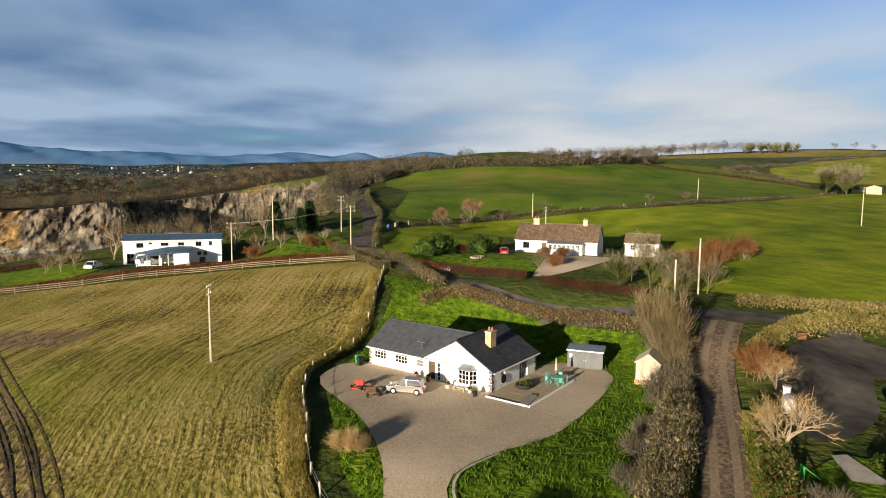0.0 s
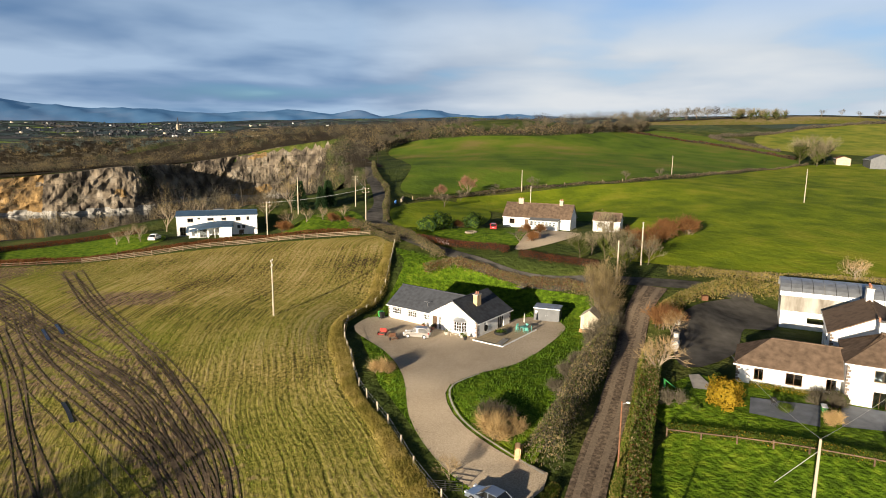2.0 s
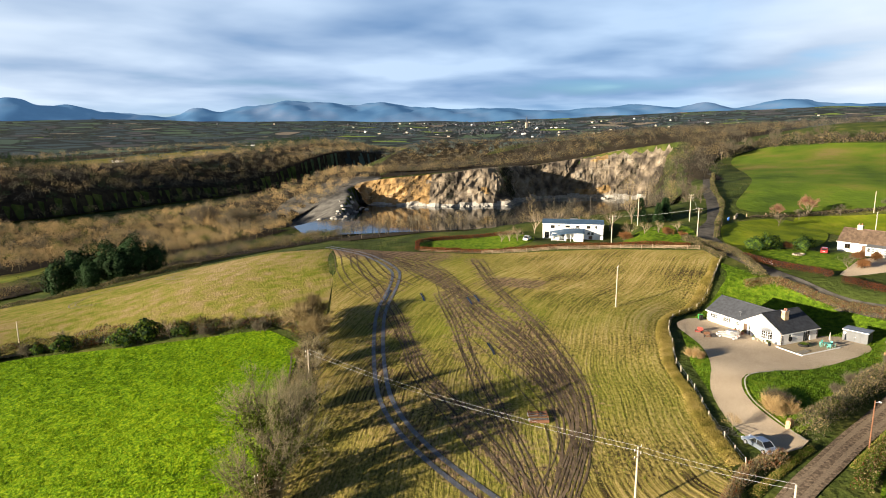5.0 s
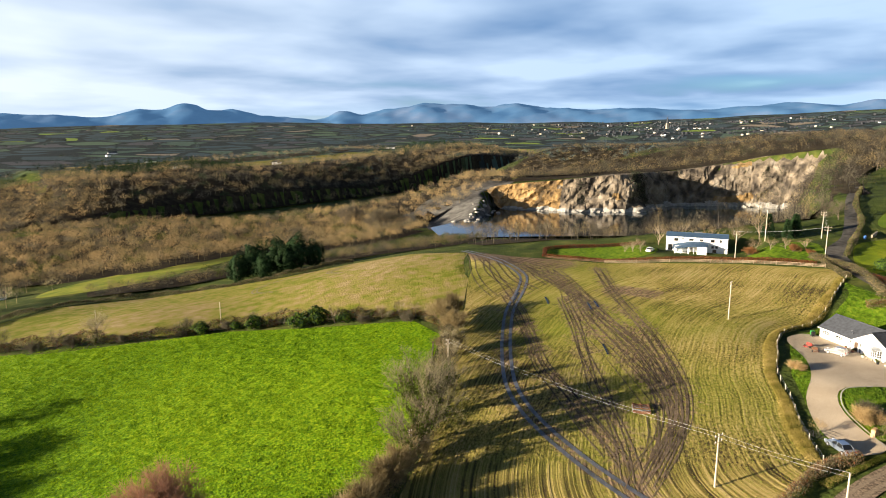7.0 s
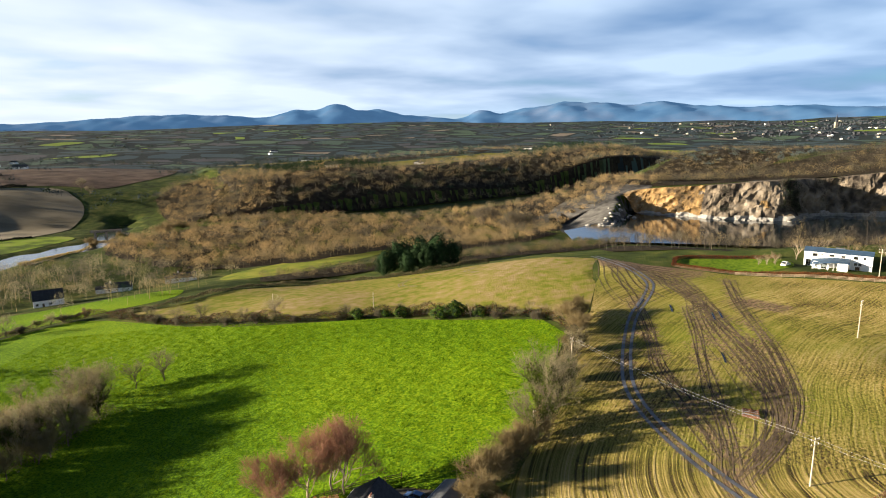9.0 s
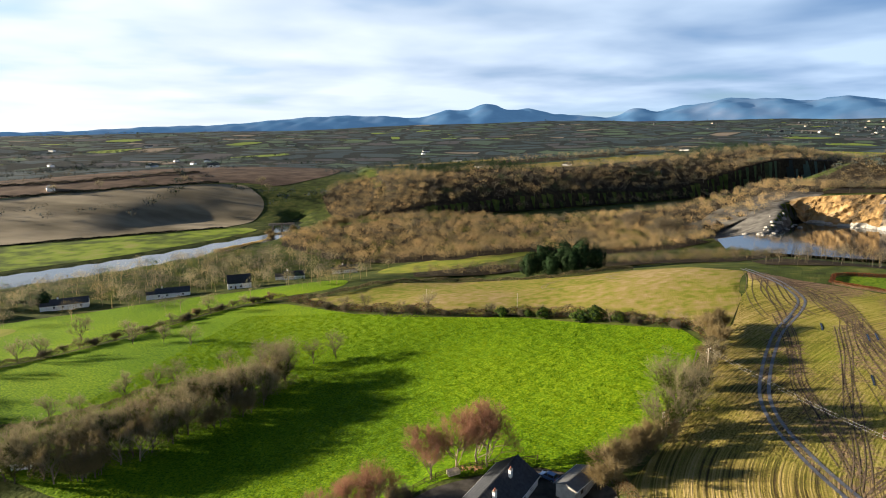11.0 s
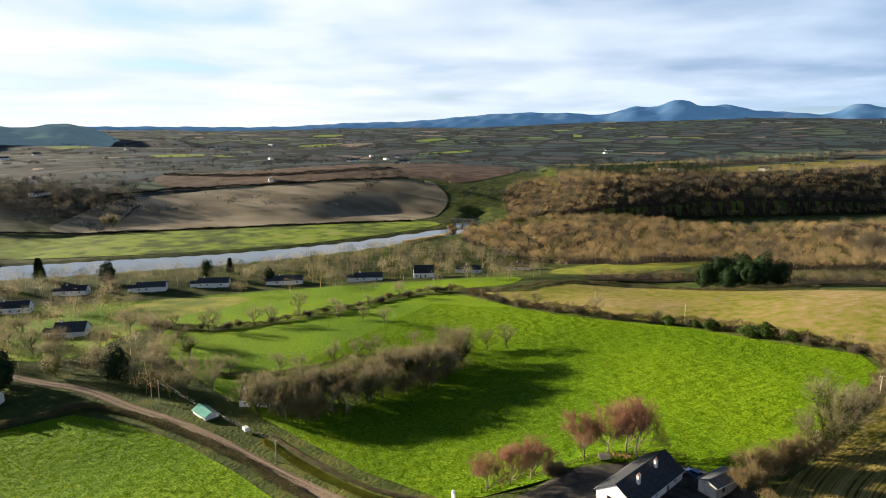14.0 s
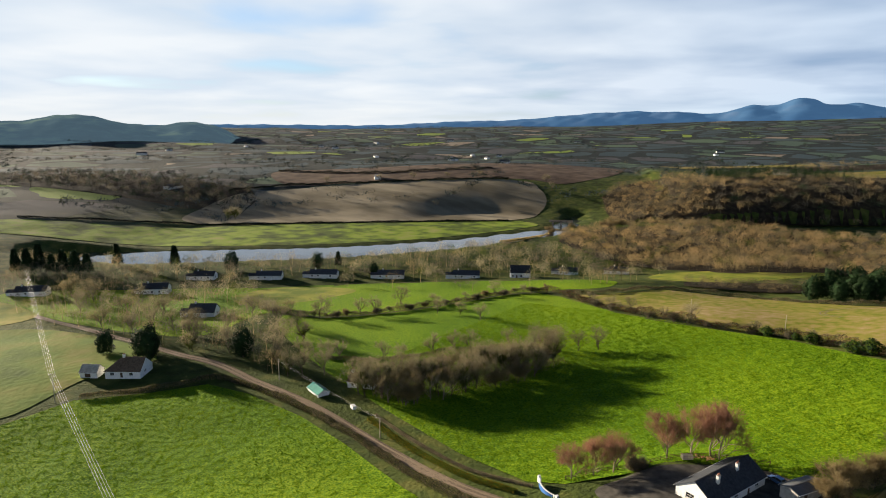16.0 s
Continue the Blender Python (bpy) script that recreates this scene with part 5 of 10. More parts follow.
def build_village():
    """Bungalows and houses along the river."""
    rows = [(-324, 236, 36, 20, 8, 2.9, 2.6), (-286, 266, 40, 19, 8, 2.9, 2.6), (-240, 295, 34, 19, 8, 2.9, 2.4), (-192, 356, 24, 14, 8, 2.9, 2.4), (-370, 136, 46, 16, 8, 3.6, 3.0), (-288, 122, 40, 14, 9, 2.9, 3.6),
            (-350, 208, 42, 18, 8, 2.9, 2.6), (-420, 82, 50, 18, 8, 2.9, 2.8),  (-160, 374, 20, 13, 8, 2.9, 2.4), (-384, 178, 40, 15, 8, 2.9, 2.6)]
    words = ["white bungalow with dark roof among riverside trees", "white bungalow with grey slate roof and hedged garden", "low white bungalow with blue-grey roof by the river", "small white house half hidden by bare trees",
             "white house with grey roof on a green lawn", "white dormer house with steep dark roof", "white riverside bungalow with slate roof", "long white bungalow with blue-grey roof",
             "grey-roofed house between hedges", "grey-roofed white house under tall trees"]
    for (x, y, a, L, W, e, r), w in zip(rows, words):
        simple_house("riverside_house", pose(x, y, hz(x, y) + 0.3, 0, 0, a), L, W, e, r, M_SLATE, w, front=tuple((1.5 + 4.4 * i, 2.7 + 4.4 * i, 1.0, 2.1, "w") for i in range(int((L - 1) / 4.4))),
                     ends=(((W / 2 - 0.7, W / 2 + 0.7, 0.9, 2.1, "w"),), ((W / 2 - 0.7, W / 2 + 0.7, 0.9, 2.1, "w"),)), chimneys=((-L * 0.3, 0, e + r * 0.6, e + r + 0.9, 0.8, 0.6),), base=1.5, bars=(2, 1), group="riverside houses")
        wing = [o for o in bpy.data.objects if o.name.startswith("riverside_house") and not o.parent][-1]
        s = 1 if int(x) % 2 else -1
        boxes("wing_wall", [(s * L * 0.5 - 2.6 + s * 2.4, s * L * 0.5 + 2.6 + s * 2.4, -W * 0.32, W * 0.38, -1.5, 2.5)], M_RENDER, wing)
        bm = bmesh.new()
        x0, x1 = s * L * 0.5 - 2.9 + s * 2.4, s * L * 0.5 + 2.9 + s * 2.4
        roof_slab(bm, [(x0, -W * 0.38, 2.4), (x1, -W * 0.38, 2.4), (x1, W * 0.03, 3.7), (x0, W * 0.03, 3.7)], 0.14)
        roof_slab(bm, [(x1, W * 0.44, 2.4), (x0, W * 0.44, 2.4), (x0, W * 0.03, 3.7), (x1, W * 0.03, 3.7)], 0.14)
        part("wing_roof", bm, M_SLATE, wing)
        boxes("porch", [(-0.4, 2.4, -W / 2 - 1.3, -W / 2 - 0.02, -1.2, 2.3)], M_RENDER, wing, bevel=0.05)
    simple_house("hipped_house", pose(-228, 55, hz(-228, 55) + 0.3, 0, 0, 38), 14, 10, 2.9, 3.9, M_TILE, "white bungalow with steep brown hipped roof and bright gable", hip=(True, False), front=((2, 3.6, 0.9, 2.1, "w"), (6, 7, 0.05, 2.1, "d"), (9.5, 11, 0.9, 2.1, "w")),
                 ends=((), ((3.4, 5.0, 0.9, 2.1, "w"),)), chimneys=((-1.5, 0, 5.6, 7.8, 1.0, 0.7),), base=1.5)
    simple_house("gable_shed", pose(-238, 45, hz(-238, 45) + 0.2, 0, 0, 35), 7, 5, 2.4, 2.2, M_CONCRETE, "small pale gabled outbuilding beside the house", front=((2, 4.4, 0.05, 2.1, "d"),), base=1.2, category="outhouse")
    g = simple_house("gabled_house", pose(-211, 320, hz(-211, 320) + 0.3, 0, 0, 35), 14, 9, 4.0, 4.4, M_SLATE, "white gabled house with steep slate roof", front=((1, 2.4, 0.9, 2.2, "w"), (4, 5, 0.05, 2.1, "d"), (7, 8.4, 0.9, 2.2, "w")),
                     ends=(((2.5, 4.5, 1, 2.4, "w"),), ((2.5, 4.5, 1, 2.4, "w"),)), base=1.5)


build_village()

# ---------------------------------------------------------------- plants
TW_TAN = ramp_material("tan_twigs", shades((0.245, 0.19, 0.095), 0.45), 0.25, 4, 0.95, big=0.02, spread=0.3, random=0.3, translucent=0.35)
TW_GOLD = ramp_material("golden_twigs", shades((0.40, 0.285, 0.135), 0.4), 0.2, 4, 0.95, big=0.02, spread=0.3, random=0.3, translucent=0.35)
TW_GREY = ramp_material("grey_brown_twigs", shades((0.135, 0.118, 0.082), 0.4), 0.25, 4, 0.95, big=0.02, spread=0.3, random=0.3, translucent=0.35)
TW_DARK = ramp_material("dark_twigs", shades((0.036, 0.031, 0.025), 0.4), 0.25, 4, 0.95, big=0.02, spread=0.3, random=0.3)
TW_RED = ramp_material("red_birch_twigs", shades((0.29, 0.155, 0.10), 0.35), 0.3, 4, 0.95, big=0.05, spread=0.25, random=0.3, translucent=0.35)
TW_RUST = ramp_material("russet_beech_leaves", shades((0.13, 0.045, 0.018), 0.35), 0.4, 4, 0.9, big=0.05, spread=0.25, random=0.3, translucent=0.35)
TW_RUSSET = ramp_material("russet_twigs", shades((0.25, 0.125, 0.05), 0.4), 0.4, 4, 0.95, big=0.05, spread=0.25, random=0.3, translucent=0.35)
# twigs of the far plain's trees, greyed and blued to include distance haze
TW_HAZED = ramp_material("hazed_far_trees", shades((0.06, 0.08, 0.078), 0.4), 0.02, 4, 0.95, big=0.004, spread=0.3)
TW_ASH = ramp_material("ash_twigs", shades((0.255, 0.222, 0.13), 0.45), 0.25, 4, 0.95, big=0.02, spread=0.3, random=0.3, translucent=0.35)
BARK = ramp_material("bark", shades((0.13, 0.105, 0.075), 0.4), 2.0, 6, 0.95, big=0.2, spread=0.3, random=0.3)
BARK_PALE = ramp_material("pale_bark", shades((0.26, 0.21, 0.15), 0.3), 2.0, 6, 0.9, big=0.2, spread=0.3, random=0.3)
LEAF_DARK = ramp_material("conifer_leaves", shades((0.022, 0.045, 0.016), 0.45), 0.4, 4, 0.8, big=0.05, spread=0.3, random=0.3)
LEAF_IVY = ramp_material("ivy_leaves", shades((0.075, 0.095, 0.018), 0.5), 0.5, 4, 0.7, big=0.05, spread=0.3, random=0.3, translucent=0.35)
LEAF_HEDGE = ramp_material("hedge_leaves", shades((0.085, 0.135, 0.016), 0.45), 0.5, 4, 0.8, big=0.05, spread=0.3, random=0.3, translucent=0.35)
LEAF_YELLOW = ramp_material("yellow_leaves", shades((0.30, 0.20, 0.018), 0.3), 0.8, 4, 0.85, big=0.1, spread=0.25, translucent=0.35)
LEAF_GRASS = ramp_material("long_grass", [(0.25, (0.14, 0.125, 0.025)), (0.5, (0.27, 0.22, 0.055)), (0.75, (0.40, 0.31, 0.11))], 0.5, 5, 0.95, big=0.08, spread=0.35, translucent=0.35)
LEAF_PASTURE = ramp_material("pasture_blades", [(0.30, (0.06, 0.125, 0.005)), (0.5, (0.135, 0.23, 0.006)), (0.72, (0.23, 0.31, 0.010))], 0.6, 6, 0.95, big=0.03, spread=0.3, translucent=0.35)
LEAF_SHOOT = ramp_material("young_shoots", shades((0.15, 0.19, 0.02), 0.4), 0.6, 5, 0.95, big=0.05, spread=0.3, translucent=0.35)
LEAF_TUFT = ramp_material("grass_tufts", shades((0.08, 0.145, 0.012), 0.5), 0.4, 5, 0.95, big=0.06, spread=0.3, translucent=0.35)


def slivers(rng, centre, way, length, width):
    """Thin triangles from centre along way: (n, 3, 3)."""
    n = len(centre)
    way = way / (np.linalg.norm(way, axis=1)[:, None] + 1e-9)
    side = np.cross(way, rng.normal(size=(n, 3)))
    side /= np.linalg.norm(side, axis=1)[:, None] + 1e-9
    a = centre - side * (width / 2)[:, None]
    b = centre + side * (width / 2)[:, None]
    c = centre + way * length[:, None]
    return np.stack([a, b, c], 1)


def flakes(rng, centre, size):
    """Small leaf-like triangles that lie every way."""
    n = len(centre)
    v = rng.normal(size=(n, 3, 3))
    v -= v.mean(1)[:, None]
    v /= np.linalg.norm(v, axis=2)[:, :, None] + 1e-9
    return centre[:, None] + v * np.asarray(size)[:, None, None]


def shells(rng, centre, out, size):
    """Ragged triangles that face outwards, roughly: the skin of a crown."""
    n = len(centre)
    o = out + rng.normal(size=(n, 3)) * 0.35
    o /= np.linalg.norm(o, axis=1)[:, None] + 1e-9
    u = np.cross(o, rng.normal(size=(n, 3)))
    u /= np.linalg.norm(u, axis=1)[:, None] + 1e-9
    w = np.cross(o, u)
    k = rng.uniform(0.5, 1.3, (n, 3)) * np.asarray(size)[:, None]
    a = centre + u * k[:, :1]
    b = centre - u * k[:, 1:2] * 0.6 + w * k[:, 1:2] * 0.7
    c = centre - u * k[:, 2:] * 0.5 - w * k[:, 2:] * 0.7
    return np.stack([a, b, c], 1)


def limb(a, b, r0, r1, sides=4):
    """Quads of a tapered limb."""
    a, b = np.array(a), np.array(b)
    d = (b - a) / (np.linalg.norm(b - a) + 1e-9)
    u = np.cross(d, (0.3, 0.9, 0.1))
    u /= np.linalg.norm(u) + 1e-9
    w = np.cross(d, u)
    ang = np.arange(sides) * 2 * np.pi / sides
    ringv = np.cos(ang)[:, None] * u + np.sin(ang)[:, None] * w
    lo, hi = a + ringv * r0, b + ringv * r1
    return [np.stack([lo[i], lo[(i + 1) % sides], hi[(i + 1) % sides], hi[i]]) for i in range(sides)]


def tree_meshes(seed, tall, spread, stems=1, twigs=1500, leafy=0.0, droop=0.0, lean=0.0, depth=4, twig_len=0.8, twig_w=0.035):
    """Branches that fork, taper and end in fine twigs: limb quads, twig triangles, and leaf flakes."""
    rng = np.random.default_rng(seed)
    quads, tips, wood = [], [], []

    def fork(p, d, ln, r, level):
        mid = p + d * ln * 0.5 + rng.normal(size=3) * ln * 0.05
        end = p + d * ln + rng.normal(size=3) * ln * 0.07
        sides = 5 if level == 0 else 4 if level < 2 else 3
        quads.extend(limb(p, mid, r, r * 0.82, sides))
        quads.extend(limb(mid, end, r * 0.82, r * 0.6, sides))
        wood.append((p, end, level))
        if level >= depth:
            tips.append((end, d))
            return
        lead = level == 0 and stems == 1
        k = rng.integers(7, 10) if lead else rng.integers(2, 4) if level else rng.integers(3, 5)
        turn = rng.uniform(0, 6.28)
        for i in range(k):
            tilt = rng.uniform(0.5, 1.05) if lead else rng.uniform(0.25, 0.65) * (1 + 0.25 * spread)
            az = turn + i * 6.28 / k + rng.uniform(-0.5, 0.5)
            ref = np.array((0, 0, 1.0)) if abs(d[2]) < 0.9 else np.array((1.0, 0, 0))
            u = np.cross(d, ref)
            u /= np.linalg.norm(u)
            w = np.cross(d, u)
            nd = d * math.cos(tilt) + (u * math.cos(az) + w * math.sin(az)) * math.sin(tilt)
            nd[2] += 0.2 - droop
            nd /= np.linalg.norm(nd)
            at = (0.30 + 0.7 * i / (k - 1)) if lead else rng.uniform(0.45, 1.0)
            start = p + (end - p) * at
            fork(start, nd, ln * (rng.uniform(0.62, 0.8) * (1.12 - 0.45 * at) if lead else rng.uniform(0.6, 0.85)), r * (0.5 if lead else 0.6), level + 1)

    for s in range(stems):
        a = rng.uniform(0, 6.28)
        off = np.array((math.cos(a), math.sin(a), 0)) * (0.35 * (stems > 1))
        d = np.array((math.cos(a) * (0.25 * (stems > 1) + lean), math.sin(a) * (0.25 * (stems > 1) + lean), 1.0))
        fork(off - (0, 0, 0.4), d / np.linalg.norm(d), tall * (rng.uniform(0.46, 0.52) if stems == 1 else rng.uniform(0.20, 0.26)), tall * 0.018 / stems ** 0.4, 0)
    tip = np.array([t[0] for t in tips])
    way = np.array([t[1] for t in tips])
    k = max(1, int(twigs * 0.5) // len(tip))
    fine = [q for q in wood if q[2] >= min(2, depth - 1)]
    pick = rng.integers(0, len(fine), int(twigs * 0.75))
    A, B = np.array([fine[i][0] for i in pick]), np.array([fine[i][1] for i in pick])
    c = np.concatenate([np.repeat(tip, k, 0), A + (B - A) * rng.uniform(0, 1, (len(pick), 1))])
    c = c + rng.normal(size=c.shape) * tall * 0.016
    w = np.concatenate([np.repeat(way, k, 0), (B - A) / (np.linalg.norm(B - A, axis=1)[:, None] + 1e-9)]) + rng.normal(size=c.shape) * 0.7
    w[:, 2] += 0.25 - droop
    tri = slivers(rng, c, w, rng.uniform(0.6, 1.7, len(c)) * twig_len, np.full(len(c), twig_w * 0.8) * rng.uniform(0.6, 1.4, len(c)))
    leaves = None
    if leafy:
        segs = [q for q in wood if q[2] <= 2]
        n = int(leafy)
        pick = rng.integers(0, len(segs), n)
        A = np.array([segs[i][0] for i in pick])
        B = np.array([segs[i][1] for i in pick])
        c2 = A + (B - A) * rng.uniform(0, 1, (n, 1)) + rng.normal(size=(n, 3)) * tall * 0.028
        leaves = flakes(rng, c2, rng.uniform(0.12, 0.26, n))
    q = np.array(quads)
    scale = tall / max(tri[:, :, 2].max(), 1e-6)
    q, tri = q * scale, tri * scale
    if leaves is not None:
        leaves = leaves * scale
    return q, tri, leaves


def make_tree(name, label, seed, tall, spread, twig_mat, bark_mat, group="", leaf_mat=None, at=(0, 0, -500), category="tree", **kw):
    q, tri, leaves = tree_meshes(seed, tall, spread, **kw)
    root = thing(name, pose(*at), label, category, group)
    for nm, arr, mat in (("trunk", q, bark_mat), ("crown", tri, twig_mat), ("ivy", leaves, leaf_mat)):
        if arr is None:
            continue
        ob = soup(nm, arr, None, [mat])
        ob.parent = root
    return root


PLACED = {}
GROWN = {"ash": 1.35, "ivy": 1.2, "tan": 1.25, "red": 1.85, "rusty": 1.5, "conifer": 1.25, "dark": 1.5, "gorse": 1.9, "shrub": 1.1, "slim": 1.0}


def plant(kind, spots, seed=0, sink=0.1):
    """Sets copies of the seedlings of a kind on the land: x, y, size."""
    rng = random.Random(str(kind) + str(seed))
    for x, y, s in spots:
        src = KINDS[kind][rng.randrange(len(KINDS[kind]))]
        s *= GROWN.get(kind, 1.0)
        m = pose(x, y, hz(x, y) - sink, rng.uniform(-3, 3), rng.uniform(-3, 3), rng.uniform(0, 360)) @ Matrix.Scale(s * rng.uniform(0.92, 1.08), 4)
        if src.name not in PLACED:
            PLACED[src.name] = True
            src.matrix_basis = m
        else:
            copy_thing(src, m @ Matrix.Diagonal((1 / src.scale[0], 1 / src.scale[1], 1 / src.scale[2], 1)))


KINDS = {
    "ash": [make_tree("bare_tree", "tall bare grey-brown deciduous tree in winter", 11 + i, 11, 0.6, TW_ASH, BARK, "bare trees", twigs=2000, twig_w=0.042) for i in range(4)],
    "dusk": [make_tree("hilltop_tree", "dark bare tree on the hilltop hedge", 141 + i, 11, 0.5, TW_GREY, BARK, "hilltop trees", twigs=1500, twig_w=0.05) for i in range(3)],
    "ivy": [make_tree("ivy_clad_tree", "bare winter tree with ivy climbing its limbs", 31 + i, 11, 0.3, TW_ASH, BARK, "hedgerow trees", LEAF_IVY, twigs=2400, leafy=2200) for i in range(3)],
    "tan": [make_tree("tan_twig_tree", "bushy bare tree with tan twigs in low sun", 51 + i, 8, 0.8, TW_TAN, BARK, "tan trees", stems=3, twigs=2600, depth=3, twig_len=1.0, twig_w=0.05) for i in range(4)],
    "red": [make_tree("red_birch", "bare birch with reddish twigs and pale trunk", 71 + i, 7.5, 0.35, TW_RED, BARK_PALE, "red birches", twigs=3600, twig_len=0.8, twig_w=0.035) for i in range(3)],
    "birch": [make_tree("birch_tree", "slender pale birch with bare fine twigs", 81 + i, 8, 0.1, TW_TAN, BARK_PALE, "birches", twigs=1300, twig_len=0.6, twig_w=0.03) for i in range(3)],
    "pale": [make_tree("pale_bare_tree", "spreading bare tree with pale sunlit limbs", 91 + i, 7, 1.0, TW_GOLD, BARK_PALE, "garden trees", twigs=1100, depth=4, twig_w=0.04) for i in range(2)],
    "shrub": [make_tree("bare_shrub", "low bare shrub with tangled brown stems", 101 + i, 3, 1.0, TW_GREY, BARK, "shrubs", stems=6, twigs=1500, depth=2, twig_len=0.45, twig_w=0.03, category="shrub") for i in range(3)],
    "tanshrub": [make_tree("tan_shrub", "loose pale straw-coloured shrub", 111 + i, 3.4, 0.6, TW_GOLD, BARK, "shrubs", stems=7, twigs=1700, depth=2, twig_len=0.6, twig_w=0.035, category="shrub") for i in range(3)],
    "slim": [make_tree("lane_tree", "tall slender bare tree with tan twigs", 131 + i, 10, -0.7, TW_TAN, BARK, "lane trees", stems=3, twigs=1900, depth=4, twig_len=0.9, twig_w=0.028, droop=-0.2) for i in range(3)],
    "poplar": [make_tree("poplar", "tall narrow bare poplar", 121 + i, 19, -0.6, TW_GREY, BARK, "poplars", twigs=2200, twig_len=1.0, twig_w=0.07) for i in range(2)],
}


def make_conifer(seed, tall, wide):
    rng = np.random.default_rng(seed)
    root = thing("conifer", pose(0, 0, -500), "dark green conifer with dense drooping boughs", "tree", "conifers")
    quads = limb((0, 0, -0.4), (0, 0, tall * 0.95), tall * 0.022, 0.03, 6)
    ob = soup("trunk", np.array(quads), None, [BARK])
    ob.parent = root
    n = 2600
    u = rng.uniform(0.05, 1, n) ** 0.8
    lay = np.floor(u * 14) / 14 + rng.uniform(0, 0.03, n)
    r = wide * (1 - lay) ** 0.8 * rng.uniform(0.25, 1.08, n)
    a = rng.uniform(0, 6.28, n)
    c = np.stack([np.cos(a) * r, np.sin(a) * r, tall * (0.08 + 0.92 * lay) - r * 0.25], 1)
    w = np.stack([np.cos(a), np.sin(a), np.full(n, -0.35)], 1) + rng.normal(size=(n, 3)) * 0.4
    tri = slivers(rng, c, w, rng.uniform(0.6, 1.3, n), rng.uniform(0.2, 0.45, n))
    ob = soup("crown", tri, None, [LEAF_DARK])
    ob.parent = root
    return root


KINDS["conifer"] = [make_conifer(5 + i, 9 + i, 2.6) for i in range(3)]


def make_bush(name, label, seed, tall, wide, mats, n=1500, size=0.2, group="", category="bush"):
    """A rounded evergreen or leafy bush: short stems under an uneven mass of leaves."""
    rng = np.random.default_rng(seed)
    root = thing(name, pose(0, 0, -500), label, category, group)
    quads = []
    for i in range(6):
        a = rng.uniform(0, 6.28)
        quads += limb((0.1 * math.cos(a), 0.1 * math.sin(a), -0.3), (wide * 0.6 * math.cos(a), wide * 0.6 * math.sin(a), tall * 0.6), 0.06, 0.02, 3)
    ob = soup("stems", np.array(quads), None, [BARK])
    ob.parent = root
    d = rng.normal(size=(n, 3))
    d /= np.linalg.norm(d, axis=1)[:, None]
    lump = 1 + 0.34 * np.sin(d[:, 0] * 5 + seed) * np.sin(d[:, 1] * 4 + 1) + 0.12 * np.sin(d[:, 2] * 9)
    r = rng.uniform(0.55, 1.0, n) ** 0.5 * lump
    c = np.stack([d[:, 0] * r * wide, d[:, 1] * r * wide, tall * 0.52 + d[:, 2] * r * tall * 0.5], 1)
    c[:, 2] = np.maximum(c[:, 2], 0.05)
    ob = soup("leaves", shells(rng, c, d, rng.uniform(0.6, 1.4, n) * size), None, mats, slot=rng.integers(0, len(mats), n))
    ob.parent = root
    return root


KINDS["gorse"] = [make_bush("evergreen_bush", "dense dark green evergreen bush", 7 + i, 2.6, 1.7, [LEAF_DARK, LEAF_HEDGE], 1300, 0.2, "evergreen bushes") for i in range(3)]
KINDS["yellow"] = [make_bush("yellow_shrub", "large golden-yellow leafy shrub", 17, 3.2, 1.9, [LEAF_YELLOW], 2600, 0.17)]
KINDS["green"] = [make_bush("green_bush", "light green garden bush", 27 + i, 1.5, 1.1, [LEAF_HEDGE, LEAF_IVY], 900, 0.13, "garden bushes") for i in range(2)]
KINDS["dark"] = [make_bush("dark_evergreen", "broad dark evergreen tree", 37 + i, 11, 4.0, [LEAF_DARK], 5200, 0.34, "evergreens", "tree") for i in range(2)]
KINDS["rusty"] = [make_tree("russet_bush", "russet brown leafless bush", 47 + i, 4.2, 1.0, TW_RUSSET, BARK, "russet bushes", stems=7, twigs=3400, depth=3, twig_len=0.55, twig_w=0.032, category="bush") for i in range(2)]


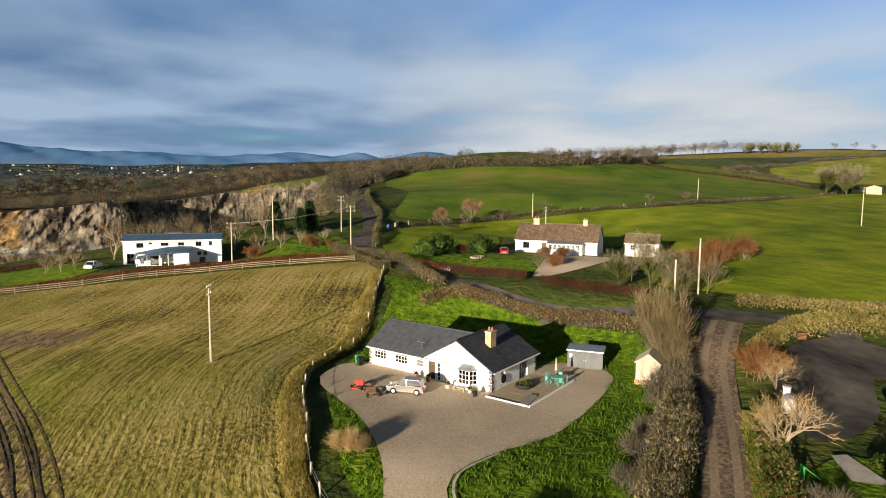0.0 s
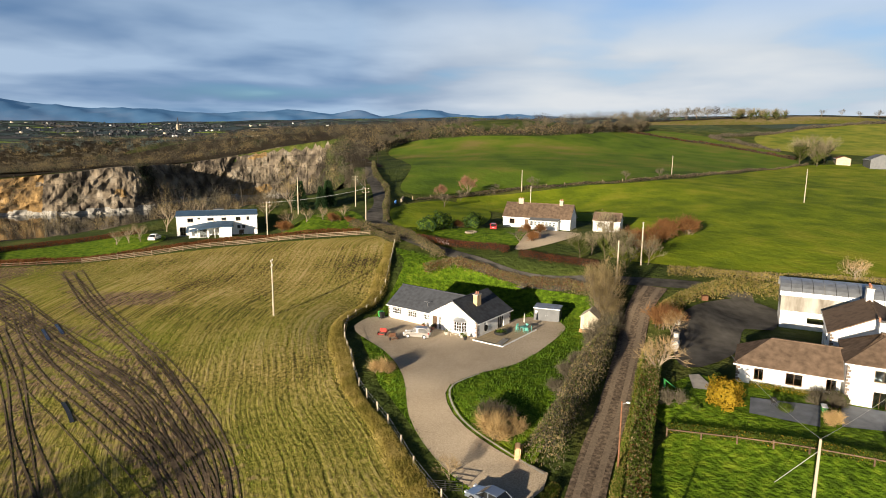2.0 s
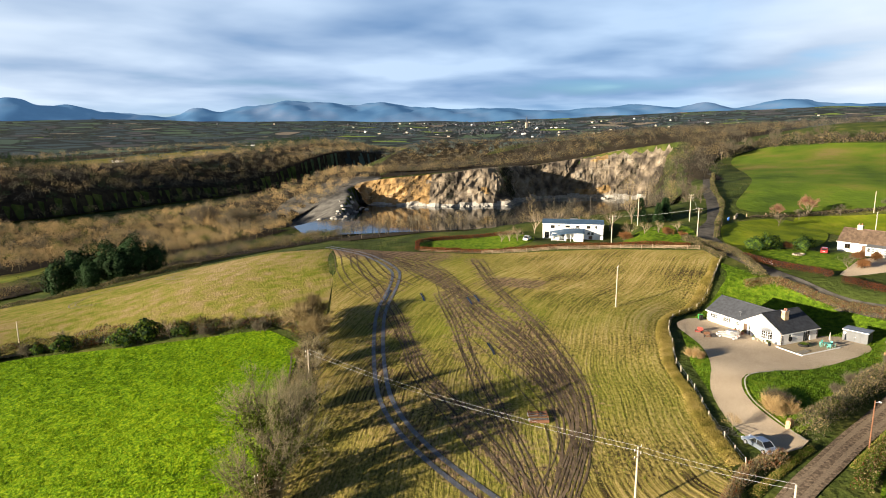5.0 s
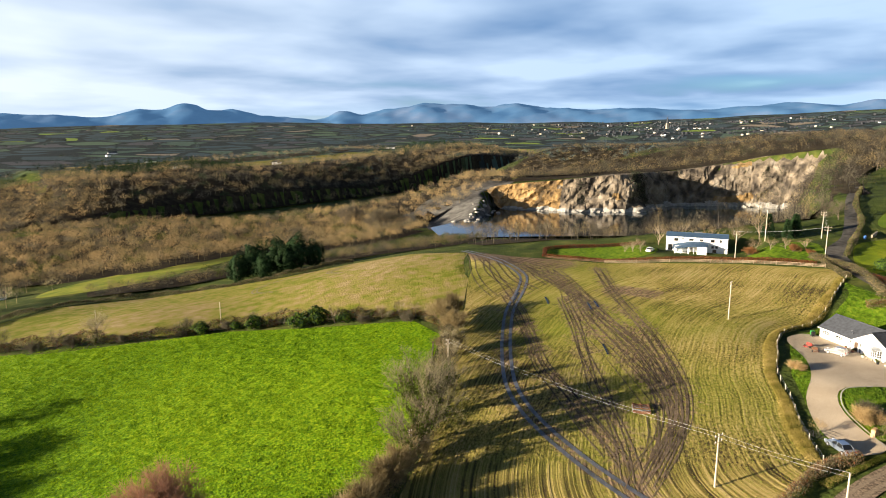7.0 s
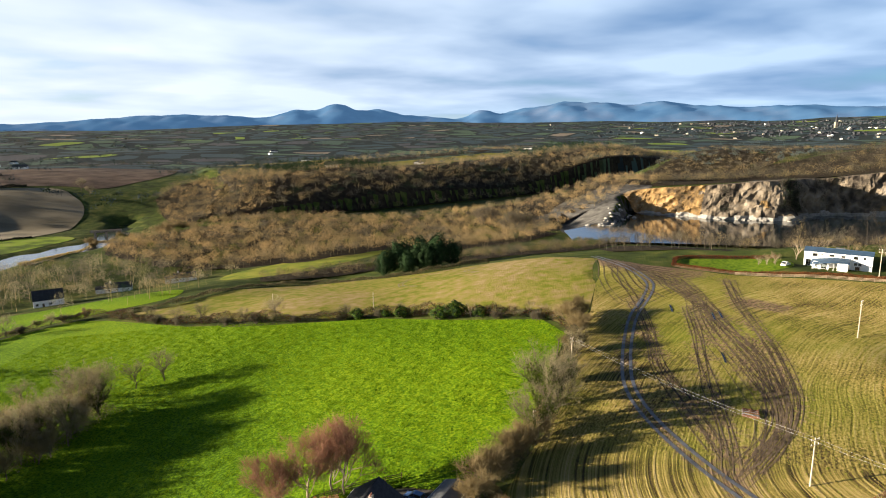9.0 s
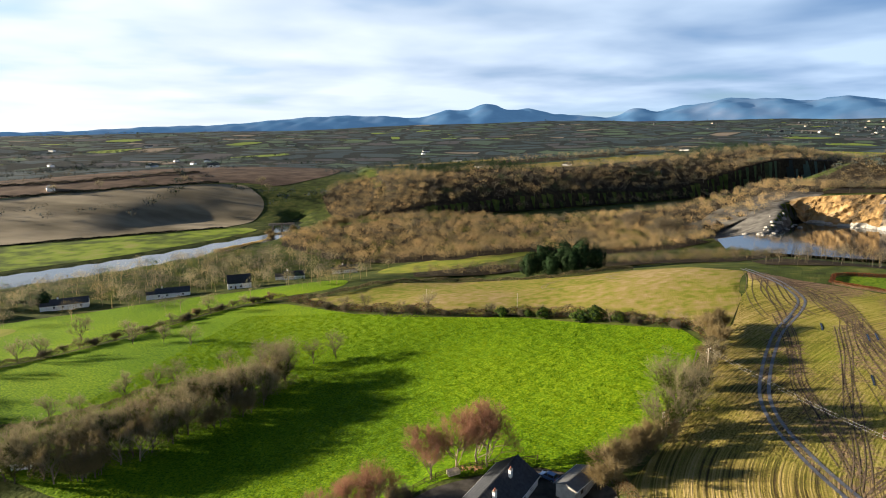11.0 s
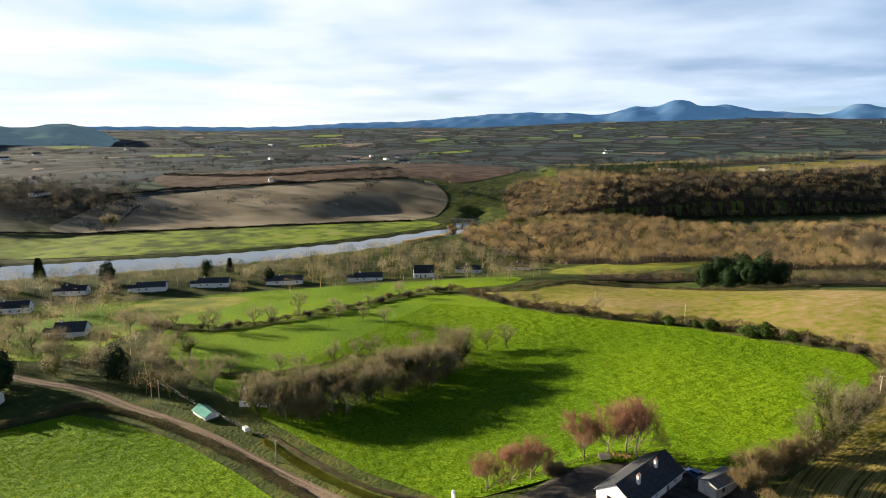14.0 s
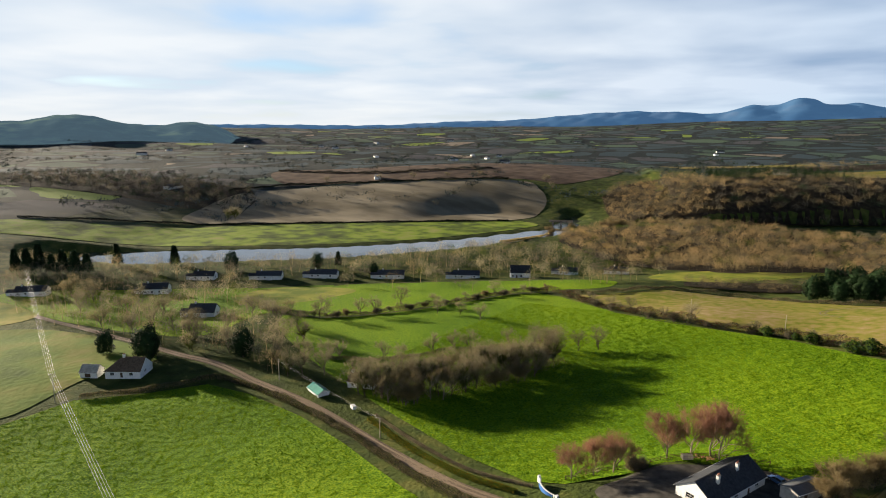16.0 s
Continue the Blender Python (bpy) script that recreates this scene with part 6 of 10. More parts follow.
def hedge(name, line, wide, tall, mats, share, label, density=60, size=0.28, ragged=0.35, twig=0.5, seed=1, category="hedge", wall=False):
    """A hedge as one growth: leaves and twigs massed along a line, uneven at the top and sides."""
    rng = np.random.default_rng(seed)
    p = spline(line, 1.0)
    density, size = density * 2.2, size * 0.62
    n = int(len(p) * density)
    i = rng.integers(0, len(p) - 1, n)
    t = p[np.minimum(i + 1, len(p) - 1)] - p[i]
    base = p[i] + t * rng.uniform(0, 1, (n, 1))
    nr = np.stack([-t[:, 1], t[:, 0]], 1)
    nr /= np.linalg.norm(nr, axis=1)[:, None] + 1e-9
    along = i + rng.uniform(0, 1, n)
    top = tall * (1 + ragged * (np.sin(along * 0.31 + seed) * 0.5 + np.sin(along * 0.083 + 2 * seed) * 0.6 + np.sin(along * 1.13) * 0.25))
    u = rng.uniform(-1, 1, n)
    v = rng.uniform(0, 1, n) ** (0.55)
    half = wide / 2 * (1 + ragged * 0.6 * np.sin(along * 0.21 + 3)) * (1.0 if wall else np.sqrt(np.maximum(0.05, 1 - (v * 0.93) ** 3)))
    q = base[:, :2] + nr * (u * half)[:, None]
    z = height(q[:, 0], q[:, 1]) + v * np.maximum(top, 0.2)
    c = np.column_stack([q, z])
    m = rng.uniform(0, 1, n) < twig
    w = rng.normal(size=(n, 3)) * (0.5, 0.5, 0.5) + (0, 0, 0.8)
    a = slivers(rng, c[m], w[m], rng.uniform(1.2, 3.2, m.sum()) * size, rng.uniform(0.2, 0.5, m.sum()) * size)
    b = flakes(rng, c[~m], rng.uniform(0.6, 1.3, (~m).sum()) * size)
    tri = np.concatenate([a, b])
    slot = rng.choice(len(mats), size=n, p=share)
    return soup(name, tri, None, mats, slot=slot, label=label, category=category, kind="stuff")


def scatter(poly, spacing, seed, jitter=0.45):
    rng = np.random.default_rng(seed)
    o = np.asarray(poly, float)
    gx, gy = np.meshgrid(np.arange(o[:, 0].min(), o[:, 0].max(), spacing), np.arange(o[:, 1].min(), o[:, 1].max(), spacing))
    x = gx.ravel() + rng.uniform(-jitter, jitter, gx.size) * spacing
    y = gy.ravel() + rng.uniform(-jitter, jitter, gx.size) * spacing
    m = inside(x, y, o)
    return x[m], y[m]


def wood(name, x, y, tall, wide, mats, share, label, n=110, size=1.0, seed=3, trunk=True, narrow=0.0, category="woods", spiky=False, dense=0.35):
    """A wood of many trees as one growth: each a trunk and an uneven dome of twig slivers."""
    rng = np.random.default_rng(seed)
    k = len(x)
    H = tall * rng.uniform(0.65, 1.25, k)
    R = wide * rng.uniform(0.7, 1.3, k) * (1 - narrow)
    z = height(x, y)
    tone = rng.choice(len(mats), size=k, p=share)
    i = np.repeat(np.arange(k), n)
    N = len(i)
    d = rng.normal(size=(N, 3))
    d[:, 2] = np.abs(d[:, 2]) * 1.1 - 0.35
    d /= np.linalg.norm(d, axis=1)[:, None]
    ph = rng.uniform(0, 6.28, k)[i]
    lump = 1 + 0.2 * np.sin(np.arctan2(d[:, 1], d[:, 0]) * 3 + ph) + 0.12 * np.sin(d[:, 2] * 7 + ph)
    r = rng.uniform(0.35, 1, N) ** 0.5 * lump
    if spiky:
        hgt = rng.uniform(0.12, 1, N)
        a = rng.uniform(0, 6.28, N)
        rr = R[i] * (1 - hgt) ** 0.8 * rng.uniform(0.4, 1.05, N)
        c = np.stack([x[i] + np.cos(a) * rr, y[i] + np.sin(a) * rr, z[i] + H[i] * hgt], 1)
        w = np.stack([np.cos(a), np.sin(a), np.full(N, -0.4)], 1) + rng.normal(size=(N, 3)) * 0.3
    else:
        c = np.stack([x[i] + d[:, 0] * r * R[i], y[i] + d[:, 1] * r * R[i], z[i] + H[i] * (0.55 + 0.42 * d[:, 2] * r)], 1)
        w = d * 0.8 + rng.normal(size=(N, 3)) * 0.5 + (0, 0, 0.5)
    tri = slivers(rng, c, w, rng.uniform(0.8, 2.2, N) * size, rng.uniform(0.06, 0.18, N) * size * (1 if not spiky else 1.8))
    if not spiky:
        m = rng.uniform(0, 1, N) < dense
        tri[m] = shells(rng, c[m], d[m], rng.uniform(0.18, 0.5, m.sum()) * size)
    slot = tone[i]
    if trunk and not spiky:
        # main limbs that fan out of each trunk
        li = np.repeat(np.arange(k), 5)
        la = rng.uniform(0, 6.28, len(li))
        lb = np.stack([x[li], y[li], z[li] + H[li] * rng.uniform(0.2, 0.45, len(li))], 1)
        lw = np.stack([np.cos(la) * R[li] * 0.7, np.sin(la) * R[li] * 0.7, H[li] * 0.55], 1)
        tri = np.concatenate([tri, slivers(rng, lb, lw, H[li] * rng.uniform(0.4, 0.6, len(li)), 0.011 * H[li])])
        slot = np.concatenate([slot, tone[li]])
    if trunk:
        b = np.stack([x, y, z - 0.3], 1)
        tr = slivers(rng, b, np.column_stack([rng.normal(size=(k, 2)) * 0.05, np.ones(k)]), H * 0.85, np.full(k, 0.26) * (H / 10))
        tri = np.concatenate([tri, tr])
        slot = np.concatenate([slot, np.zeros(k, int)])
    return soup(name, tri, None, mats, slot=slot, label=label, category=category, kind="stuff")


# very dark brown ground sheet that lies under each wood
M_DARKFLOOR = ramp_material("dark_brown_floor", [(0.3, (0.02, 0.016, 0.011)), (0.5, (0.036, 0.028, 0.018)), (0.75, (0.06, 0.05, 0.025))], 0.2, 7, 0.95, 0.2, 1.0, 0.02, 0.3)


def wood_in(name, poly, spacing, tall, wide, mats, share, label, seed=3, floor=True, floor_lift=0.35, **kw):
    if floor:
        drape(name + "_floor", poly, M_DARKFLOOR, floor_lift, 10 if floor_lift < 1 else 6, kind="structure", label="dark brown ground under the trees", category="ground")
    x, y = scatter(poly, spacing, seed)
    if not floor:
        far = np.array([min(min((a - b) ** 2 + (c - d) ** 2 for b, d in HOMES) - 260, min((a - b - 14) ** 2 + (c - d + 14) ** 2 for b, d in HOMES) - 380) > 0 for a, c in zip(x, y)])
        open_land = inside(x, y, np.array([(-300, 150), (-252, 150), (-227, 156), (-207, 174), (-190, 207), (-178, 246), (-160, 268), (-150, 310), (-200, 290), (-255, 250), (-296, 222), (-325, 186)], float))
        keep = far & ~inside(x, y, np.array(PASTURE, float)) & (~open_land | (np.random.default_rng(5).uniform(0, 1, len(x)) < 0.1))
        x, y = x[keep], y[keep]
    return wood(name, x, y, tall, wide, mats, share, label, seed=seed, **kw)


# ---------------------------------------------------------------- woods
HOMES = [(o.location.x, o.location.y) for o in bpy.data.objects if o.name.startswith(("riverside_house", "gabled_house", "stone_cottage", "roadside_garage"))]
HOMES += [(-232, 185), (-232, 225), (-298, 175), (-290, 200), (-225, 205), (-245, 200)]
wood_in("riverside_wood", [(-262, 470), (-200, 425), (-140, 408), (-90, 405), (-45, 450), (5, 430), (60, 455), (92, 490), (100, 560), (40, 610), (-60, 640), (-160, 620), (-250, 570), (-285, 520)], 7.4, 9.0, 4.6,
        [TW_TAN, TW_GOLD, TW_GREY, LEAF_IVY], [0.42, 0.3, 0.2, 0.08], "golden-brown bare riverside woodland in low sun", 3, n=300, size=0.85, dense=0.68)
def along_scarp(a0, a1, d0, d1, n=8):
    """A strip of the scarp as an outline: from a0 to a1 metres along its foot, d0 to d1 metres behind it."""
    p = spline(SCARP, 5.0)
    run = np.concatenate([[0], np.cumsum(np.linalg.norm(np.diff(p, axis=0), axis=1))])
    t = np.gradient(p, axis=0)
    t /= np.linalg.norm(t, axis=1)[:, None]
    nr = np.stack([-t[:, 1], t[:, 0]], 1)
    k = [int(np.argmin(abs(run - a))) for a in np.linspace(a0, a1, n)]
    return [tuple(p[i] + nr[i] * d0) for i in k] + [tuple(p[i] + nr[i] * d1) for i in k[::-1]]


wood_in("ridge_wood", along_scarp(25, 1350, -12, 120), 10.5, 11, 5.4,
        [TW_GREY, TW_TAN, TW_GOLD, LEAF_DARK], [0.46, 0.3, 0.16, 0.08], "bare grey-brown wood covering a long valley scarp", 5, n=120, size=1.15, dense=0.68, floor_lift=1.6)
wood_in("nose_wood", [(-262, 596), (-292, 640), (-326, 700), (-330, 760), (-270, 800), (-190, 780), (-190, 650), (-225, 606)], 8.5, 9.5, 4.8,
        [TW_TAN, TW_GREY, TW_GOLD], [0.45, 0.3, 0.25], "tan bare wood on the nose of the scarp above the river", 26, n=170, size=1.0, dense=0.68, floor_lift=1.2)
wood_in("quarry_rim_wood", [(20, 625), (60, 580), (96, 560), (150, 590), (186, 632), (215, 640), (262, 722), (236, 762), (120, 690), (20, 668), (-60, 650)], 8.0, 8.5, 4.4,
        [TW_TAN, TW_GOLD, TW_GREY, TW_DARK], [0.3, 0.25, 0.25, 0.2], "golden-brown wood behind the quarry", 6, n=150, size=1.1, dense=0.7)
wood_in("conifer_plantation", along_scarp(150, 330, 105, 190), 9, 14, 3.2, [LEAF_DARK], [1.0], "dark green conifer plantation on the ridge", 7, n=90, size=1.6, spiky=True)
wood_in("conifer_plantation", along_scarp(560, 1150, 100, 145), 10, 14, 3.2, [LEAF_DARK], [1.0], "row of dark conifers along the brow of the ridge", 27, n=80, size=1.6, spiky=True)
wood_in("plateau_wood", along_scarp(330, 1300, 250, 330, 12), 15, 9, 5.0, [TW_GREY, TW_TAN, LEAF_DARK], [0.45, 0.4, 0.15], "belt of bare trees on the plateau", 28, n=60, size=1.5, dense=0.6)
wood_in("quarry_wood", [(205, 640), (262, 585), (300, 568), (352, 602), (400, 592), (452, 562), (486, 510), (470, 480), (400, 430), (340, 402), (262, 300), (228, 246), (245, 243), (300, 305), (420, 380), (560, 430), (700, 520), (820, 720), (600, 800), (350, 780), (260, 720)], 8.8, 10, 4.6,
        [TW_DARK, TW_GREY, TW_TAN, LEAF_DARK], [0.42, 0.34, 0.2, 0.04], "dark bare woodland above the quarry", 9, n=130, size=0.95, dense=0.5)
wood_in("hill_wood", [(225, 700), (300, 640), (330, 700), (430, 800), (560, 860), (500, 960), (330, 900), (240, 800)], 10, 7, 4.6,
        [TW_GREY, TW_TAN, TW_DARK], [0.4, 0.25, 0.35], "grey-brown bare wood on the slope behind the quarry", 8, n=70, size=1.5, dense=0.6)
wood_in("lakeside_wood", [(74, 268), (100, 255), (130, 245), (142, 240), (160, 282), (150, 292), (118, 300), (92, 312), (76, 300)], 6.0, 8.0, 1.9,
        [TW_GREY, TW_TAN, TW_DARK], [0.45, 0.3, 0.25], "slender bare trees between the lake and the house", 11, n=130, size=0.62, narrow=0.15, dense=0.1)
wood_in("garden_birches", [(136, 240), (150, 231), (165, 219), (184, 214), (212, 236), (198, 262), (172, 252), (152, 260), (140, 256)], 5.0, 12.5, 2.6,
        [TW_DARK, TW_GREY, TW_TAN], [0.5, 0.38, 0.12], "tall dark slender birches behind the white house", 14, n=210, size=0.75, dense=0.12)
wood_in("slope_wood", [(142, 240), (160, 231), (180, 226), (228, 246), (262, 300), (340, 402), (400, 450), (450, 480), (400, 470), (322, 404), (256, 340), (190, 306), (160, 284)], 6.2, 9.0, 3.0,
        [TW_DARK, TW_GREY, TW_TAN], [0.62, 0.32, 0.06], "dark bare trees on the slope above the lake", 12, n=130, size=0.85, dense=0.25)
wood_in("valley_thicket", [(70, 300), (40, 330), (10, 330), (-20, 350), (-60, 345), (-100, 330), (-105, 345), (-60, 372), (0, 372), (50, 400), (95, 420), (100, 350)], 5.2, 5.0, 3.0,
        [TW_GREY, TW_TAN, LEAF_IVY, LEAF_DARK], [0.4, 0.3, 0.17, 0.13], "scrubby brown thicket on the valley side", 13, n=190, size=0.65, dense=0.55)
wood_in("hilltop_trees", [(560, 440), (600, 400), (640, 330), (700, 250), (760, 180), (800, 190), (760, 300), (700, 400), (640, 470), (590, 480)], 11, 11, 4.5,
        [TW_DARK, TW_GREY], [0.5, 0.5], "dark bare trees along the hilltop", 15, n=110, size=1.3)
wood_in("far_bank_wood", [(-1050, 180), (-720, 330), (-640, 372), (-700, 440), (-760, 470), (-900, 450), (-1100, 350)], 11, 12, 5.0, [TW_DARK, TW_GREY, LEAF_DARK], [0.3, 0.3, 0.4], "dark trees on the far river bank", 17, n=150, size=1.2, dense=0.6)
wood_in("village_trees", [(-430, 60), (-360, 60), (-250, 80), (-190, 90), (-168, 84), (-210, 118), (-218, 165), (-212, 215), (-190, 250), (-160, 280), (-130, 330), (-130, 380), (-160, 400), (-250, 440), (-300, 400), (-330, 320), (-380, 240), (-460, 170), (-520, 110)], 8.6, 10.5, 4.6,
        [TW_TAN, TW_ASH, TW_GREY, LEAF_IVY, LEAF_DARK], [0.16, 0.3, 0.36, 0.1, 0.08], "mixed bare garden and riverside trees around houses", 19, floor=False, n=240, size=0.8, dense=0.5)


def far_trees():
    rng = np.random.default_rng(23)
    X, Y = [], []
    for _ in range(620):
        r = 750 + 3300 * rng.uniform(0, 1) ** 1.3
        a = rng.uniform(-1.75, 1.25)
        x, y = r * math.sin(a), r * math.cos(a)
        th = rng.choice([0.3, 1.9, -a, -a]) + rng.normal() * 0.25
        ln = rng.uniform(60, 260)
        k = int(ln / rng.uniform(7, 16))
        u = rng.uniform(-0.5, 0.5, k) * ln
        X.append(x + np.cos(th) * u + rng.normal(size=k) * 3)
        Y.append(y + np.sin(th) * u + rng.normal(size=k) * 3)
    X, Y = np.concatenate(X), np.concatenate(Y)
    m = ~((np.hypot(X - 100, Y - 250) < 620))
    wood("far_hedgerow_trees", X[m], Y[m], 9, 5.5, [TW_HAZED, TW_GREY, LEAF_DARK], [0.7, 0.1, 0.2], "hedgerow trees across the far plain", n=22, size=3.0, seed=29, dense=0.7)


far_trees()

# ---------------------------------------------------------------- plots and gardens
def green(name, outline, mat, label, lift=0.14, step=3.0, category="field", closed=True):
    return drape(name, ring(outline, step) if closed else outline, mat, lift, step, kind="structure", label=label, category=category)


M_HILLGRASS2 = ramp_material("upper_hill_grass", [(0.28, (0.055, 0.095, 0.012)), (0.46, (0.095, 0.15, 0.014)), (0.6, (0.135, 0.16, 0.022)), (0.76, (0.19, 0.16, 0.05))], 0.05, 8, 0.95, 0.3, 0.4, 0.006, 0.45)
M_BROWNFIELD = ramp_material("brown_stubble", [(0.3, (0.14, 0.12, 0.08)), (0.5, (0.24, 0.205, 0.14)), (0.72, (0.36, 0.31, 0.22))], 0.03, 7, 0.95, 0.1, 0.3, 0.006, 0.4, stretch=(0.35, 1, 1))
M_PLOUGH = ramp_material("ploughed_earth", [(0.3, (0.07, 0.05, 0.038)), (0.5, (0.12, 0.085, 0.062)), (0.72, (0.17, 0.125, 0.09))], 0.05, 7, 0.95, 0.1, 0.3, 0.006, 0.3)
M_MEADOW = ramp_material("yellow_meadow", [(0.28, (0.11, 0.15, 0.02)), (0.5, (0.20, 0.215, 0.03)), (0.75, (0.30, 0.26, 0.06))], 0.09, 7, 0.95, 0.2, 0.6, 0.012, 0.35)
M_MARSH = ramp_material("marsh_grass", [(0.28, (0.04, 0.055, 0.015)), (0.45, (0.09, 0.13, 0.02)), (0.6, (0.20, 0.28, 0.025)), (0.8, (0.27, 0.27, 0.08))], 0.05, 8, 0.95, 0.2, 0.4, 0.012, 0.4)
green("hill_field", [(158, 108), (160, 92), (164, 70), (200, 40), (320, -10), (470, 40), (445, 97), (356, 116), (293, 126), (260, 138), (245, 153), (229, 168), (206, 178), (196, 160), (196, 120), (176, 112)], M_HILLGRASS, "sloping green field of short winter grass", 0.14, 5)
green("upper_hill_field", [(197, 193), (229, 176), (245, 161), (260, 145), (293, 133), (356, 123), (445, 103), (514, 123), (565, 170), (575, 228), (430, 244), (385, 300), (371, 326), (330, 312), (250, 232)], M_HILLGRASS2, "broad green field climbing to the skyline", 0.2, 6)
green("crest_field", [(520, 115), (600, 150), (680, 110), (740, 60), (700, 0), (560, 20)], M_MEADOW, "pale yellow-green field on the crest", 0.25, 8)
green("crest_strip", [(650, 245), (690, 150), (745, 70), (800, 90), (770, 200), (700, 275)], M_HAY, "pale stubble strip along the skyline", 0.3, 8)
green("crest_strip", [(800, 240), (830, 130), (840, 40), (920, 40), (915, 200), (860, 290)], M_HAY, "pale stubble field beyond the crest", 0.4, 9)
green("marsh_meadow", [(-630, 120), (-520, 222), (-448, 290), (-408, 338), (-374, 392), (-352, 445), (-334, 505), (-332, 550), (-375, 550), (-450, 470), (-548, 366), (-620, 250), (-690, 150), (-660, 60)], M_MARSH, "green rushy meadow on the river bank", 0.3, 7)
green("far_stubble_field", [(-375, 556), (-452, 478), (-548, 376), (-630, 300), (-690, 350), (-745, 440), (-720, 500), (-660, 580), (-480, 712), (-410, 690), (-372, 630)], M_BROWNFIELD, "brown striped stubble field across the river", 0.4, 9)
green("far_ploughed_field", [(-482, 722), (-664, 590), (-745, 522), (-870, 600), (-750, 725), (-630, 849), (-450, 990), (-380, 860), (-400, 740)], M_PLOUGH, "dark ploughed field beyond the river", 0.4, 12)
green("river_meadow", [(-128, 350), (-95, 352), (-64, 385), (-40, 440), (-50, 466), (-92, 425), (-132, 384)], M_MEADOW, "small sunlit yellow-green meadow in the valley", 0.2, 5)
green("village_meadow", [(-430, 66), (-260, 90), (-262, 138), (-252, 150), (-227, 156), (-207, 174), (-190, 207), (-178, 246), (-162, 268), (-135, 300), (-150, 330), (-200, 300), (-260, 258), (-300, 226), (-330, 190), (-372, 150)], M_PASTURE, "bright green meadow between the houses and the pasture", 0.13, 5)
green("village_lawn", [(-292, 150), (-270, 172), (-268, 215), (-300, 215), (-325, 190), (-320, 160)], M_MEADOW, "sunlit lawn among riverside houses", 0.2, 4)
green("rough_paddock", [(-330, 60), (-240, 72), (-236, 40), (-225, 5), (-300, 0), (-360, 20)], M_HILLGRASS2, "rough tussocky paddock", 0.2, 5)
green("yellow_paddock", [(-420, 60), (-365, 66), (-372, 30), (-440, 20)], M_MEADOW, "yellowed paddock by the lane", 0.2, 5)
for nm, out in (("ridge_field", along_scarp(340, 620, 130, 215)), ("far_tan_field", along_scarp(200, 420, 330, 430)), ("far_green_field", [(330, 1500), (520, 1420), (650, 1560), (450, 1700)])):
    green(nm, out, M_HAY if nm != "far_green_field" else M_HILLGRASS, "pale field on the far ridge" if nm != "far_green_field" else "green field on the far rise", 1.4, 16)
LAWN = [(140, 150), (128, 139.5), (117, 134), (107.5, 130.5), (102, 125.5), (97, 119.5), (91, 112.5), (86.5, 104.5), (82.5, 98), (79, 92), (80, 87.5), (86, 88.6), (98, 91), (116, 94.8), (130, 98.5), (138, 103), (139.5, 118), (139, 134)]
green("lawn_main", LAWN, M_LAWN, "lush green lawn round the bungalow", 0.16, 2.2, "lawn", False)
DRIVE = [(104, 128.5), (99.5, 118.5), (94, 111), (87, 104.5), (82.5, 98), (80, 92), (80.5, 86.5), (85.5, 86.8), (86, 91), (88.5, 98), (91.5, 102.5), (95, 104.6), (100, 103.8), (106, 101.6), (115, 101.5), (126, 103.2), (129, 108), (125, 112), (114, 110.5), (113.2, 120), (113.2, 131), (108, 131.5)]
green("driveway", DRIVE, M_GRAVEL, "pale compacted gravel drive and forecourt", 0.22, 2.0, "driveway")
KERB = [(85, 87), (86.3, 91), (88.9, 98), (91.9, 102.2), (95.2, 104.2), (100, 103.4)]
ribbon("kerb", KERB, 0.22, M_CONCRETE, 0.34, 1.0, 3, kind="structure", label="narrow pale concrete kerb", category="kerb")
green("lawn_white_house", [(87, 220), (94, 232), (121, 218), (118, 205), (103, 206)], M_LAWN, "neat lawn of the two-storey house", 0.16, 3, "lawn")
green("lawn_orchard", [(139, 184), (147, 192), (163, 186), (153, 170), (147, 168)], M_LAWN, "green garden with young trees", 0.16, 3, "lawn")
green("lawn_hill_bungalow", [(151, 150), (158, 153), (166, 147), (172, 140), (169, 131), (160, 127), (153, 131), (152, 141)], M_LAWN, "curved green front lawn", 0.16, 2.5, "lawn")
green("forecourt", [(160, 129.5), (168, 132), (174, 131), (175, 122), (166, 121), (152, 125), (152, 127)], M_GRAVEL, "pale gravel forecourt", 0.2, 2.5, "driveway")
green("lawn_rough", [(152, 152), (156, 163), (176, 180), (200, 178), (196, 160), (172, 148), (160, 154)], M_HILLGRASS, "green paddock beside the lane", 0.15, 3, "lawn")
green("yard", [(115, 82), (127, 87), (140, 86), (150, 82), (150, 76), (137, 75), (135, 78.5), (124, 78)], M_TARMAC, "dark tarmac farmyard", 0.18, 2.5, "yard")
green("garden_lawn", [(99, 79.5), (106, 82.5), (113.5, 80), (114, 76), (115.5, 64), (117, 56), (102.5, 56), (101, 65)], M_LAWN, "garden lawn beside the farmhouse", 0.15, 2.2, "lawn")
green("paddock", [(98, 79), (100, 67), (102, 55), (96, 40), (80, 38), (66, 52), (72, 68), (84, 76.5)], M_LAWN, "small green paddock below the garden", 0.14, 3)
green("patio_paving", [(105, 73), (109.5, 73.6), (111.6, 67), (105.6, 66.6)], M_PAVING, "smooth blue-grey paved patio", 0.24, 1.5, "patio", False)
green("terrace_paving", [(107, 64.8), (113.4, 65.2), (114.6, 57.5), (110, 57)], M_PAVING, "blue-grey terrace before the farmhouse", 0.24, 1.5, "patio", False)
green("garden_path", [(108.5, 79.5), (112.5, 81), (113.4, 80), (109.2, 77)], M_CONCRETE, "pale garden path", 0.26, 1.5, "path", False)
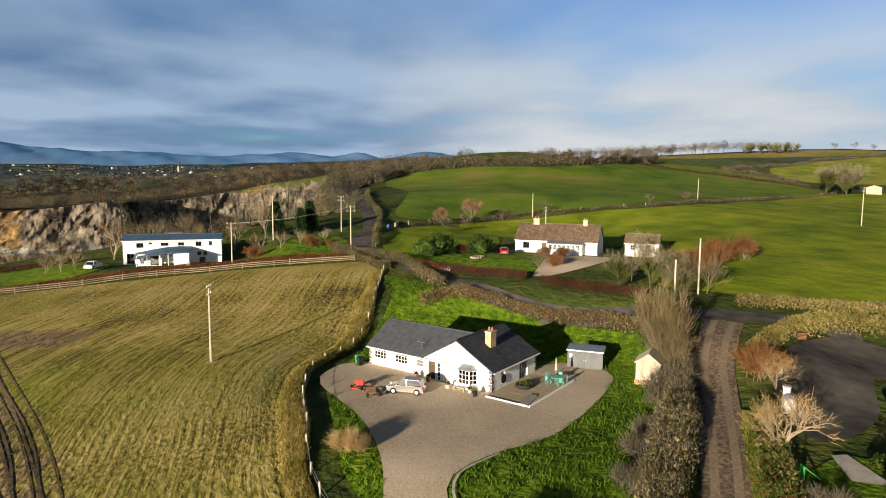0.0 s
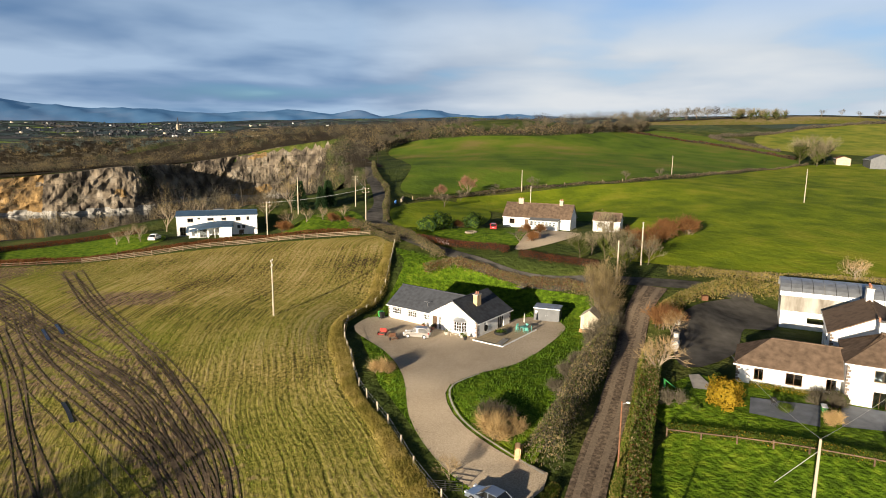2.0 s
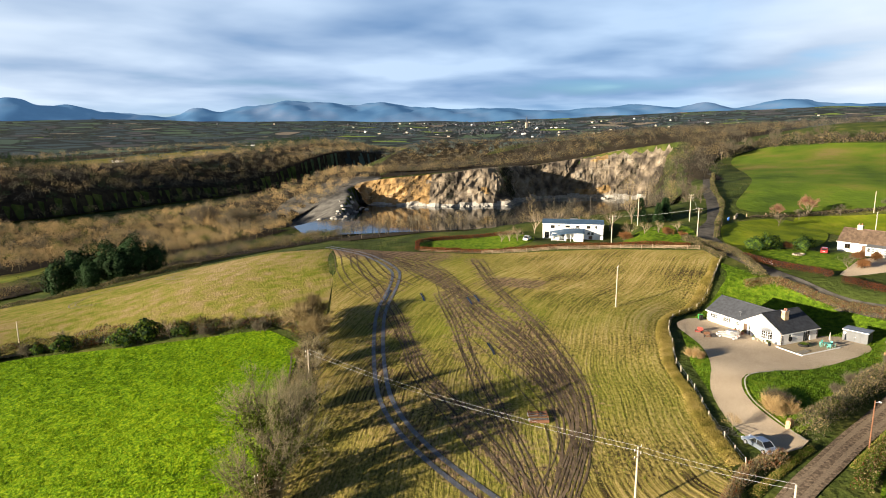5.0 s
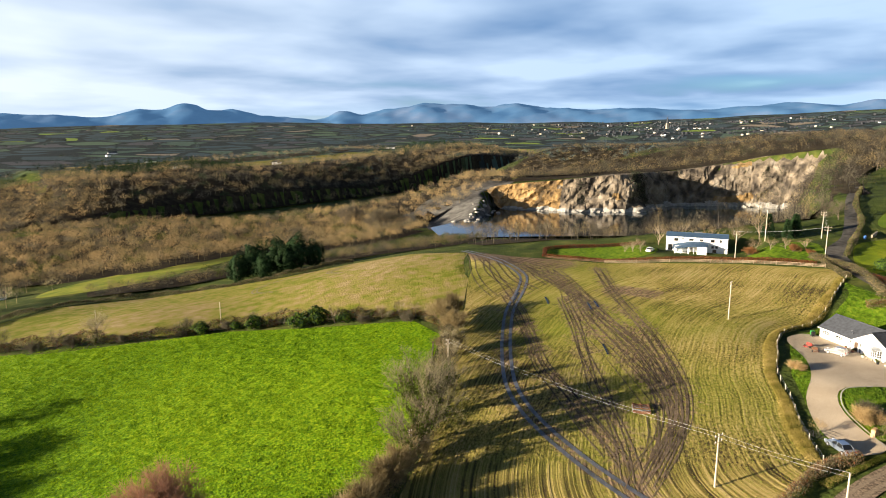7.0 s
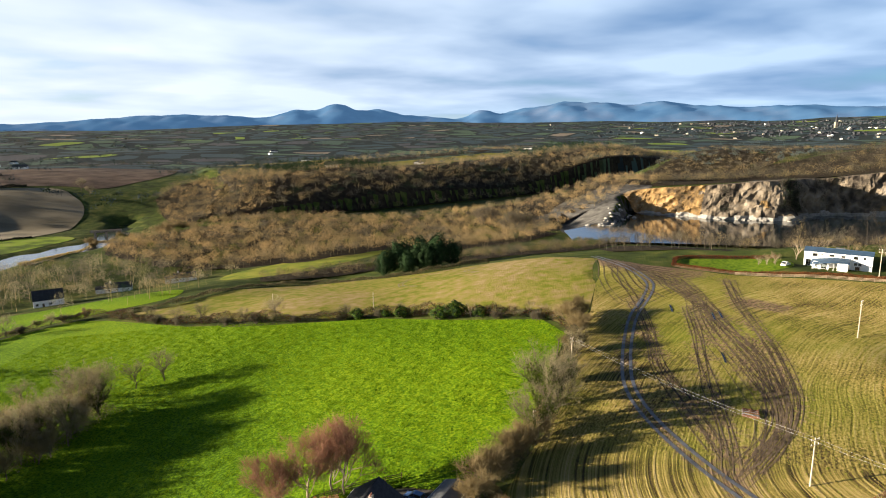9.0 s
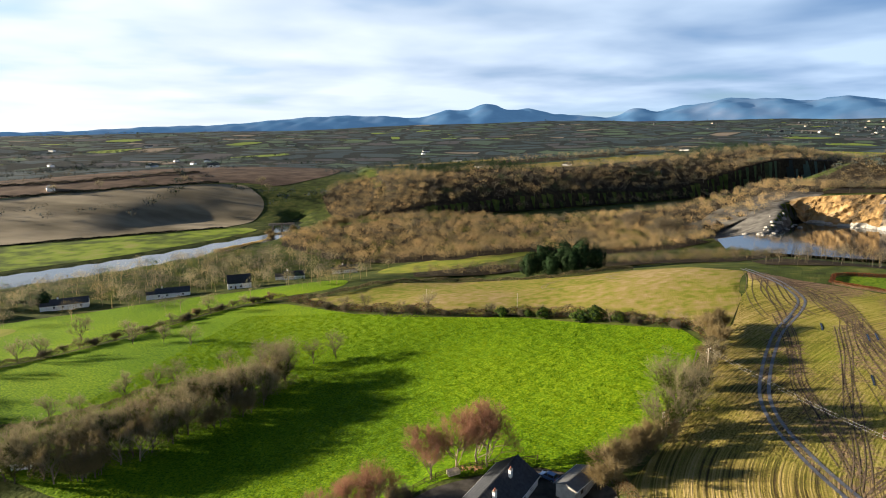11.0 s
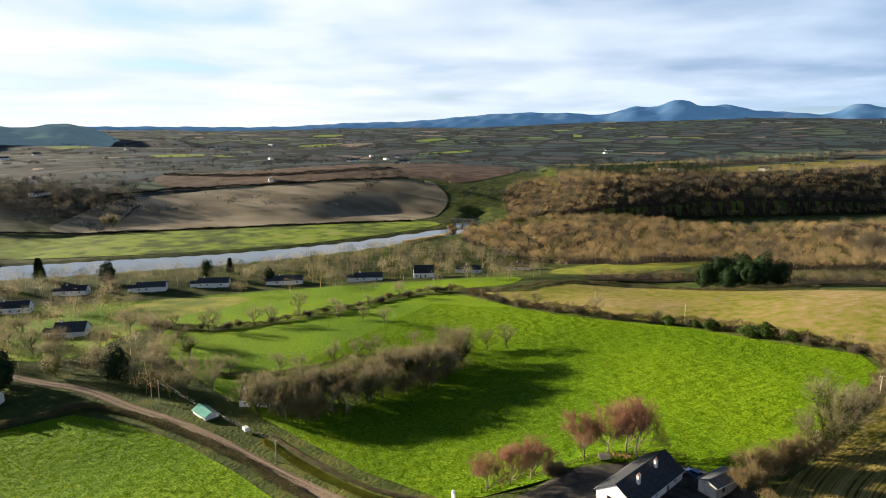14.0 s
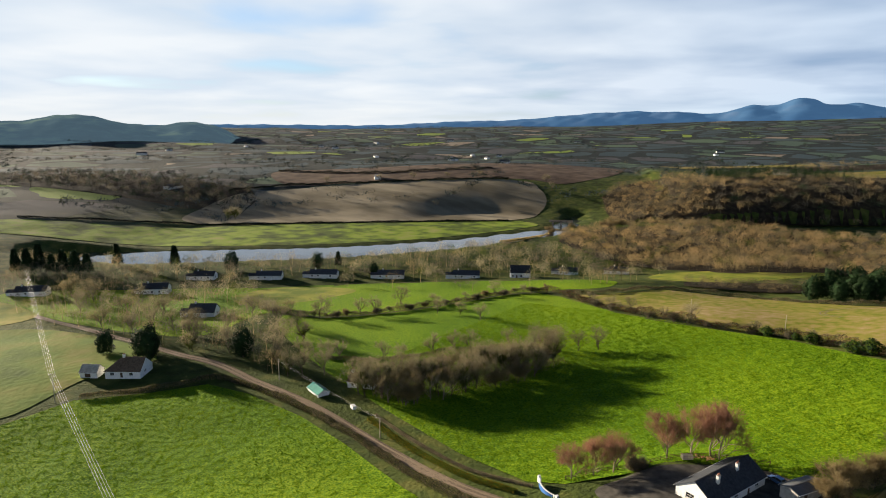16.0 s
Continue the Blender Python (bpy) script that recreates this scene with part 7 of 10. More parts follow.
green("house_yard", [(-34, 86), (-24, 95), (-14, 101.5), (-6, 104), (4, 99), (8, 92), (0, 82), (-12, 72), (-26, 70), (-38, 76)], M_TARMAC, "dark tarmac yard round the slate bungalow", 0.2, 2.5, "yard")

# wheel tracks in the drilled field
M_WETMUD = ramp_material("wet_rut", shades((0.075, 0.08, 0.095), 0.5), 0.5, 7, 0.4, 0.06, 3.0, 0.05, 0.3, spec=0.5)
M_TRACK = ramp_material("pressed_mud", shades((0.10, 0.074, 0.05), 0.6), 0.8, 8, 0.7, 0.08, 3.0, 0.08, 0.5)


def track(name, line, mat, gauge=1.9, wide=0.5, label="", bank=False):
    """A pair of wheel ruts."""
    p = spline(line, 3.0)
    t = np.gradient(p, axis=0)
    t /= np.linalg.norm(t, axis=1)[:, None]
    n = np.stack([-t[:, 1], t[:, 0]], 1)
    for s in (-0.5, 0.5):
        q = p + n * gauge * s
        ribbon(name, q[::2], wide, mat, 0.16, 1.5, 3, kind="structure", label=label, category="track")


MAIN_TRACK = [(62, 250), (68, 220), (69.5, 204), (67, 195), (61, 184), (55.5, 174), (50, 160), (45.5, 146), (42.5, 134), (41.5, 124), (42, 113), (44, 100), (46.5, 90), (49, 82)]
track("wheel_rut", MAIN_TRACK, M_WETMUD, 2.0, 0.78, "wet blue-grey tractor rut through the field")
rngt = random.Random(4)
BUNCH = [[(66, 240), (76, 208), (79.5, 190), (78, 172), (75.5, 150), (73.5, 135), (71, 124), (68, 115), (62, 105), (54, 97), (47, 90)],
         [(73, 178), (68, 158), (62, 141), (58, 126), (55.5, 114), (51.5, 103), (48, 93)],
         [(66, 240), (74, 205), (77, 180), (76, 158), (74, 138), (70.5, 124), (66, 112), (60, 103), (52, 95)],
         [(80, 203), (79, 185), (74, 170), (71, 152), (69, 136), (67, 122), (64, 111), (58, 101), (50, 93)],
         [(93, 198), (88, 180), (83, 160), (79, 142), (75, 128), (70, 116), (63, 106), (55, 98)],
         [(60, 190), (58, 172), (55, 155), (52, 140), (51, 126), (50, 112), (49, 98)]]
for b in BUNCH:
    for k in range(3 if b is not BUNCH[1] else 2):
        off = rngt.uniform(-1.5, 1.5) * k
        track("tyre_track", [(x + off + rngt.uniform(-0.5, 0.5), y + rngt.uniform(-0.8, 0.8)) for x, y in b], M_TRACK, 1.8, rngt.uniform(0.13, 0.26), "dark muddy tyre track pressed into stubble")
for k in range(7):
    x0 = 54 + 4.5 * k
    track("tyre_track", [(62 + 1.5 * k, 246 - 3.2 * k), (60 + 2.2 * k + rngt.uniform(-2, 2), 228 - k), (x0 + rngt.uniform(-2, 2), 212 - 0.5 * k), (x0 + 3 * rngt.uniform(-1, 1), 198), (x0 + 2, 186 + rngt.uniform(-4, 4))], M_TRACK, 1.9, rngt.uniform(0.2, 0.36), "dark muddy tyre track near the field gate")
for line in ([(24, 132), (30, 152), (34, 168)], [(20, 285), (0, 280), (-14, 268), (-18, 252), (-10, 244)], [(30, 288), (18, 276), (10, 262), (14, 250)]):
    track("tyre_track", line, M_MUD, 1.8, 0.35, "faint curved tyre track on the pale field")

# how far the earth is churned at each place of the field
def churn():
    me = bpy.data.objects["stubble_field"].data
    co = np.empty(len(me.vertices) * 3)
    me.vertices.foreach_get("co", co)
    co = co.reshape(-1, 3)
    val = np.zeros(len(co))
    for line, reach, most in [(b, 3.4, 0.36) for b in BUNCH] + [([(62, 246), (70, 228), (84, 212)], 14, 0.5), (MAIN_TRACK, 2.6, 0.42), ([(88, 177), (92, 173), (95, 169)], 5, 0.6)]:
        d, _, _ = line_dist(co[:, 0], co[:, 1], spline(line, 3.0))
        val = np.maximum(val, most * (1 - smooth(reach * 0.3, reach, d)))
    at = me.attributes.new("soil", "FLOAT", "POINT")
    at.data.foreach_set("value", val)


churn()
M_PUDDLE = ramp_material("puddle_water", shades((0.03, 0.032, 0.036), 0.3), 0.5, 4, 0.06, 0.003, 2.0, 0.1, 0.2, spec=0.5)
for line in ([(77.0, 171), (76.4, 168.5), (75.6, 165.5)], [(79.2, 171.5), (78.5, 168.5), (77.9, 166)], [(68.6, 181), (68.0, 178), (67.2, 175)], [(68.0, 144), (67.3, 141), (66.4, 138)], [(63, 188), (61, 184.5), (59, 181)]):
    ribbon("puddle", line, 0.45, M_PUDDLE, 0.2, 1.2, 3, kind="structure", label="rain water standing in a tractor rut", category="puddle")

# ---------------------------------------------------------------- quarry face
def build_quarry_face():
    p = spline(FACE, 1.6)
    t = np.gradient(p, axis=0)
    t /= np.linalg.norm(t, axis=1)[:, None]
    n = np.stack([t[:, 1], -t[:, 0]], 1)
    if np.mean((p + n * 10 - (260, 480)) ** 2) > np.mean((p - n * 10 - (260, 480)) ** 2):
        n = -n
    rows = 30
    v, f, slot = [], [], []
    for j in range(rows + 1):
        u = j / rows
        for i in range(len(p)):
            back = p[i] - n[i] * 19
            top = min(max(hz_fast(back), WATER_QUARRY + 10) + 0.8, 4 + 0.02 * back[0])
            ledge = math.floor(u * 2.6 + 0.3 * noise.noise((i * 0.05, 2, 2))) / 2.6
            k = i * 0.032 + u * 1.5
            rib = 1 - 2 * abs(noise.noise((k, u * 0.25, 1)))
            small = 1 - 2 * abs(noise.noise((i * 0.13 - u * 2.6, u * 1.6, 6)))
            ns = 6.0 * (rib - 0.55) + 2.8 * (small - 0.5) + noise.noise((i * 0.6, u * 6, 9)) * 1.3 + noise.noise((i * 1.4, u * 12, 2)) * 0.6
            talus = max(0, 0.30 - u) * 26 * max(0.25, 0.7 + 1.3 * noise.noise((i * 0.07, 8, 3)))
            q = p[i] + n[i] * (1.0 + 4.0 * (1 - u) - 7.5 * (0.5 * u + 0.5 * ledge) + ns + talus)
            z = WATER_QUARRY - 2 + (top - WATER_QUARRY + 2) * u + noise.noise((i * 0.5, u * 5, 3)) * 0.8 * (u < 1)
            v.append((q[0], q[1], z))
    for i in range(len(p)):
        q = p[i] - n[i] * 20
        v.append((q[0], q[1], hz_fast(q) + 0.3))
    m = len(p)
    for j in range(rows + 1):
        for i in range(m - 1):
            f.append((j * m + i, j * m + i + 1, (j + 1) * m + i + 1, (j + 1) * m + i))
            tone = noise.noise((i * 0.06, j * 0.09, 4)) + 0.9 * (p[i][0] < 238) - 0.35
            slot.append(2 if j < 4 + 3 * noise.noise((i * 0.1, 1, 1)) else 1 if tone > 0.12 else 0)
    cliff = mesh_object("quarry_cliff", v, f, [M_ROCK, M_OCHRE, M_SCREE], kind="structure", label="pale ochre and grey quarry rock face", category="cliff")
    cliff.data.polygons.foreach_set("material_index", slot)
    # scrub that has rooted on the ledges
    rs = np.random.default_rng(12)
    spots = []
    for i in range(m):
        thick = noise.noise((i * 0.045, 4, 2)) + 0.5 * noise.noise((i * 0.17, 1, 7)) + 0.9 * max(0, 1 - math.hypot(p[i][0] - 309, p[i][1] - 553) / 26)
        for _ in range(int(max(0, thick - 0.02) * 300)):
            j = rs.integers(8, rows + 1)
            spots.append(np.array(v[j * m + i]) + rs.normal(size=3) * (1.2, 1.2, 1.0) + (n[i][0] * 0.8, n[i][1] * 0.8, 0))
    c = np.array(spots)
    w = rs.normal(size=c.shape) * 0.5 + (0, 0, 1)
    soup("cliff_scrub", np.concatenate([slivers(rs, c, w, rs.uniform(0.8, 2.2, len(c)), rs.uniform(0.1, 0.3, len(c))), flakes(rs, c, rs.uniform(0.2, 0.5, len(c)))]), None, [TW_DARK, LEAF_DARK, TW_GREY],
         slot=rs.choice(3, 2 * len(c), p=[0.5, 0.25, 0.25]), label="dark scrub growing on the quarry ledges", category="scrub", kind="stuff")
    # spoil slopes at its foot
    rng = np.random.default_rng(8)
    shore = spline([(120, 508), (142, 526), (160, 560), (176, 590)], 1.0)
    for k in range(64):
        i = rng.integers(4, m - 20)
        q = p[i] + n[i] * rng.uniform(6, 13) if k < 40 else shore[rng.integers(0, len(shore))] + rng.normal(size=2) * 4
        bm = bmesh.new()
        bmesh.ops.create_icosphere(bm, subdivisions=2, radius=1)
        sx, sy, sz = rng.uniform(0.8, 3.4), rng.uniform(0.8, 2.6), rng.uniform(0.6, 1.9)
        for w in bm.verts:
            s = 1 + 0.3 * noise.noise(w.co * 1.7 + Vector((k, 0, 0)))
            w.co = Vector((w.co.x * sx * s, w.co.y * sy * s, w.co.z * sz * s))
        me = bpy.data.meshes.new("boulder")
        bm.to_mesh(me)
        bm.free()
        me.materials.append(M_SCREE)
        ob = new("boulder", me)
        ob.location = (q[0], q[1], max(WATER_QUARRY, hz_fast(q) if k >= 40 else WATER_QUARRY) - 0.1)
        ob.rotation_euler = (0, 0, rng.uniform(0, 6))
        tagged(ob, "weathered fallen quarry boulder at the water", "rock", "boulders")


def hz_fast(q):
    return hz(q[0], q[1])


build_quarry_face()
M_SPOIL = ramp_material("quarry_spoil", shades((0.12, 0.115, 0.105), 0.5), 0.15, 9, 0.95, 0.6, 0.5, 0.03, 0.35)
green("quarry_spoil", [(104, 476), (150, 470), (156, 510), (166, 560), (178, 596), (150, 592), (112, 556), (98, 510)], M_SPOIL, "grey spoil slope above the quarry lake", 0.35, 4, "ground")
green("quarry_track", [(100, 590), (130, 640), (180, 665), (215, 640), (196, 614), (150, 590), (120, 565)], M_SPOIL, "bare grey quarry ground with a haul track", 0.4, 5, "ground")
green("quarry_shelf", [(60, 560), (100, 600), (140, 590), (120, 540), (90, 520)], M_SPOIL, "grey haul road beside the quarry", 0.4, 5, "ground")

# ---------------------------------------------------------------- hedges and trees
HM = [TW_GREY, TW_TAN, LEAF_HEDGE, LEAF_IVY]
hedge("field_hedge", WEST_HEDGE, 4.4, 4.2, [TW_GREY, TW_TAN, LEAF_IVY, TW_DARK], [0.35, 0.35, 0.15, 0.15], "overgrown tan winter hedge between two fields", 130, 0.32, 0.4, 0.6, 3)
hedge("field_hedge", [(36, 170), (30, 182.5), (3, 195.5), (-22, 207), (-54, 210), (-97, 227), (-144, 258), (-165, 263)], 3.2, 3.4, [TW_RUST, TW_GREY, LEAF_HEDGE, TW_DARK], [0.25, 0.4, 0.15, 0.2], "low russet hedge along the pasture", 90, 0.3, 0.45, 0.5, 5)
hedge("lane_hedge", [(85.5, 87.6), (98, 89.9), (112, 92.6), (122, 95.0), (131, 98.0), (138, 102.6)], 4.0, 2.7, [TW_GREY, TW_TAN, LEAF_IVY, TW_DARK], [0.28, 0.3, 0.2, 0.22], "brown bare hedge beside the lane", 240, 0.24, 0.25, 0.85, 7)
hedge("clipped_hedge", [(80, 76.6), (86, 78.6), (93, 80.6), (104, 83.4), (109, 84.6), (118, 86.6)], 2.2, 1.7, [LEAF_IVY, TW_TAN, LEAF_HEDGE, TW_RUST], [0.33, 0.22, 0.35, 0.1], "clipped green and tan hedge along the lane", 210, 0.2, 0.12, 0.35, 9, wall=True)
hedge("boundary_hedge", [(133, 137), (138.6, 133), (140, 122), (140.3, 112), (139, 104.6)], 2.2, 1.9, [TW_TAN, TW_RUST, TW_GREY, LEAF_IVY], [0.35, 0.25, 0.25, 0.15], "tan ragged hedge behind the bungalow", 170, 0.24, 0.3, 0.55, 11)
hedge("beech_hedge", [(147.4, 150), (147.6, 141), (149.6, 130), (148.6, 127)], 1.6, 1.5, [TW_RUST, TW_DARK], [0.6, 0.4], "clipped dark russet beech hedge", 260, 0.16, 0.05, 0.2, 13, wall=True)
hedge("beech_hedge", [(147.6, 123.5), (148, 114), (149.5, 107)], 1.6, 1.5, [TW_RUST, TW_DARK], [0.6, 0.4], "clipped dark russet beech hedge", 260, 0.16, 0.05, 0.2, 14, wall=True)
hedge("corner_hedge", [(143, 152), (146, 160), (150, 172), (150.5, 165), (148, 154), (144, 145), (138.6, 137)], 2.6, 1.6, [TW_TAN, TW_GREY, LEAF_IVY], [0.4, 0.4, 0.2], "tangled hedge at the lane corner", 120, 0.26, 0.35, 0.6, 15)
hedge("russet_hedge", [(85, 220.5), (99, 205.5), (114, 196.5), (131, 184), (146, 166)], 1.6, 1.35, [TW_RUST, TW_RUSSET], [0.6, 0.4], "low russet hedge behind a rail fence", 130, 0.22, 0.25, 0.4, 17)
hedge("russet_hedge", [(84, 221), (93.5, 234), (121, 220)], 1.6, 1.2, [TW_RUST, TW_DARK], [0.7, 0.3], "dark russet hedge round the lawn", 130, 0.22, 0.1, 0.3, 18, wall=True)
hedge("roadside_bank", [(153, 95), (158, 83), (164, 69), (176, 50), (192, 28)], 2.6, 1.4, [LEAF_GRASS, TW_TAN, TW_GREY], [0.5, 0.3, 0.2], "grassy roadside bank with dry stems", 110, 0.28, 0.3, 0.55, 19)
hedge("yard_hedge", [(131, 89), (140, 88.2), (148, 85), (153, 82), (158, 72)], 3.2, 2.2, [LEAF_GRASS, TW_TAN, LEAF_IVY], [0.45, 0.3, 0.25], "tall yellowed hedge behind the farmyard", 170, 0.26, 0.25, 0.5, 21)
hedge("garden_hedge", [(98.3, 79.6), (99.3, 73), (100.4, 67), (101.3, 62), (102.3, 56)], 1.1, 0.95, [LEAF_HEDGE, LEAF_YELLOW, LEAF_IVY], [0.55, 0.1, 0.35], "low clipped green garden hedge", 260, 0.14, 0.08, 0.15, 23, wall=True)
hedge("flower_border", [(113.3, 74.4), (113.9, 70), (114.3, 66.5)], 1.0, 0.8, [LEAF_HEDGE, LEAF_YELLOW], [0.6, 0.4], "green and yellow border under the windows", 200, 0.12, 0.2, 0.1, 24)
hedge("lane_hedge", [(-219, 33), (-203, 55), (-194, 72.5), (-172, 76.2), (-140, 74.2), (-113, 70.4), (-80, 61.2), (-50, 55), (-30, 44)], 2.8, 1.7, [TW_DARK, TW_TAN, LEAF_IVY, TW_GREY], [0.3, 0.2, 0.2, 0.3], "low brown field hedge along the lane", 150, 0.28, 0.35, 0.6, 25)
hedge("green_hedge", [(-119, 82), (-108, 78.4), (-96, 74.4), (-72, 68.8), (-54, 67.4)], 2.4, 1.0, [LEAF_HEDGE, LEAF_YELLOW, LEAF_IVY], [0.55, 0.2, 0.25], "bright green ivy bank along the lane", 190, 0.2, 0.15, 0.2, 27)
hedge("lane_hedge", [(-119, 85), (-96, 77.6), (-72, 72), (-52, 72)], 1.3, 0.8, [TW_ASH, TW_GREY], [0.6, 0.4], "grey clipped hedge above the lane", 110, 0.24, 0.15, 0.6, 28)
hedge("field_hedge", [(-172, 110), (-160, 115), (-150, 121), (-143, 127), (-136, 139), (-128, 148), (-118, 158)], 2.4, 2.0, HM, [0.4, 0.25, 0.15, 0.2], "dark overgrown hedge running to the copse", 110, 0.3, 0.4, 0.55, 30)
HEDGE_NW = [(-160, 264), (-176, 245), (-188, 206), (-206, 172), (-226, 153.5), (-252, 147.5), (-275, 148)]
hedge("field_hedge", HEDGE_NW, 3.0, 2.6, HM, [0.4, 0.3, 0.15, 0.15], "overgrown hedge with bare trees by the pasture", 90, 0.34, 0.45, 0.6, 29)
hedge("field_hedge", [(-146, 264), (-124, 274), (-106, 307), (-70, 320), (-30, 302), (-5, 287), (22, 289)], 3.0, 2.0, [TW_GREY, TW_TAN, LEAF_IVY, LEAF_DARK], [0.4, 0.3, 0.15, 0.15], "rough hedge below the pale field", 80, 0.36, 0.5, 0.55, 31)
hedge("lane_hedge", [(78, 85), (72, 85.4), (62, 81), (48, 74.5), (34, 69.5), (22, 71), (13, 84), (8, 97)], 2.6, 1.9, [TW_TAN, TW_GREY, TW_RUST], [0.4, 0.35, 0.25], "brown bramble hedge at the foot of the field", 130, 0.26, 0.3, 0.85, 33)
hedge("lane_hedge", [(-30, 58), (10, 61), (35, 63.5), (58, 69), (72, 75)], 2.0, 1.6, HM, [0.35, 0.3, 0.15, 0.2], "lane hedge of bare twigs and ivy", 90, 0.28, 0.3, 0.55, 34)
hedge("upper_lane_hedge", [(158, 168), (172, 180), (196, 200), (222, 228), (262, 264)], 2.0, 1.4, HM, [0.4, 0.3, 0.15, 0.15], "ragged hedge along the climbing lane", 70, 0.3, 0.4, 0.6, 35)
hedge("fence_hedge", [(191, 184), (229, 171.5), (245, 156.5), (260, 140.5), (293, 129), (356, 119), (445, 99)], 1.6, 0.9, [TW_GREY, TW_DARK, TW_TAN], [0.45, 0.3, 0.25], "thin bare hedge dividing the hill fields", 34, 0.4, 0.6, 0.7, 37)
hedge("hilltop_hedge", [(335, 323), (372, 330), (383, 303), (430, 247), (500, 236), (578, 232)], 5.0, 5.5, [TW_DARK, TW_GREY, TW_TAN], [0.4, 0.35, 0.25], "dark hedgerow along the hilltop", 50, 0.8, 0.5, 0.6, 39)
hedge("hilltop_hedge", [(514, 122), (567, 178), (600, 150), (680, 112), (745, 62)], 3.0, 2.2, [TW_DARK, TW_GREY], [0.5, 0.5], "dark hedge dividing the crest fields", 30, 0.8, 0.5, 0.6, 40)
hedge("far_hedge", [(-482, 718), (-664, 586), (-745, 518), (-770, 440)], 4.0, 2.6, [TW_DARK, LEAF_DARK], [0.6, 0.4], "dark hedge between far fields", 22, 1.0, 0.5, 0.5, 41)
hedge("far_hedge", [(-372, 552), (-452, 474), (-548, 371), (-630, 280), (-700, 160)], 3.0, 1.5, [TW_DARK, LEAF_DARK], [0.6, 0.4], "dark ditch hedge along the marsh meadow", 26, 0.8, 0.4, 0.5, 42)
hedge("far_hedge", [(-560, 790), (-700, 660), (-870, 600)], 4.0, 3.0, [TW_DARK, TW_GREY], [0.6, 0.4], "far hedge between ploughed fields", 16, 1.2, 0.5, 0.5, 43)
hedge("river_reeds", [(-300, 430), (-296, 500), (-300, 548), (-250, 520), (-210, 470)], 8.0, 1.6, [LEAF_GRASS, TW_GOLD], [0.5, 0.5], "golden reeds on the river bank", 70, 0.7, 0.3, 0.7, 45)
hedge("field_edge_grass", [(x - 0.9, y + 0.6) for x, y in FENCE_LINE], 2.6, 0.6, [LEAF_GRASS], [1.0], "long straw-yellow grass along the wire fence", 260, 0.2, 0.4, 0.75, 47, category="grass")
hedge("verge_grass", [(70, 82.8), (84, 85.4)], 1.6, 0.4, [LEAF_GRASS, LEAF_TUFT], [0.6, 0.4], "long verge grass", 200, 0.16, 0.4, 0.75, 48, category="grass")
hedge("verge_grass", [(84, 80), (94, 82.4), (104, 84.6), (118, 88)], 1.2, 0.35, [LEAF_GRASS, LEAF_TUFT], [0.5, 0.5], "yellow-green verge grass along the lane", 160, 0.16, 0.4, 0.75, 49, category="grass")


def lawn_tufts():
    rng = np.random.default_rng(61)
    o = np.array(LAWN, float)
    x = rng.uniform(78, 141, 60000)
    y = rng.uniform(87, 151, 60000)
    m = inside(x, y, o) & ~inside(x, y, np.array(DRIVE, float)) & ~((np.abs(x - 117.5) < 6) & (np.abs(y - 120) < 10))
    x, y = x[m], y[m]
    k = noise_mask(x, y)
    x, y = x[k], y[k]
    c = np.column_stack([x, y, height(x, y) + 0.16])
    w = rng.normal(size=c.shape) * 0.5 + (0, 0, 1)
    soup("lawn_tufts", slivers(rng, c, w, rng.uniform(0.15, 0.45, len(x)), rng.uniform(0.06, 0.16, len(x))), None, [LEAF_TUFT], label="coarse tufts of lush lawn grass", category="grass", kind="stuff")


def noise_mask(x, y):
    return np.sin(x * 0.9 + np.sin(y * 0.7) * 2) * np.sin(y * 1.1 + np.sin(x * 0.5)) > -0.45


lawn_tufts()


def field_tufts(name, outline, near, count, tall, wide, mats, label, seed, rows=None):
    """Blades that stand up from a field and catch the low sun; near: the stretch of the plan that they fill."""
    rng = np.random.default_rng(seed)
    o = np.array(outline, float)
    x, y = rng.uniform(near[0], near[1], count), rng.uniform(near[2], near[3], count)
    m = inside(x, y, o)
    x, y = x[m], y[m]
    clump = np.sin(x * 1.1 + 2 * np.sin(y * 0.43)) * np.sin(y * 0.93 + 1.7 * np.sin(x * 0.37)) + rng.normal(size=len(x)) * 0.45
    if rows is not None:
        d, _, _ = line_dist(x, y, rows)
        clump = clump * 0.5 + 0.9 * np.sin(d * 5.6 + 1.1 * np.sin(x * 0.2) * np.sin(y * 0.17))
    k = clump > -0.1
    x, y = x[k], y[k]
    c = np.column_stack([x, y, height(x, y) + 0.08])
    w = rng.normal(size=c.shape) * 0.45 + (0, 0, 1)
    soup(name, slivers(rng, c, w, rng.uniform(0.5, 1.2, len(x)) * tall, rng.uniform(0.5, 1.3, len(x)) * wide), None, mats, slot=rng.integers(0, len(mats), len(x)), label=label, category="grass", kind="stuff")


field_tufts("pasture_tufts", PASTURE, (-150, 36, 74, 230), 330000, 0.34, 0.26, [LEAF_PASTURE], "short bright tufts of pasture grass", 63)
field_tufts("pasture_tufts", SWFIELD, (-222, -30, -40, 74), 150000, 0.34, 0.3, [LEAF_PASTURE], "short bright tufts of grass beside the lane", 64)
field_tufts("stubble_straw", STUBBLE, (8, 147, 68, 215), 300000, 0.2, 0.13, [LEAF_GRASS, LEAF_SHOOT], "straw and young shoots standing in drill rows", 65, spline(FENCE_LINE, 2))

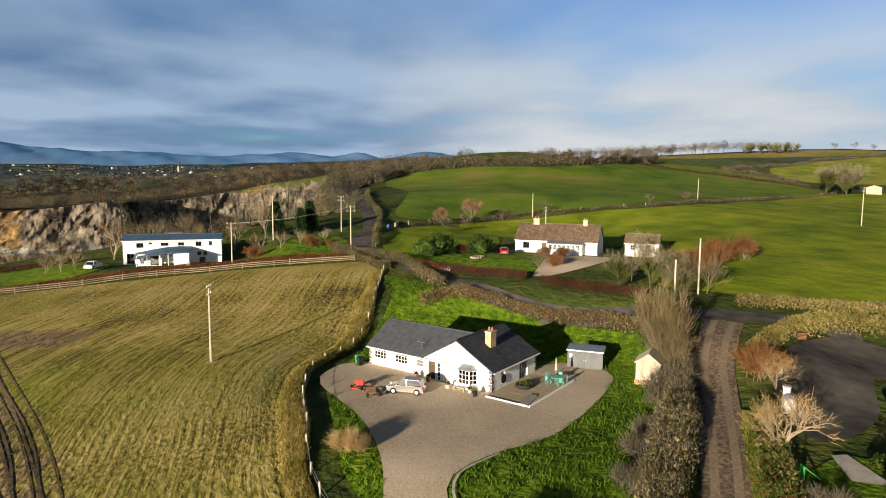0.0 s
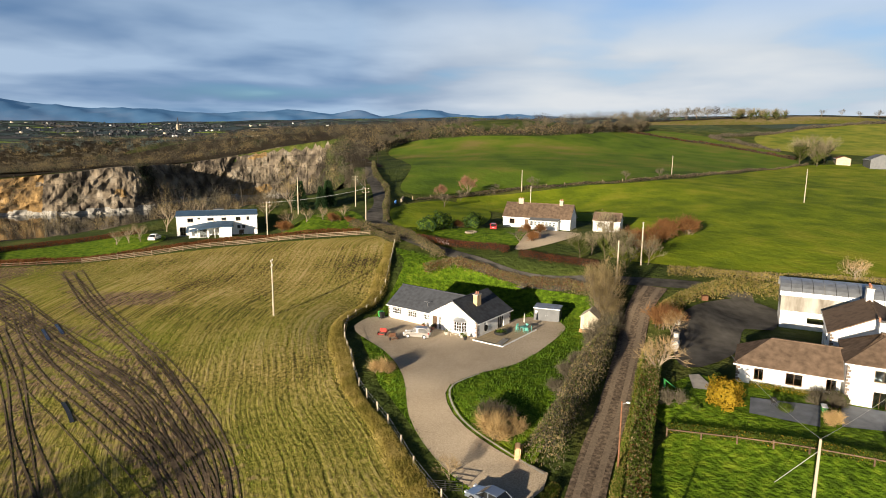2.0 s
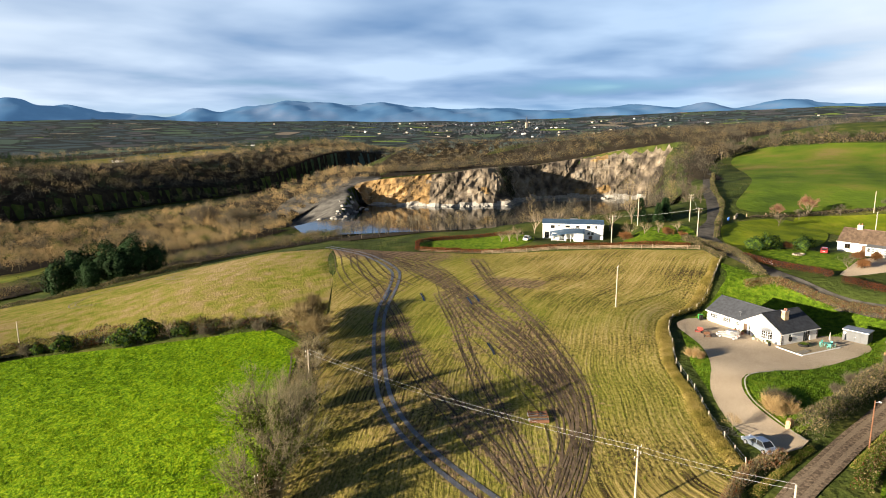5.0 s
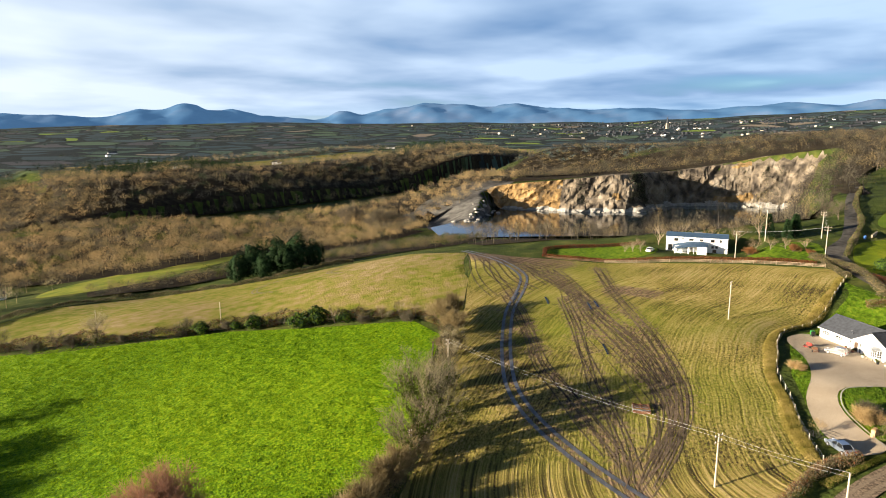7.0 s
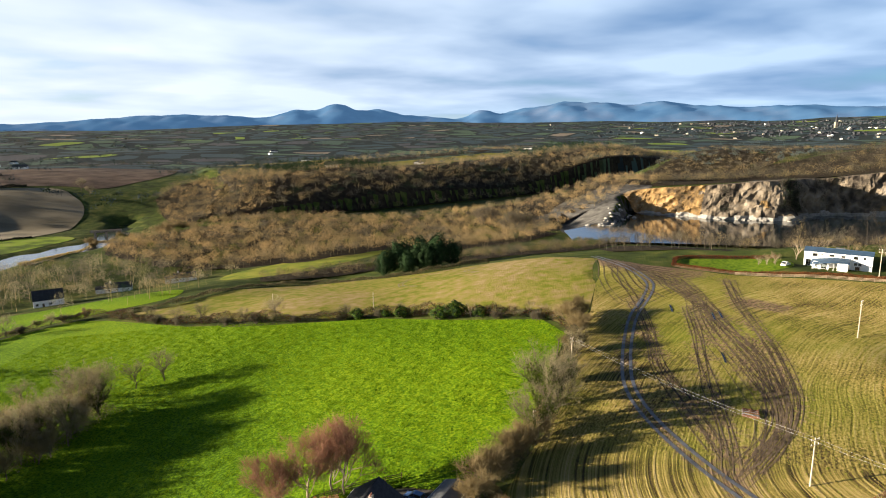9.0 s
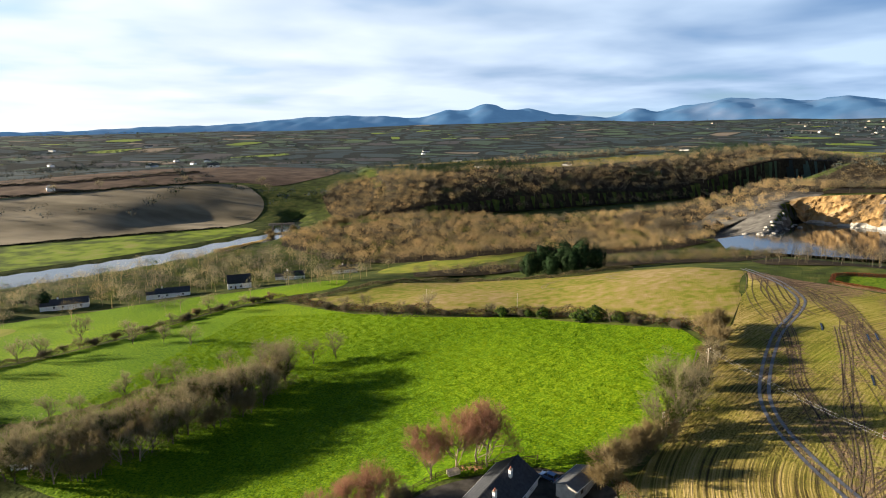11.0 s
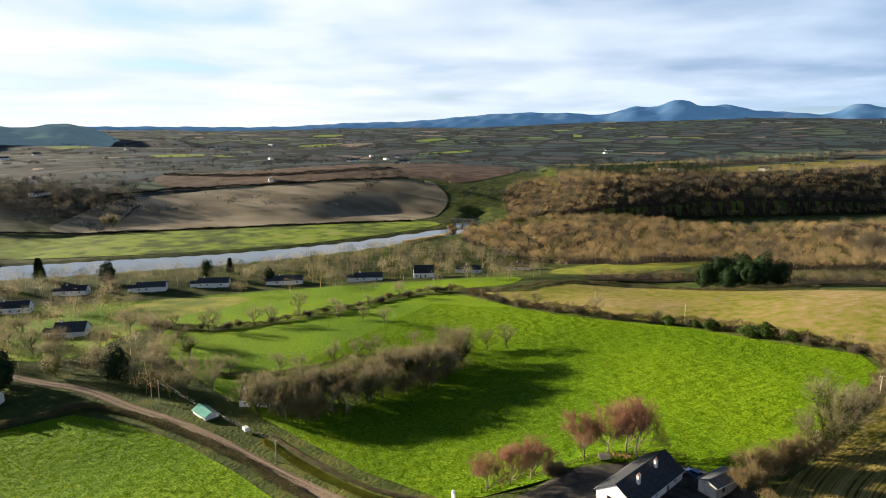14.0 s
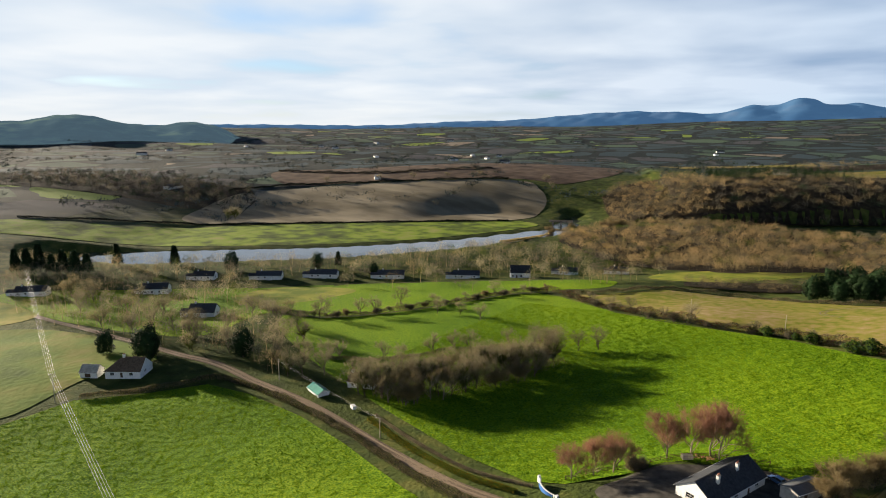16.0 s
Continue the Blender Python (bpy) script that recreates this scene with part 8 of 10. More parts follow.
plant("ivy", [(21.5, 119, 1.38), (25, 127, 1.15), (27.5, 137, 0.9), (18, 113, 1.05)], 1)
plant("tan", [(36.5, 171, 1.0), (38.5, 176, 1.05), (37, 166, 0.9), (33.5, 154, 0.8), (28, 140, 0.8), (12, 104, 1.0), (15, 109, 0.95), (8, 98, 1.0), (18, 115, 0.8), (5, 97, 0.8)], 2)
plant("ash", [(35, 154, 0.55), (33, 149, 0.5)], 3)
plant("birch", [(22, 188, 0.6), (16, 190, 0.6), (9, 193, 0.7), (31, 183, 0.7), (27, 186, 0.65), (-2, 197, 0.6)], 4)
plant("gorse", [(4, 195, 1.1), (-1, 196, 0.9), (-14, 203, 0.8), (-30, 208, 0.7), (-20, 206, 0.6), (12, 192, 0.7)], 5)
plant("ash", [(-60, 213, 0.75), (-34, 210, 0.4), (-92, 226, 0.6), (-104, 232, 0.6), (-72, 216, 0.45), (-120, 243, 0.5)], 6)
plant("red", [(-46, 80, 0.8), (-42, 84, 0.85), (-38.5, 87.5, 0.85), (-29, 97.5, 0.9), (-24.5, 101, 1.0), (-20.5, 104.5, 1.12), (-18, 103, 0.9)], 7)
plant("shrub", [(-34, 91, 1.35), (-33, 89.5, 1.2)], 8)
plant("tan", [(-36, 90, 0.5)], 8)
rp = random.Random(31)
along = spline([(30, 182.5), (3, 195.5), (-22, 207), (-54, 210), (-97, 227), (-144, 258)], 6.5)
plant("shrub", [(x + rp.uniform(-1.5, 1.5), y + rp.uniform(-1.5, 1.5), rp.uniform(0.9, 1.5)) for x, y in along[::2]], 61)
plant("ivy", [(x + rp.uniform(-1.5, 1.5), y + rp.uniform(-1.5, 1.5), rp.uniform(0.28, 0.42)) for x, y in along[1::3]], 62)
rn = random.Random(17)
for i, (x, y) in enumerate(spline(HEDGE_NW, 6.0)):
    plant(("tan", "shrub", "ash", "ivy", "shrub", "ash")[i % 6], [(x + rn.uniform(-1.5, 1.5), y + rn.uniform(-1.5, 1.5), (0.5, 1.4, 0.5, 0.42, 1.2, 0.62)[i % 6] * rn.uniform(0.85, 1.2))], 300 + i)
plant("ash", [(-150.5, 121, 0.66), (-145, 125, 0.62), (-138, 137, 0.7), (-133, 145, 0.72), (-128, 149, 0.66), (-173, 110, 0.7), (-168, 113, 0.6)], 330)
# copse below the pasture
for i, (x, y) in enumerate(zip(*scatter([(-137, 92), (-119, 90), (-104, 112), (-90, 146), (-90, 160), (-98, 164), (-112, 142), (-130, 108)], 4.7, 71))):
    plant(("ash", "ivy", "ash", "birch", "tan")[i % 5], [(x, y, (1.0, 1.08, 0.85, 1.5, 0.95)[i % 5])], 90 + i)
plant("ash", [(-126, 95, 0.75), (-119, 96, 0.6), (-131, 97, 0.6), (-160, 98, 0.9), (-168, 94, 0.8), (-176, 101, 1.0), (-188, 97, 1.0), (-196, 104, 0.9), (-205, 112, 0.9), (-215, 92, 1.0), (-225, 97, 0.9), (-240, 88, 1.1), (-252, 96, 1.0),
              (-150, 186, 0.7), (-165, 190, 0.6), (-178, 188, 0.6), (-108, 168, 0.75), (-100, 172, 0.7), (-91, 172, 0.7), (-120, 165, 0.65), (-84, 176, 0.7), (-205, 170, 0.8), (-210, 195, 0.8), (-285, 82, 1.0), (-270, 95, 0.9), (-300, 100, 1.0)], 9)
plant("ash", [(-225, 150, 0.9), (-232, 128, 1.0), (-245, 110, 0.9), (-215, 128, 0.8), (-262, 135, 0.9), (-300, 105, 1.0), (-320, 95, 1.0), (-340, 110, 1.1), (-260, 98, 1.0), (-355, 85, 1.0), (-375, 100, 1.1), (-395, 95, 1.0), (-285, 92, 0.9), (-310, 78, 0.9)], 109)
plant("ivy", [(-172, 90, 0.8), (-182, 92, 0.7), (-145, 106, 0.7), (-135, 108, 0.7), (-198, 118, 0.8), (-232, 84, 0.8)], 10)
plant("dark", [(-236, 66, 0.8), (-244, 72, 0.7), (-262, 60, 0.6)], 11)
plant("conifer", [(-488 + 4.6 * i, 94 + 6.0 * i, 1.25 + 0.1 * (i % 3)) for i in range(7)] + [(-345, 268, 1.0), (-443, 187, 1.2), (-475, 158, 1.3)], 12)
plant("dark", [(-350, 252, 0.75), (-392, 205, 0.8), (-300, 262, 0.6), (-205, 92, 0.7)], 112)
plant("dark", [(-30, 318, 0.75), (-22, 322, 0.9), (-12, 318, 0.95), (-3, 314, 0.95), (5, 318, 0.8), (-18, 310, 0.7), (-8, 308, 0.75)], 13)
plant("poplar", [(38, 560, 1.2), (44, 556, 1.1), (34, 552, 1.0), (58, 520, 1.0), (62, 522, 1.05), (66, 519, 1.0), (70, 522, 0.95), (54, 518, 0.9)], 14)
hedge("copse_undergrowth", [(-132, 98), (-118, 104), (-106, 126), (-96, 150), (-93, 160)], 11, 2.4, [TW_ASH, TW_GREY, TW_TAN, LEAF_IVY], [0.35, 0.2, 0.2, 0.25], "dense tangled undergrowth of the copse", 90, 0.34, 0.35, 0.65, 53, category="woods")
# main plot
plant("slim", [(129.5, 98.0, 0.9), (132, 99.2, 1.0), (134.6, 100.6, 0.95), (127, 97.2, 0.75), (137.5, 103.0, 0.75)], 15)
plant("shrub", [(124, 96.6, 1.2), (127.5, 97.2, 1.3), (131, 98, 1.4), (120, 95.6, 1.0)], 151)
plant("tanshrub", [(88.5, 94.6, 1.05), (89.5, 93.4, 0.9)], 16)
plant("shrub", [(90.3, 96.4, 0.9), (91.5, 95, 0.8), (101, 92.5, 0.8), (106, 93.4, 0.8), (111, 94.5, 0.7)], 17)
plant("tanshrub", [(93.5, 114.5, 0.75), (94, 113.6, 0.6)], 18)
plant("pale", [(80.2, 94.4, 0.42)], 19)
# neighbours' garden
plant("pale", [(110, 84, 0.85)], 20)
plant("rusty", [(127, 88.5, 0.75), (128.6, 87.2, 0.5)], 21)
plant("pale", [(125, 86.5, 0.6)], 22)
plant("yellow", [(105.5, 75.6, 1.0)], 23)
plant("shrub", [(104, 80.6, 0.75), (112.3, 66.6, 0.8), (112.8, 65.5, 0.7)], 24)
plant("green", [(108, 70, 0.7), (113.6, 65.6, 1.0), (114.8, 57.3, 1.2), (117, 55.5, 1.5), (103.6, 78, 0.5), (112.4, 77.6, 0.8)], 25)
plant("tanshrub", [(107, 65.3, 0.6), (104.5, 60, 0.5), (106, 58, 0.55)], 26)
plant("pale", [(165, 66, 0.9)], 27)
# hill bungalow
plant("ash", [(158, 112, 0.42), (163, 110, 0.48), (168, 113, 0.42), (154, 104, 0.5), (157, 100, 0.45), (178, 117, 0.4)], 28)
plant("ivy", [(152, 112, 0.5), (155, 108, 0.55), (160, 106, 0.5), (150, 102, 0.5)], 29)
plant("rusty", [(166, 104, 0.9), (172, 108, 0.8), (182, 104, 0.9), (188, 100, 0.9), (176, 103, 0.8)], 30)
plant("gorse", [(160, 152, 0.9), (167, 147, 0.7), (170, 149, 0.7), (156, 153, 0.8)], 31)
plant("rusty", [(168, 133, 0.45), (170, 130, 0.45), (165, 150, 0.4), (160, 127, 0.45)], 32)
plant("dusk", [(157, 128.5, 0.4), (190, 172, 0.45), (205, 176, 0.4), (222, 173, 0.4), (236, 166, 0.45), (262, 141, 0.4), (280, 134, 0.42)], 33)
plant("red", [(212, 178, 0.6), (200, 180, 0.4)], 34)
plant("dusk", [(197, 216, 0.8), (203, 224, 1.0), (209, 230, 1.0), (194, 208, 0.7)], 35)
def on_hill(x, y, a):
    return pose(x, y, hz(x, y) + 0.3, 0, 0, a)


rh = random.Random(12)
crest = spline([(335, 323), (372, 330), (383, 303), (430, 247), (500, 236), (578, 232)], 8.0)
plant("dusk", [(x + rh.uniform(-4, 4), y + rh.uniform(-3, 3), rh.uniform(0.7, 1.25)) for x, y in crest[:52]], 44)
hedge("hilltop_hedge", [(527, 238), (527, 200), (517, 164), (502, 137), (470, 108)], 2.6, 1.6, [TW_DARK, TW_GREY, TW_RUST], [0.45, 0.3, 0.25], "low dark hedge climbing between the hill fields", 30, 0.7, 0.4, 0.6, 139)
plant("ivy", [(444, 103, 1.25), (450, 96, 1.35), (456, 104, 1.15), (462, 92, 1.3), (440, 94, 1.0)], 45)
plant("conifer", [(470, 96, 1.1)], 46)
plant("dusk", [(800 + 5 * i + rh.uniform(-2, 2), 330 - 11 * i, rh.uniform(1.1, 1.6)) for i in range(9)], 47)
plant("ivy", [(735 + rh.uniform(-25, 25), 165 + rh.uniform(-30, 30), rh.uniform(0.7, 1.1)) for i in range(14)], 48)
plant("dusk", [(790 + rh.uniform(-10, 30), 120 - 16 * i, rh.uniform(0.6, 1.0)) for i in range(10)], 49)
simple_house("farm_shed", on_hill(456, 66, 12), 18, 11, 4.5, 2.6, M_SHEDGREY, "dark grey farm shed on the hill", walls=M_SHEDGREY, front=((6, 11, 0.05, 3.6, "d"),), doors=M_SHEDGREY, base=1.5, category="shed")
simple_house("farm_shed", on_hill(470, 84, 8), 22, 7, 2.6, 1.2, M_RUST, "long low shed with rusty red roof on the hill", walls=M_STONE, front=((4, 7, 0.05, 2.2, "d"), (12, 15, 0.05, 2.2, "d")), doors=M_DARKWOOD, base=1.5, category="shed")
# white house garden
plant("birch", [(113, 211, 0.6), (111, 213, 0.6), (115, 209.5, 0.65), (148, 187, 0.55), (151, 184, 0.5), (155, 180, 0.5), (145, 190, 0.7), (127, 218, 1.2), (135, 217, 1.2), (142, 212, 1.3), (150, 206, 1.2), (156, 202, 1.2)], 36)
plant("conifer", [(157, 199, 0.7), (161, 195, 0.6), (165, 196, 0.7), (159, 204, 0.6)], 37)
plant("rusty", [(143, 190, 0.6), (151, 180, 0.5), (153, 176, 0.4)], 38)
# trees that stand alone on the far bank and along the far hedges
plant("ivy", [(-618, 352, 1.5), (-622, 345, 1.2)], 39)
plant("ash", [(-560, 672, 0.9), (-600, 640, 1.0), (-640, 610, 0.9), (-520, 700, 0.9), (-700, 560, 1.0), (-420, 720, 1.1), (-400, 700, 1.0)], 40)
plant("tan", [(-300, 520, 1.1), (-294, 512, 1.0), (-288, 545, 0.9), (-252, 560, 1.4), (-246, 556, 1.4), (-240, 562, 1.4), (-258, 553, 1.3)], 41)

# ---------------------------------------------------------------- vehicles
def build_car(name, m, paint, label, length=4.4, wide=1.78, tall=1.45, hatch=False, group=""):
    """A car lofted from its side profile: body, glasshouse, four wheels, lamps, mirrors, bumpers."""
    car = thing(name, m, label, "car", group)
    L, H = length, tall
    low, belt = 0.24, 0.62 * H
    if hatch:
        body = [(0, low + 0.08), (0.0, belt * 0.72), (0.05, belt * 0.95), (0.30, belt), (0.70, belt * 0.98), (0.80, belt * 0.88), (0.985, belt * 0.72), (1.0, low + 0.12)]
        roof = [(0.03, belt), (0.10, H * 0.95), (0.22, H), (0.46, H * 0.99), (0.55, H * 0.95), (0.73, belt)]
    else:
        body = [(0, low + 0.1), (0.0, belt * 0.78), (0.03, belt * 0.98), (0.20, belt), (0.70, belt * 0.98), (0.78, belt * 0.9), (0.985, belt * 0.72), (1.0, low + 0.12)]
        roof = [(0.13, belt), (0.26, H * 0.96), (0.36, H), (0.48, H * 0.99), (0.56, H * 0.95), (0.74, belt)]

    def loft(profile, w0, w1, zlow=None):
        bm = bmesh.new()
        pts = list(profile)
        if zlow is not None:
            pts = pts + [(1.0, zlow), (0.0, zlow)]
        rows = []
        for s in (-1, 1):
            row = []
            for u, z in pts:
                f = (z - low) / (H - low)
                w = w0 + (w1 - w0) * max(0, min(1, f))
                pinch = 1 - 0.10 * abs(2 * u - 1) ** 4
                row.append(bm.verts.new(((u - 0.5) * L, s * w / 2 * pinch, z)))
            rows.append(row)
        n = len(pts)
        bm.faces.new(rows[0])
        bm.faces.new(rows[1][::-1])
        for i in range(n):
            j = (i + 1) % n
            bm.faces.new([rows[0][i], rows[1][i], rows[1][j], rows[0][j]])
        bmesh.ops.recalc_face_normals(bm, faces=bm.faces)
        bmesh.ops.bevel(bm, geom=list(bm.edges), offset=0.035, segments=2, affect="EDGES")
        return bm

    part("body", loft(body, wide, wide * 0.97, low), paint, car)
    part("glasshouse", loft(roof, wide * 0.98, wide * 0.74), M_TINT, car, "dark tinted car windows")
    ru = [q for q in roof if q[1] > H * 0.93]
    bm = bmesh.new()
    box(bm, (ru[0][0] - 0.5) * L, (ru[-1][0] - 0.5) * L, -wide * 0.37, wide * 0.37, H * 0.965, H + 0.02, bevel=0.03)
    part("roof_panel", bm, paint, car)
    for s in (-1, 1):
        for u0, u1, z0, z1 in ((roof[0][0], roof[1][0], belt, H * 0.95), (0.44, 0.46, belt, H * 0.98), (roof[-1][0], roof[-2][0], belt, H * 0.95)):
            bm = bmesh.new()
            rod(bm, ((u0 - 0.5) * L, s * wide * 0.455, z0), ((u1 - 0.5) * L, s * wide * 0.375, z1), 0.045, n=6)
            part("pillar", bm, paint, car)
        bm = bmesh.new()
        box(bm, 0.19 * L, 0.19 * L + 0.12, s * wide * 0.5, s * (wide * 0.5 + 0.17), belt, belt + 0.13, bevel=0.02)
        part("mirror", bm, paint, car)
        for u in (0.17, 0.81):
            bm = bmesh.new()
            rod(bm, ((u - 0.5) * L, s * (wide / 2 - 0.2), 0.32), ((u - 0.5) * L, s * (wide / 2 + 0.01), 0.32), 0.32, n=18)
            wheel = part("wheel", bm, M_BLACK, car, "black tyre")
            bm = bmesh.new()
            rod(bm, ((u - 0.5) * L, s * (wide / 2 - 0.1), 0.32), ((u - 0.5) * L, s * (wide / 2 + 0.02), 0.32), 0.2, n=14)
            part("rim", bm, M_STEEL, wheel)
        boxes("tail_lamp", [(-L / 2 - 0.015, -L / 2 + 0.12, s * wide * 0.30, s * wide * 0.46, belt * 0.76, belt * 0.95)], M_LAMPRED, car)
        boxes("headlamp", [(L / 2 - 0.18, L / 2 + 0.005, s * wide * 0.27, s * wide * 0.45, belt * 0.62, belt * 0.8)], M_LAMPCLEAR, car)
    boxes("number_plate", [(-L / 2 - 0.03, -L / 2 - 0.005, -0.26, 0.26, belt * 0.55, belt * 0.55 + 0.11)], M_WHITE, car)
    boxes("bumper", [(-L / 2 - 0.02, -L / 2 + 0.15, -wide * 0.45, wide * 0.45, low, low + 0.2)], paint, car, bevel=0.03)
    return car


def on_land(x, y, a, lift=0.2):
    return pose(x, y, hz(x, y) + lift, 0, 0, a)


build_car("saloon_car", on_land(78.9, 89.1, 84, 0.2), M_SILVER, "silver-blue saloon car parked at the drive entrance", 4.6, 1.82, 1.42)
build_car("hatchback_car", on_land(107.6, 119.2, 112, 0.22), M_GREYCAR, "warm grey hatchback parked on the gravel forecourt", 4.0, 1.75, 1.55, True)
build_car("red_car", on_land(168.5, 142.0, 30, 0.2), M_REDCAR, "small red car beside the hill bungalow", 3.9, 1.7, 1.45, True)
build_car("white_car", on_land(117.5, 207.5, 40, 0.2), M_WHITECAR, "white car beside the two-storey house", 4.4, 1.8, 1.45)
build_car("blue_car", on_land(-5.2, 100.6, 150, 0.22), M_BLUECAR, "blue car parked behind the slate bungalow", 4.0, 1.72, 1.5, True)

# ---------------------------------------------------------------- poles and cables
def build_pole(name, x, y, tall, label, arm=0.0, lamp=False, mat=None, turn=0, insul=3):
    p = thing(name, on_land(x, y, turn, 0), label, "pole", "poles")
    bm = bmesh.new()
    rod(bm, (0, 0, -0.6), (0, 0, tall), *((0.16, 0.10) if not lamp else (0.10, 0.07)), 10)
    part("mast", bm, mat or M_PALEWOOD, p)
    if arm:
        for k in range(2):
            boxes("crossarm", [(-arm / 2, arm / 2, -0.05, 0.05, tall - 0.35 - 0.9 * k, tall - 0.22 - 0.9 * k)], M_WOOD, p)
            for i in range(insul):
                u = -arm / 2 + 0.1 + (arm - 0.2) * i / (insul - 1)
                bm = bmesh.new()
                rod(bm, (u, 0, tall - 0.22 - 0.9 * k), (u, 0, tall + 0.02 - 0.9 * k), 0.05, 0.03, 8)
                part("insulator", bm, M_WHITE, p)
    if lamp:
        bm = bmesh.new()
        rod(bm, (0.0, 0, tall - 0.3), (0.0, -0.5, tall), 0.03, n=6)
        part("bracket", bm, M_STEEL, p)
        bm = bmesh.new()
        box(bm, -0.1, 0.1, -0.75, -0.4, tall - 0.06, tall + 0.06, bevel=0.03)
        part("lamp_head", bm, M_WHITE, p)
    return Vector((x, y, hz(x, y) + tall))


POLE_A = build_pole("utility_pole", 100.6, 143.6, 9.5, "bleached wooden utility pole with crossarms in the field", 1.6, turn=40)
POLE_D = build_pole("utility_pole", 57.4, 88.4, 8.2, "wooden utility pole carrying crossarms and insulators", 1.7, turn=20)
POLE_H = build_pole("utility_pole", 31.8, 146, 8.0, "wooden utility pole standing in the hedge", 1.2, turn=25)
POLE_G = build_pole("utility_pole", 17.5, 112.5, 7.0, "wooden utility pole among hedge trees", 1.0, turn=25)
POLE_B = build_pole("utility_pole", 91.5, 66.0, 6.8, "plain bleached wooden pole in the paddock")
POLE_L = build_pole("street_lamp", 89.6, 81.6, 6.8, "reddish wooden lamp pole at the lane side", 0.0, True, M_RUST)
POLE_Y = build_pole("utility_pole", 64.5, 74.0, 8.6, "wooden pole beside the lane hedge")
POLE_W1 = build_pole("utility_pole", 137.5, 190.0, 9.0, "wooden utility pole beside the two-storey house", 1.8, turn=-30)
POLE_W2 = build_pole("utility_pole", 155.0, 198.0, 10.5, "tall wooden pole in the garden")
POLE_R1 = build_pole("utility_pole", 153.5, 171.0, 9.5, "wooden pole with crossarm at the road bend", 1.8, turn=-30)
POLE_R2 = build_pole("utility_pole", 170.0, 190.0, 9.0, "wooden pole with crossarm by the lane", 1.6, turn=-30)
build_pole("utility_pole", 198.0, 147.0, 8.5, "wooden pole behind the hill bungalow", 1.0, turn=10)
build_pole("utility_pole", 297, 134, 8.0, "dark pole on the hill fence")
build_pole("utility_pole", 232, 168, 7.5, "dark pole on the hill fence")
build_pole("utility_pole", 259, 83, 10.5, "pale wooden pole standing in the hill field", 1.2)
build_pole("utility_pole", 156, 101, 8.5, "wooden pole among lane trees", 0.8)
build_pole("utility_pole", 142.5, 101.0, 8.0, "bare pale pole at the lane corner")
POLE_S1 = build_pole("utility_pole", -106.5, 74.5, 6.5, "wooden pole on the grass bank by the lane", 0.8)
POLE_S2 = build_pole("utility_pole", -172, 86, 8.5, "wooden pole by the lower lane", 1.0)
POLE_S3 = build_pole("utility_pole", -222, 26, 11.0, "utility pole with crossarm in a rough paddock", 1.8, turn=60)
build_pole("utility_pole", -66, 232, 6.0, "thin wooden pole in the pale field")
build_pole("utility_pole", -25, 214, 7.0, "thin wooden pole in the pale field")


def cable(a, b, sag, offs=((0, 0, 0),), label="thin overhead cable between poles", thick=0.015):
    for o in offs:
        c = bpy.data.curves.new("overhead_cable", "CURVE")
        c.dimensions, c.bevel_depth, c.bevel_resolution = "3D", thick, 0
        sp = c.splines.new("POLY")
        n = 14
        sp.points.add(n)
        for i in range(n + 1):
            u = i / n
            q = a.lerp(b, u) + Vector(o) - Vector((0, 0, sag * 4 * u * (1 - u)))
            sp.points[i].co = (*q, 1)
        c.materials.append(M_WIRE)
        tagged(new("overhead_cable", c), label, "cable", "overhead cables")


TWO = ((0.5, 0.3, -0.2), (-0.5, -0.3, -0.2))
cable(POLE_H, POLE_D, 1.2, TWO)
cable(POLE_D, POLE_Y, 0.3, TWO)
cable(POLE_W1, POLE_R1, 0.6, TWO)
cable(POLE_R1, POLE_R2, 0.4, TWO)
cable(POLE_B, Vector((116, 77, 3.2)), 0.5)
cable(POLE_B, Vector((118, 58, 5.5)), 0.5)
cable(POLE_S1, POLE_S2, 1.0, TWO)
FOUR = ((0.3, 0.9, -0.2), (0.1, 0.3, -0.2), (-0.1, -0.3, -0.2), (-0.3, -0.9, -0.2))
cable(POLE_S3, Vector((-30, -17, -13)), 1.0, FOUR, thick=0.024)
cable(POLE_S3, Vector((-420, 80, -24)), 1.5, FOUR, thick=0.024)
bm = bmesh.new()
rod(bm, (0, 0, 5.8), (3.2, 3.4, 0.1), 0.03, n=5)
part("stay_wire", bm, M_WIRE, [o for o in bpy.data.objects if o.name.startswith("utility_pole") and (o.location - Vector((91.5, 66.0, hz(91.5, 66.0)))).length < 0.5][0])

# ---------------------------------------------------------------- fences
fence_line("wire_fence", [(x + 0.4, y + 0.3) for x, y in FENCE_LINE], 3.2, 1.15, rails=(0.5, 0.95), mat=M_PALEWOOD, label="post and wire fence along the field edge", post=0.07, wire=True, rail_mat=M_STEEL)
fence_line("rail_fence", [(98.5, 203.5), (113.5, 194.6), (130.5, 182), (146, 163)], 3.0, 1.2, rails=(0.3, 0.65, 1.0), mat=M_WOOD, label="brown timber rail fence above the stubble field", post=0.07)
fence_line("rail_fence", [(84, 219), (98.5, 203.5)], 3.0, 1.1, rails=(0.5, 0.9), mat=M_DARKWOOD, label="weathered dark timber rail fence beside a hedge", post=0.06)
fence_line("garden_fence", [(97.6, 79.4), (98.7, 73), (99.8, 67), (100.7, 62), (101.7, 56)], 2.6, 1.0, rails=(0.8,), mat=M_DARKWOOD, label="dark timber fence along the garden hedge", post=0.07)
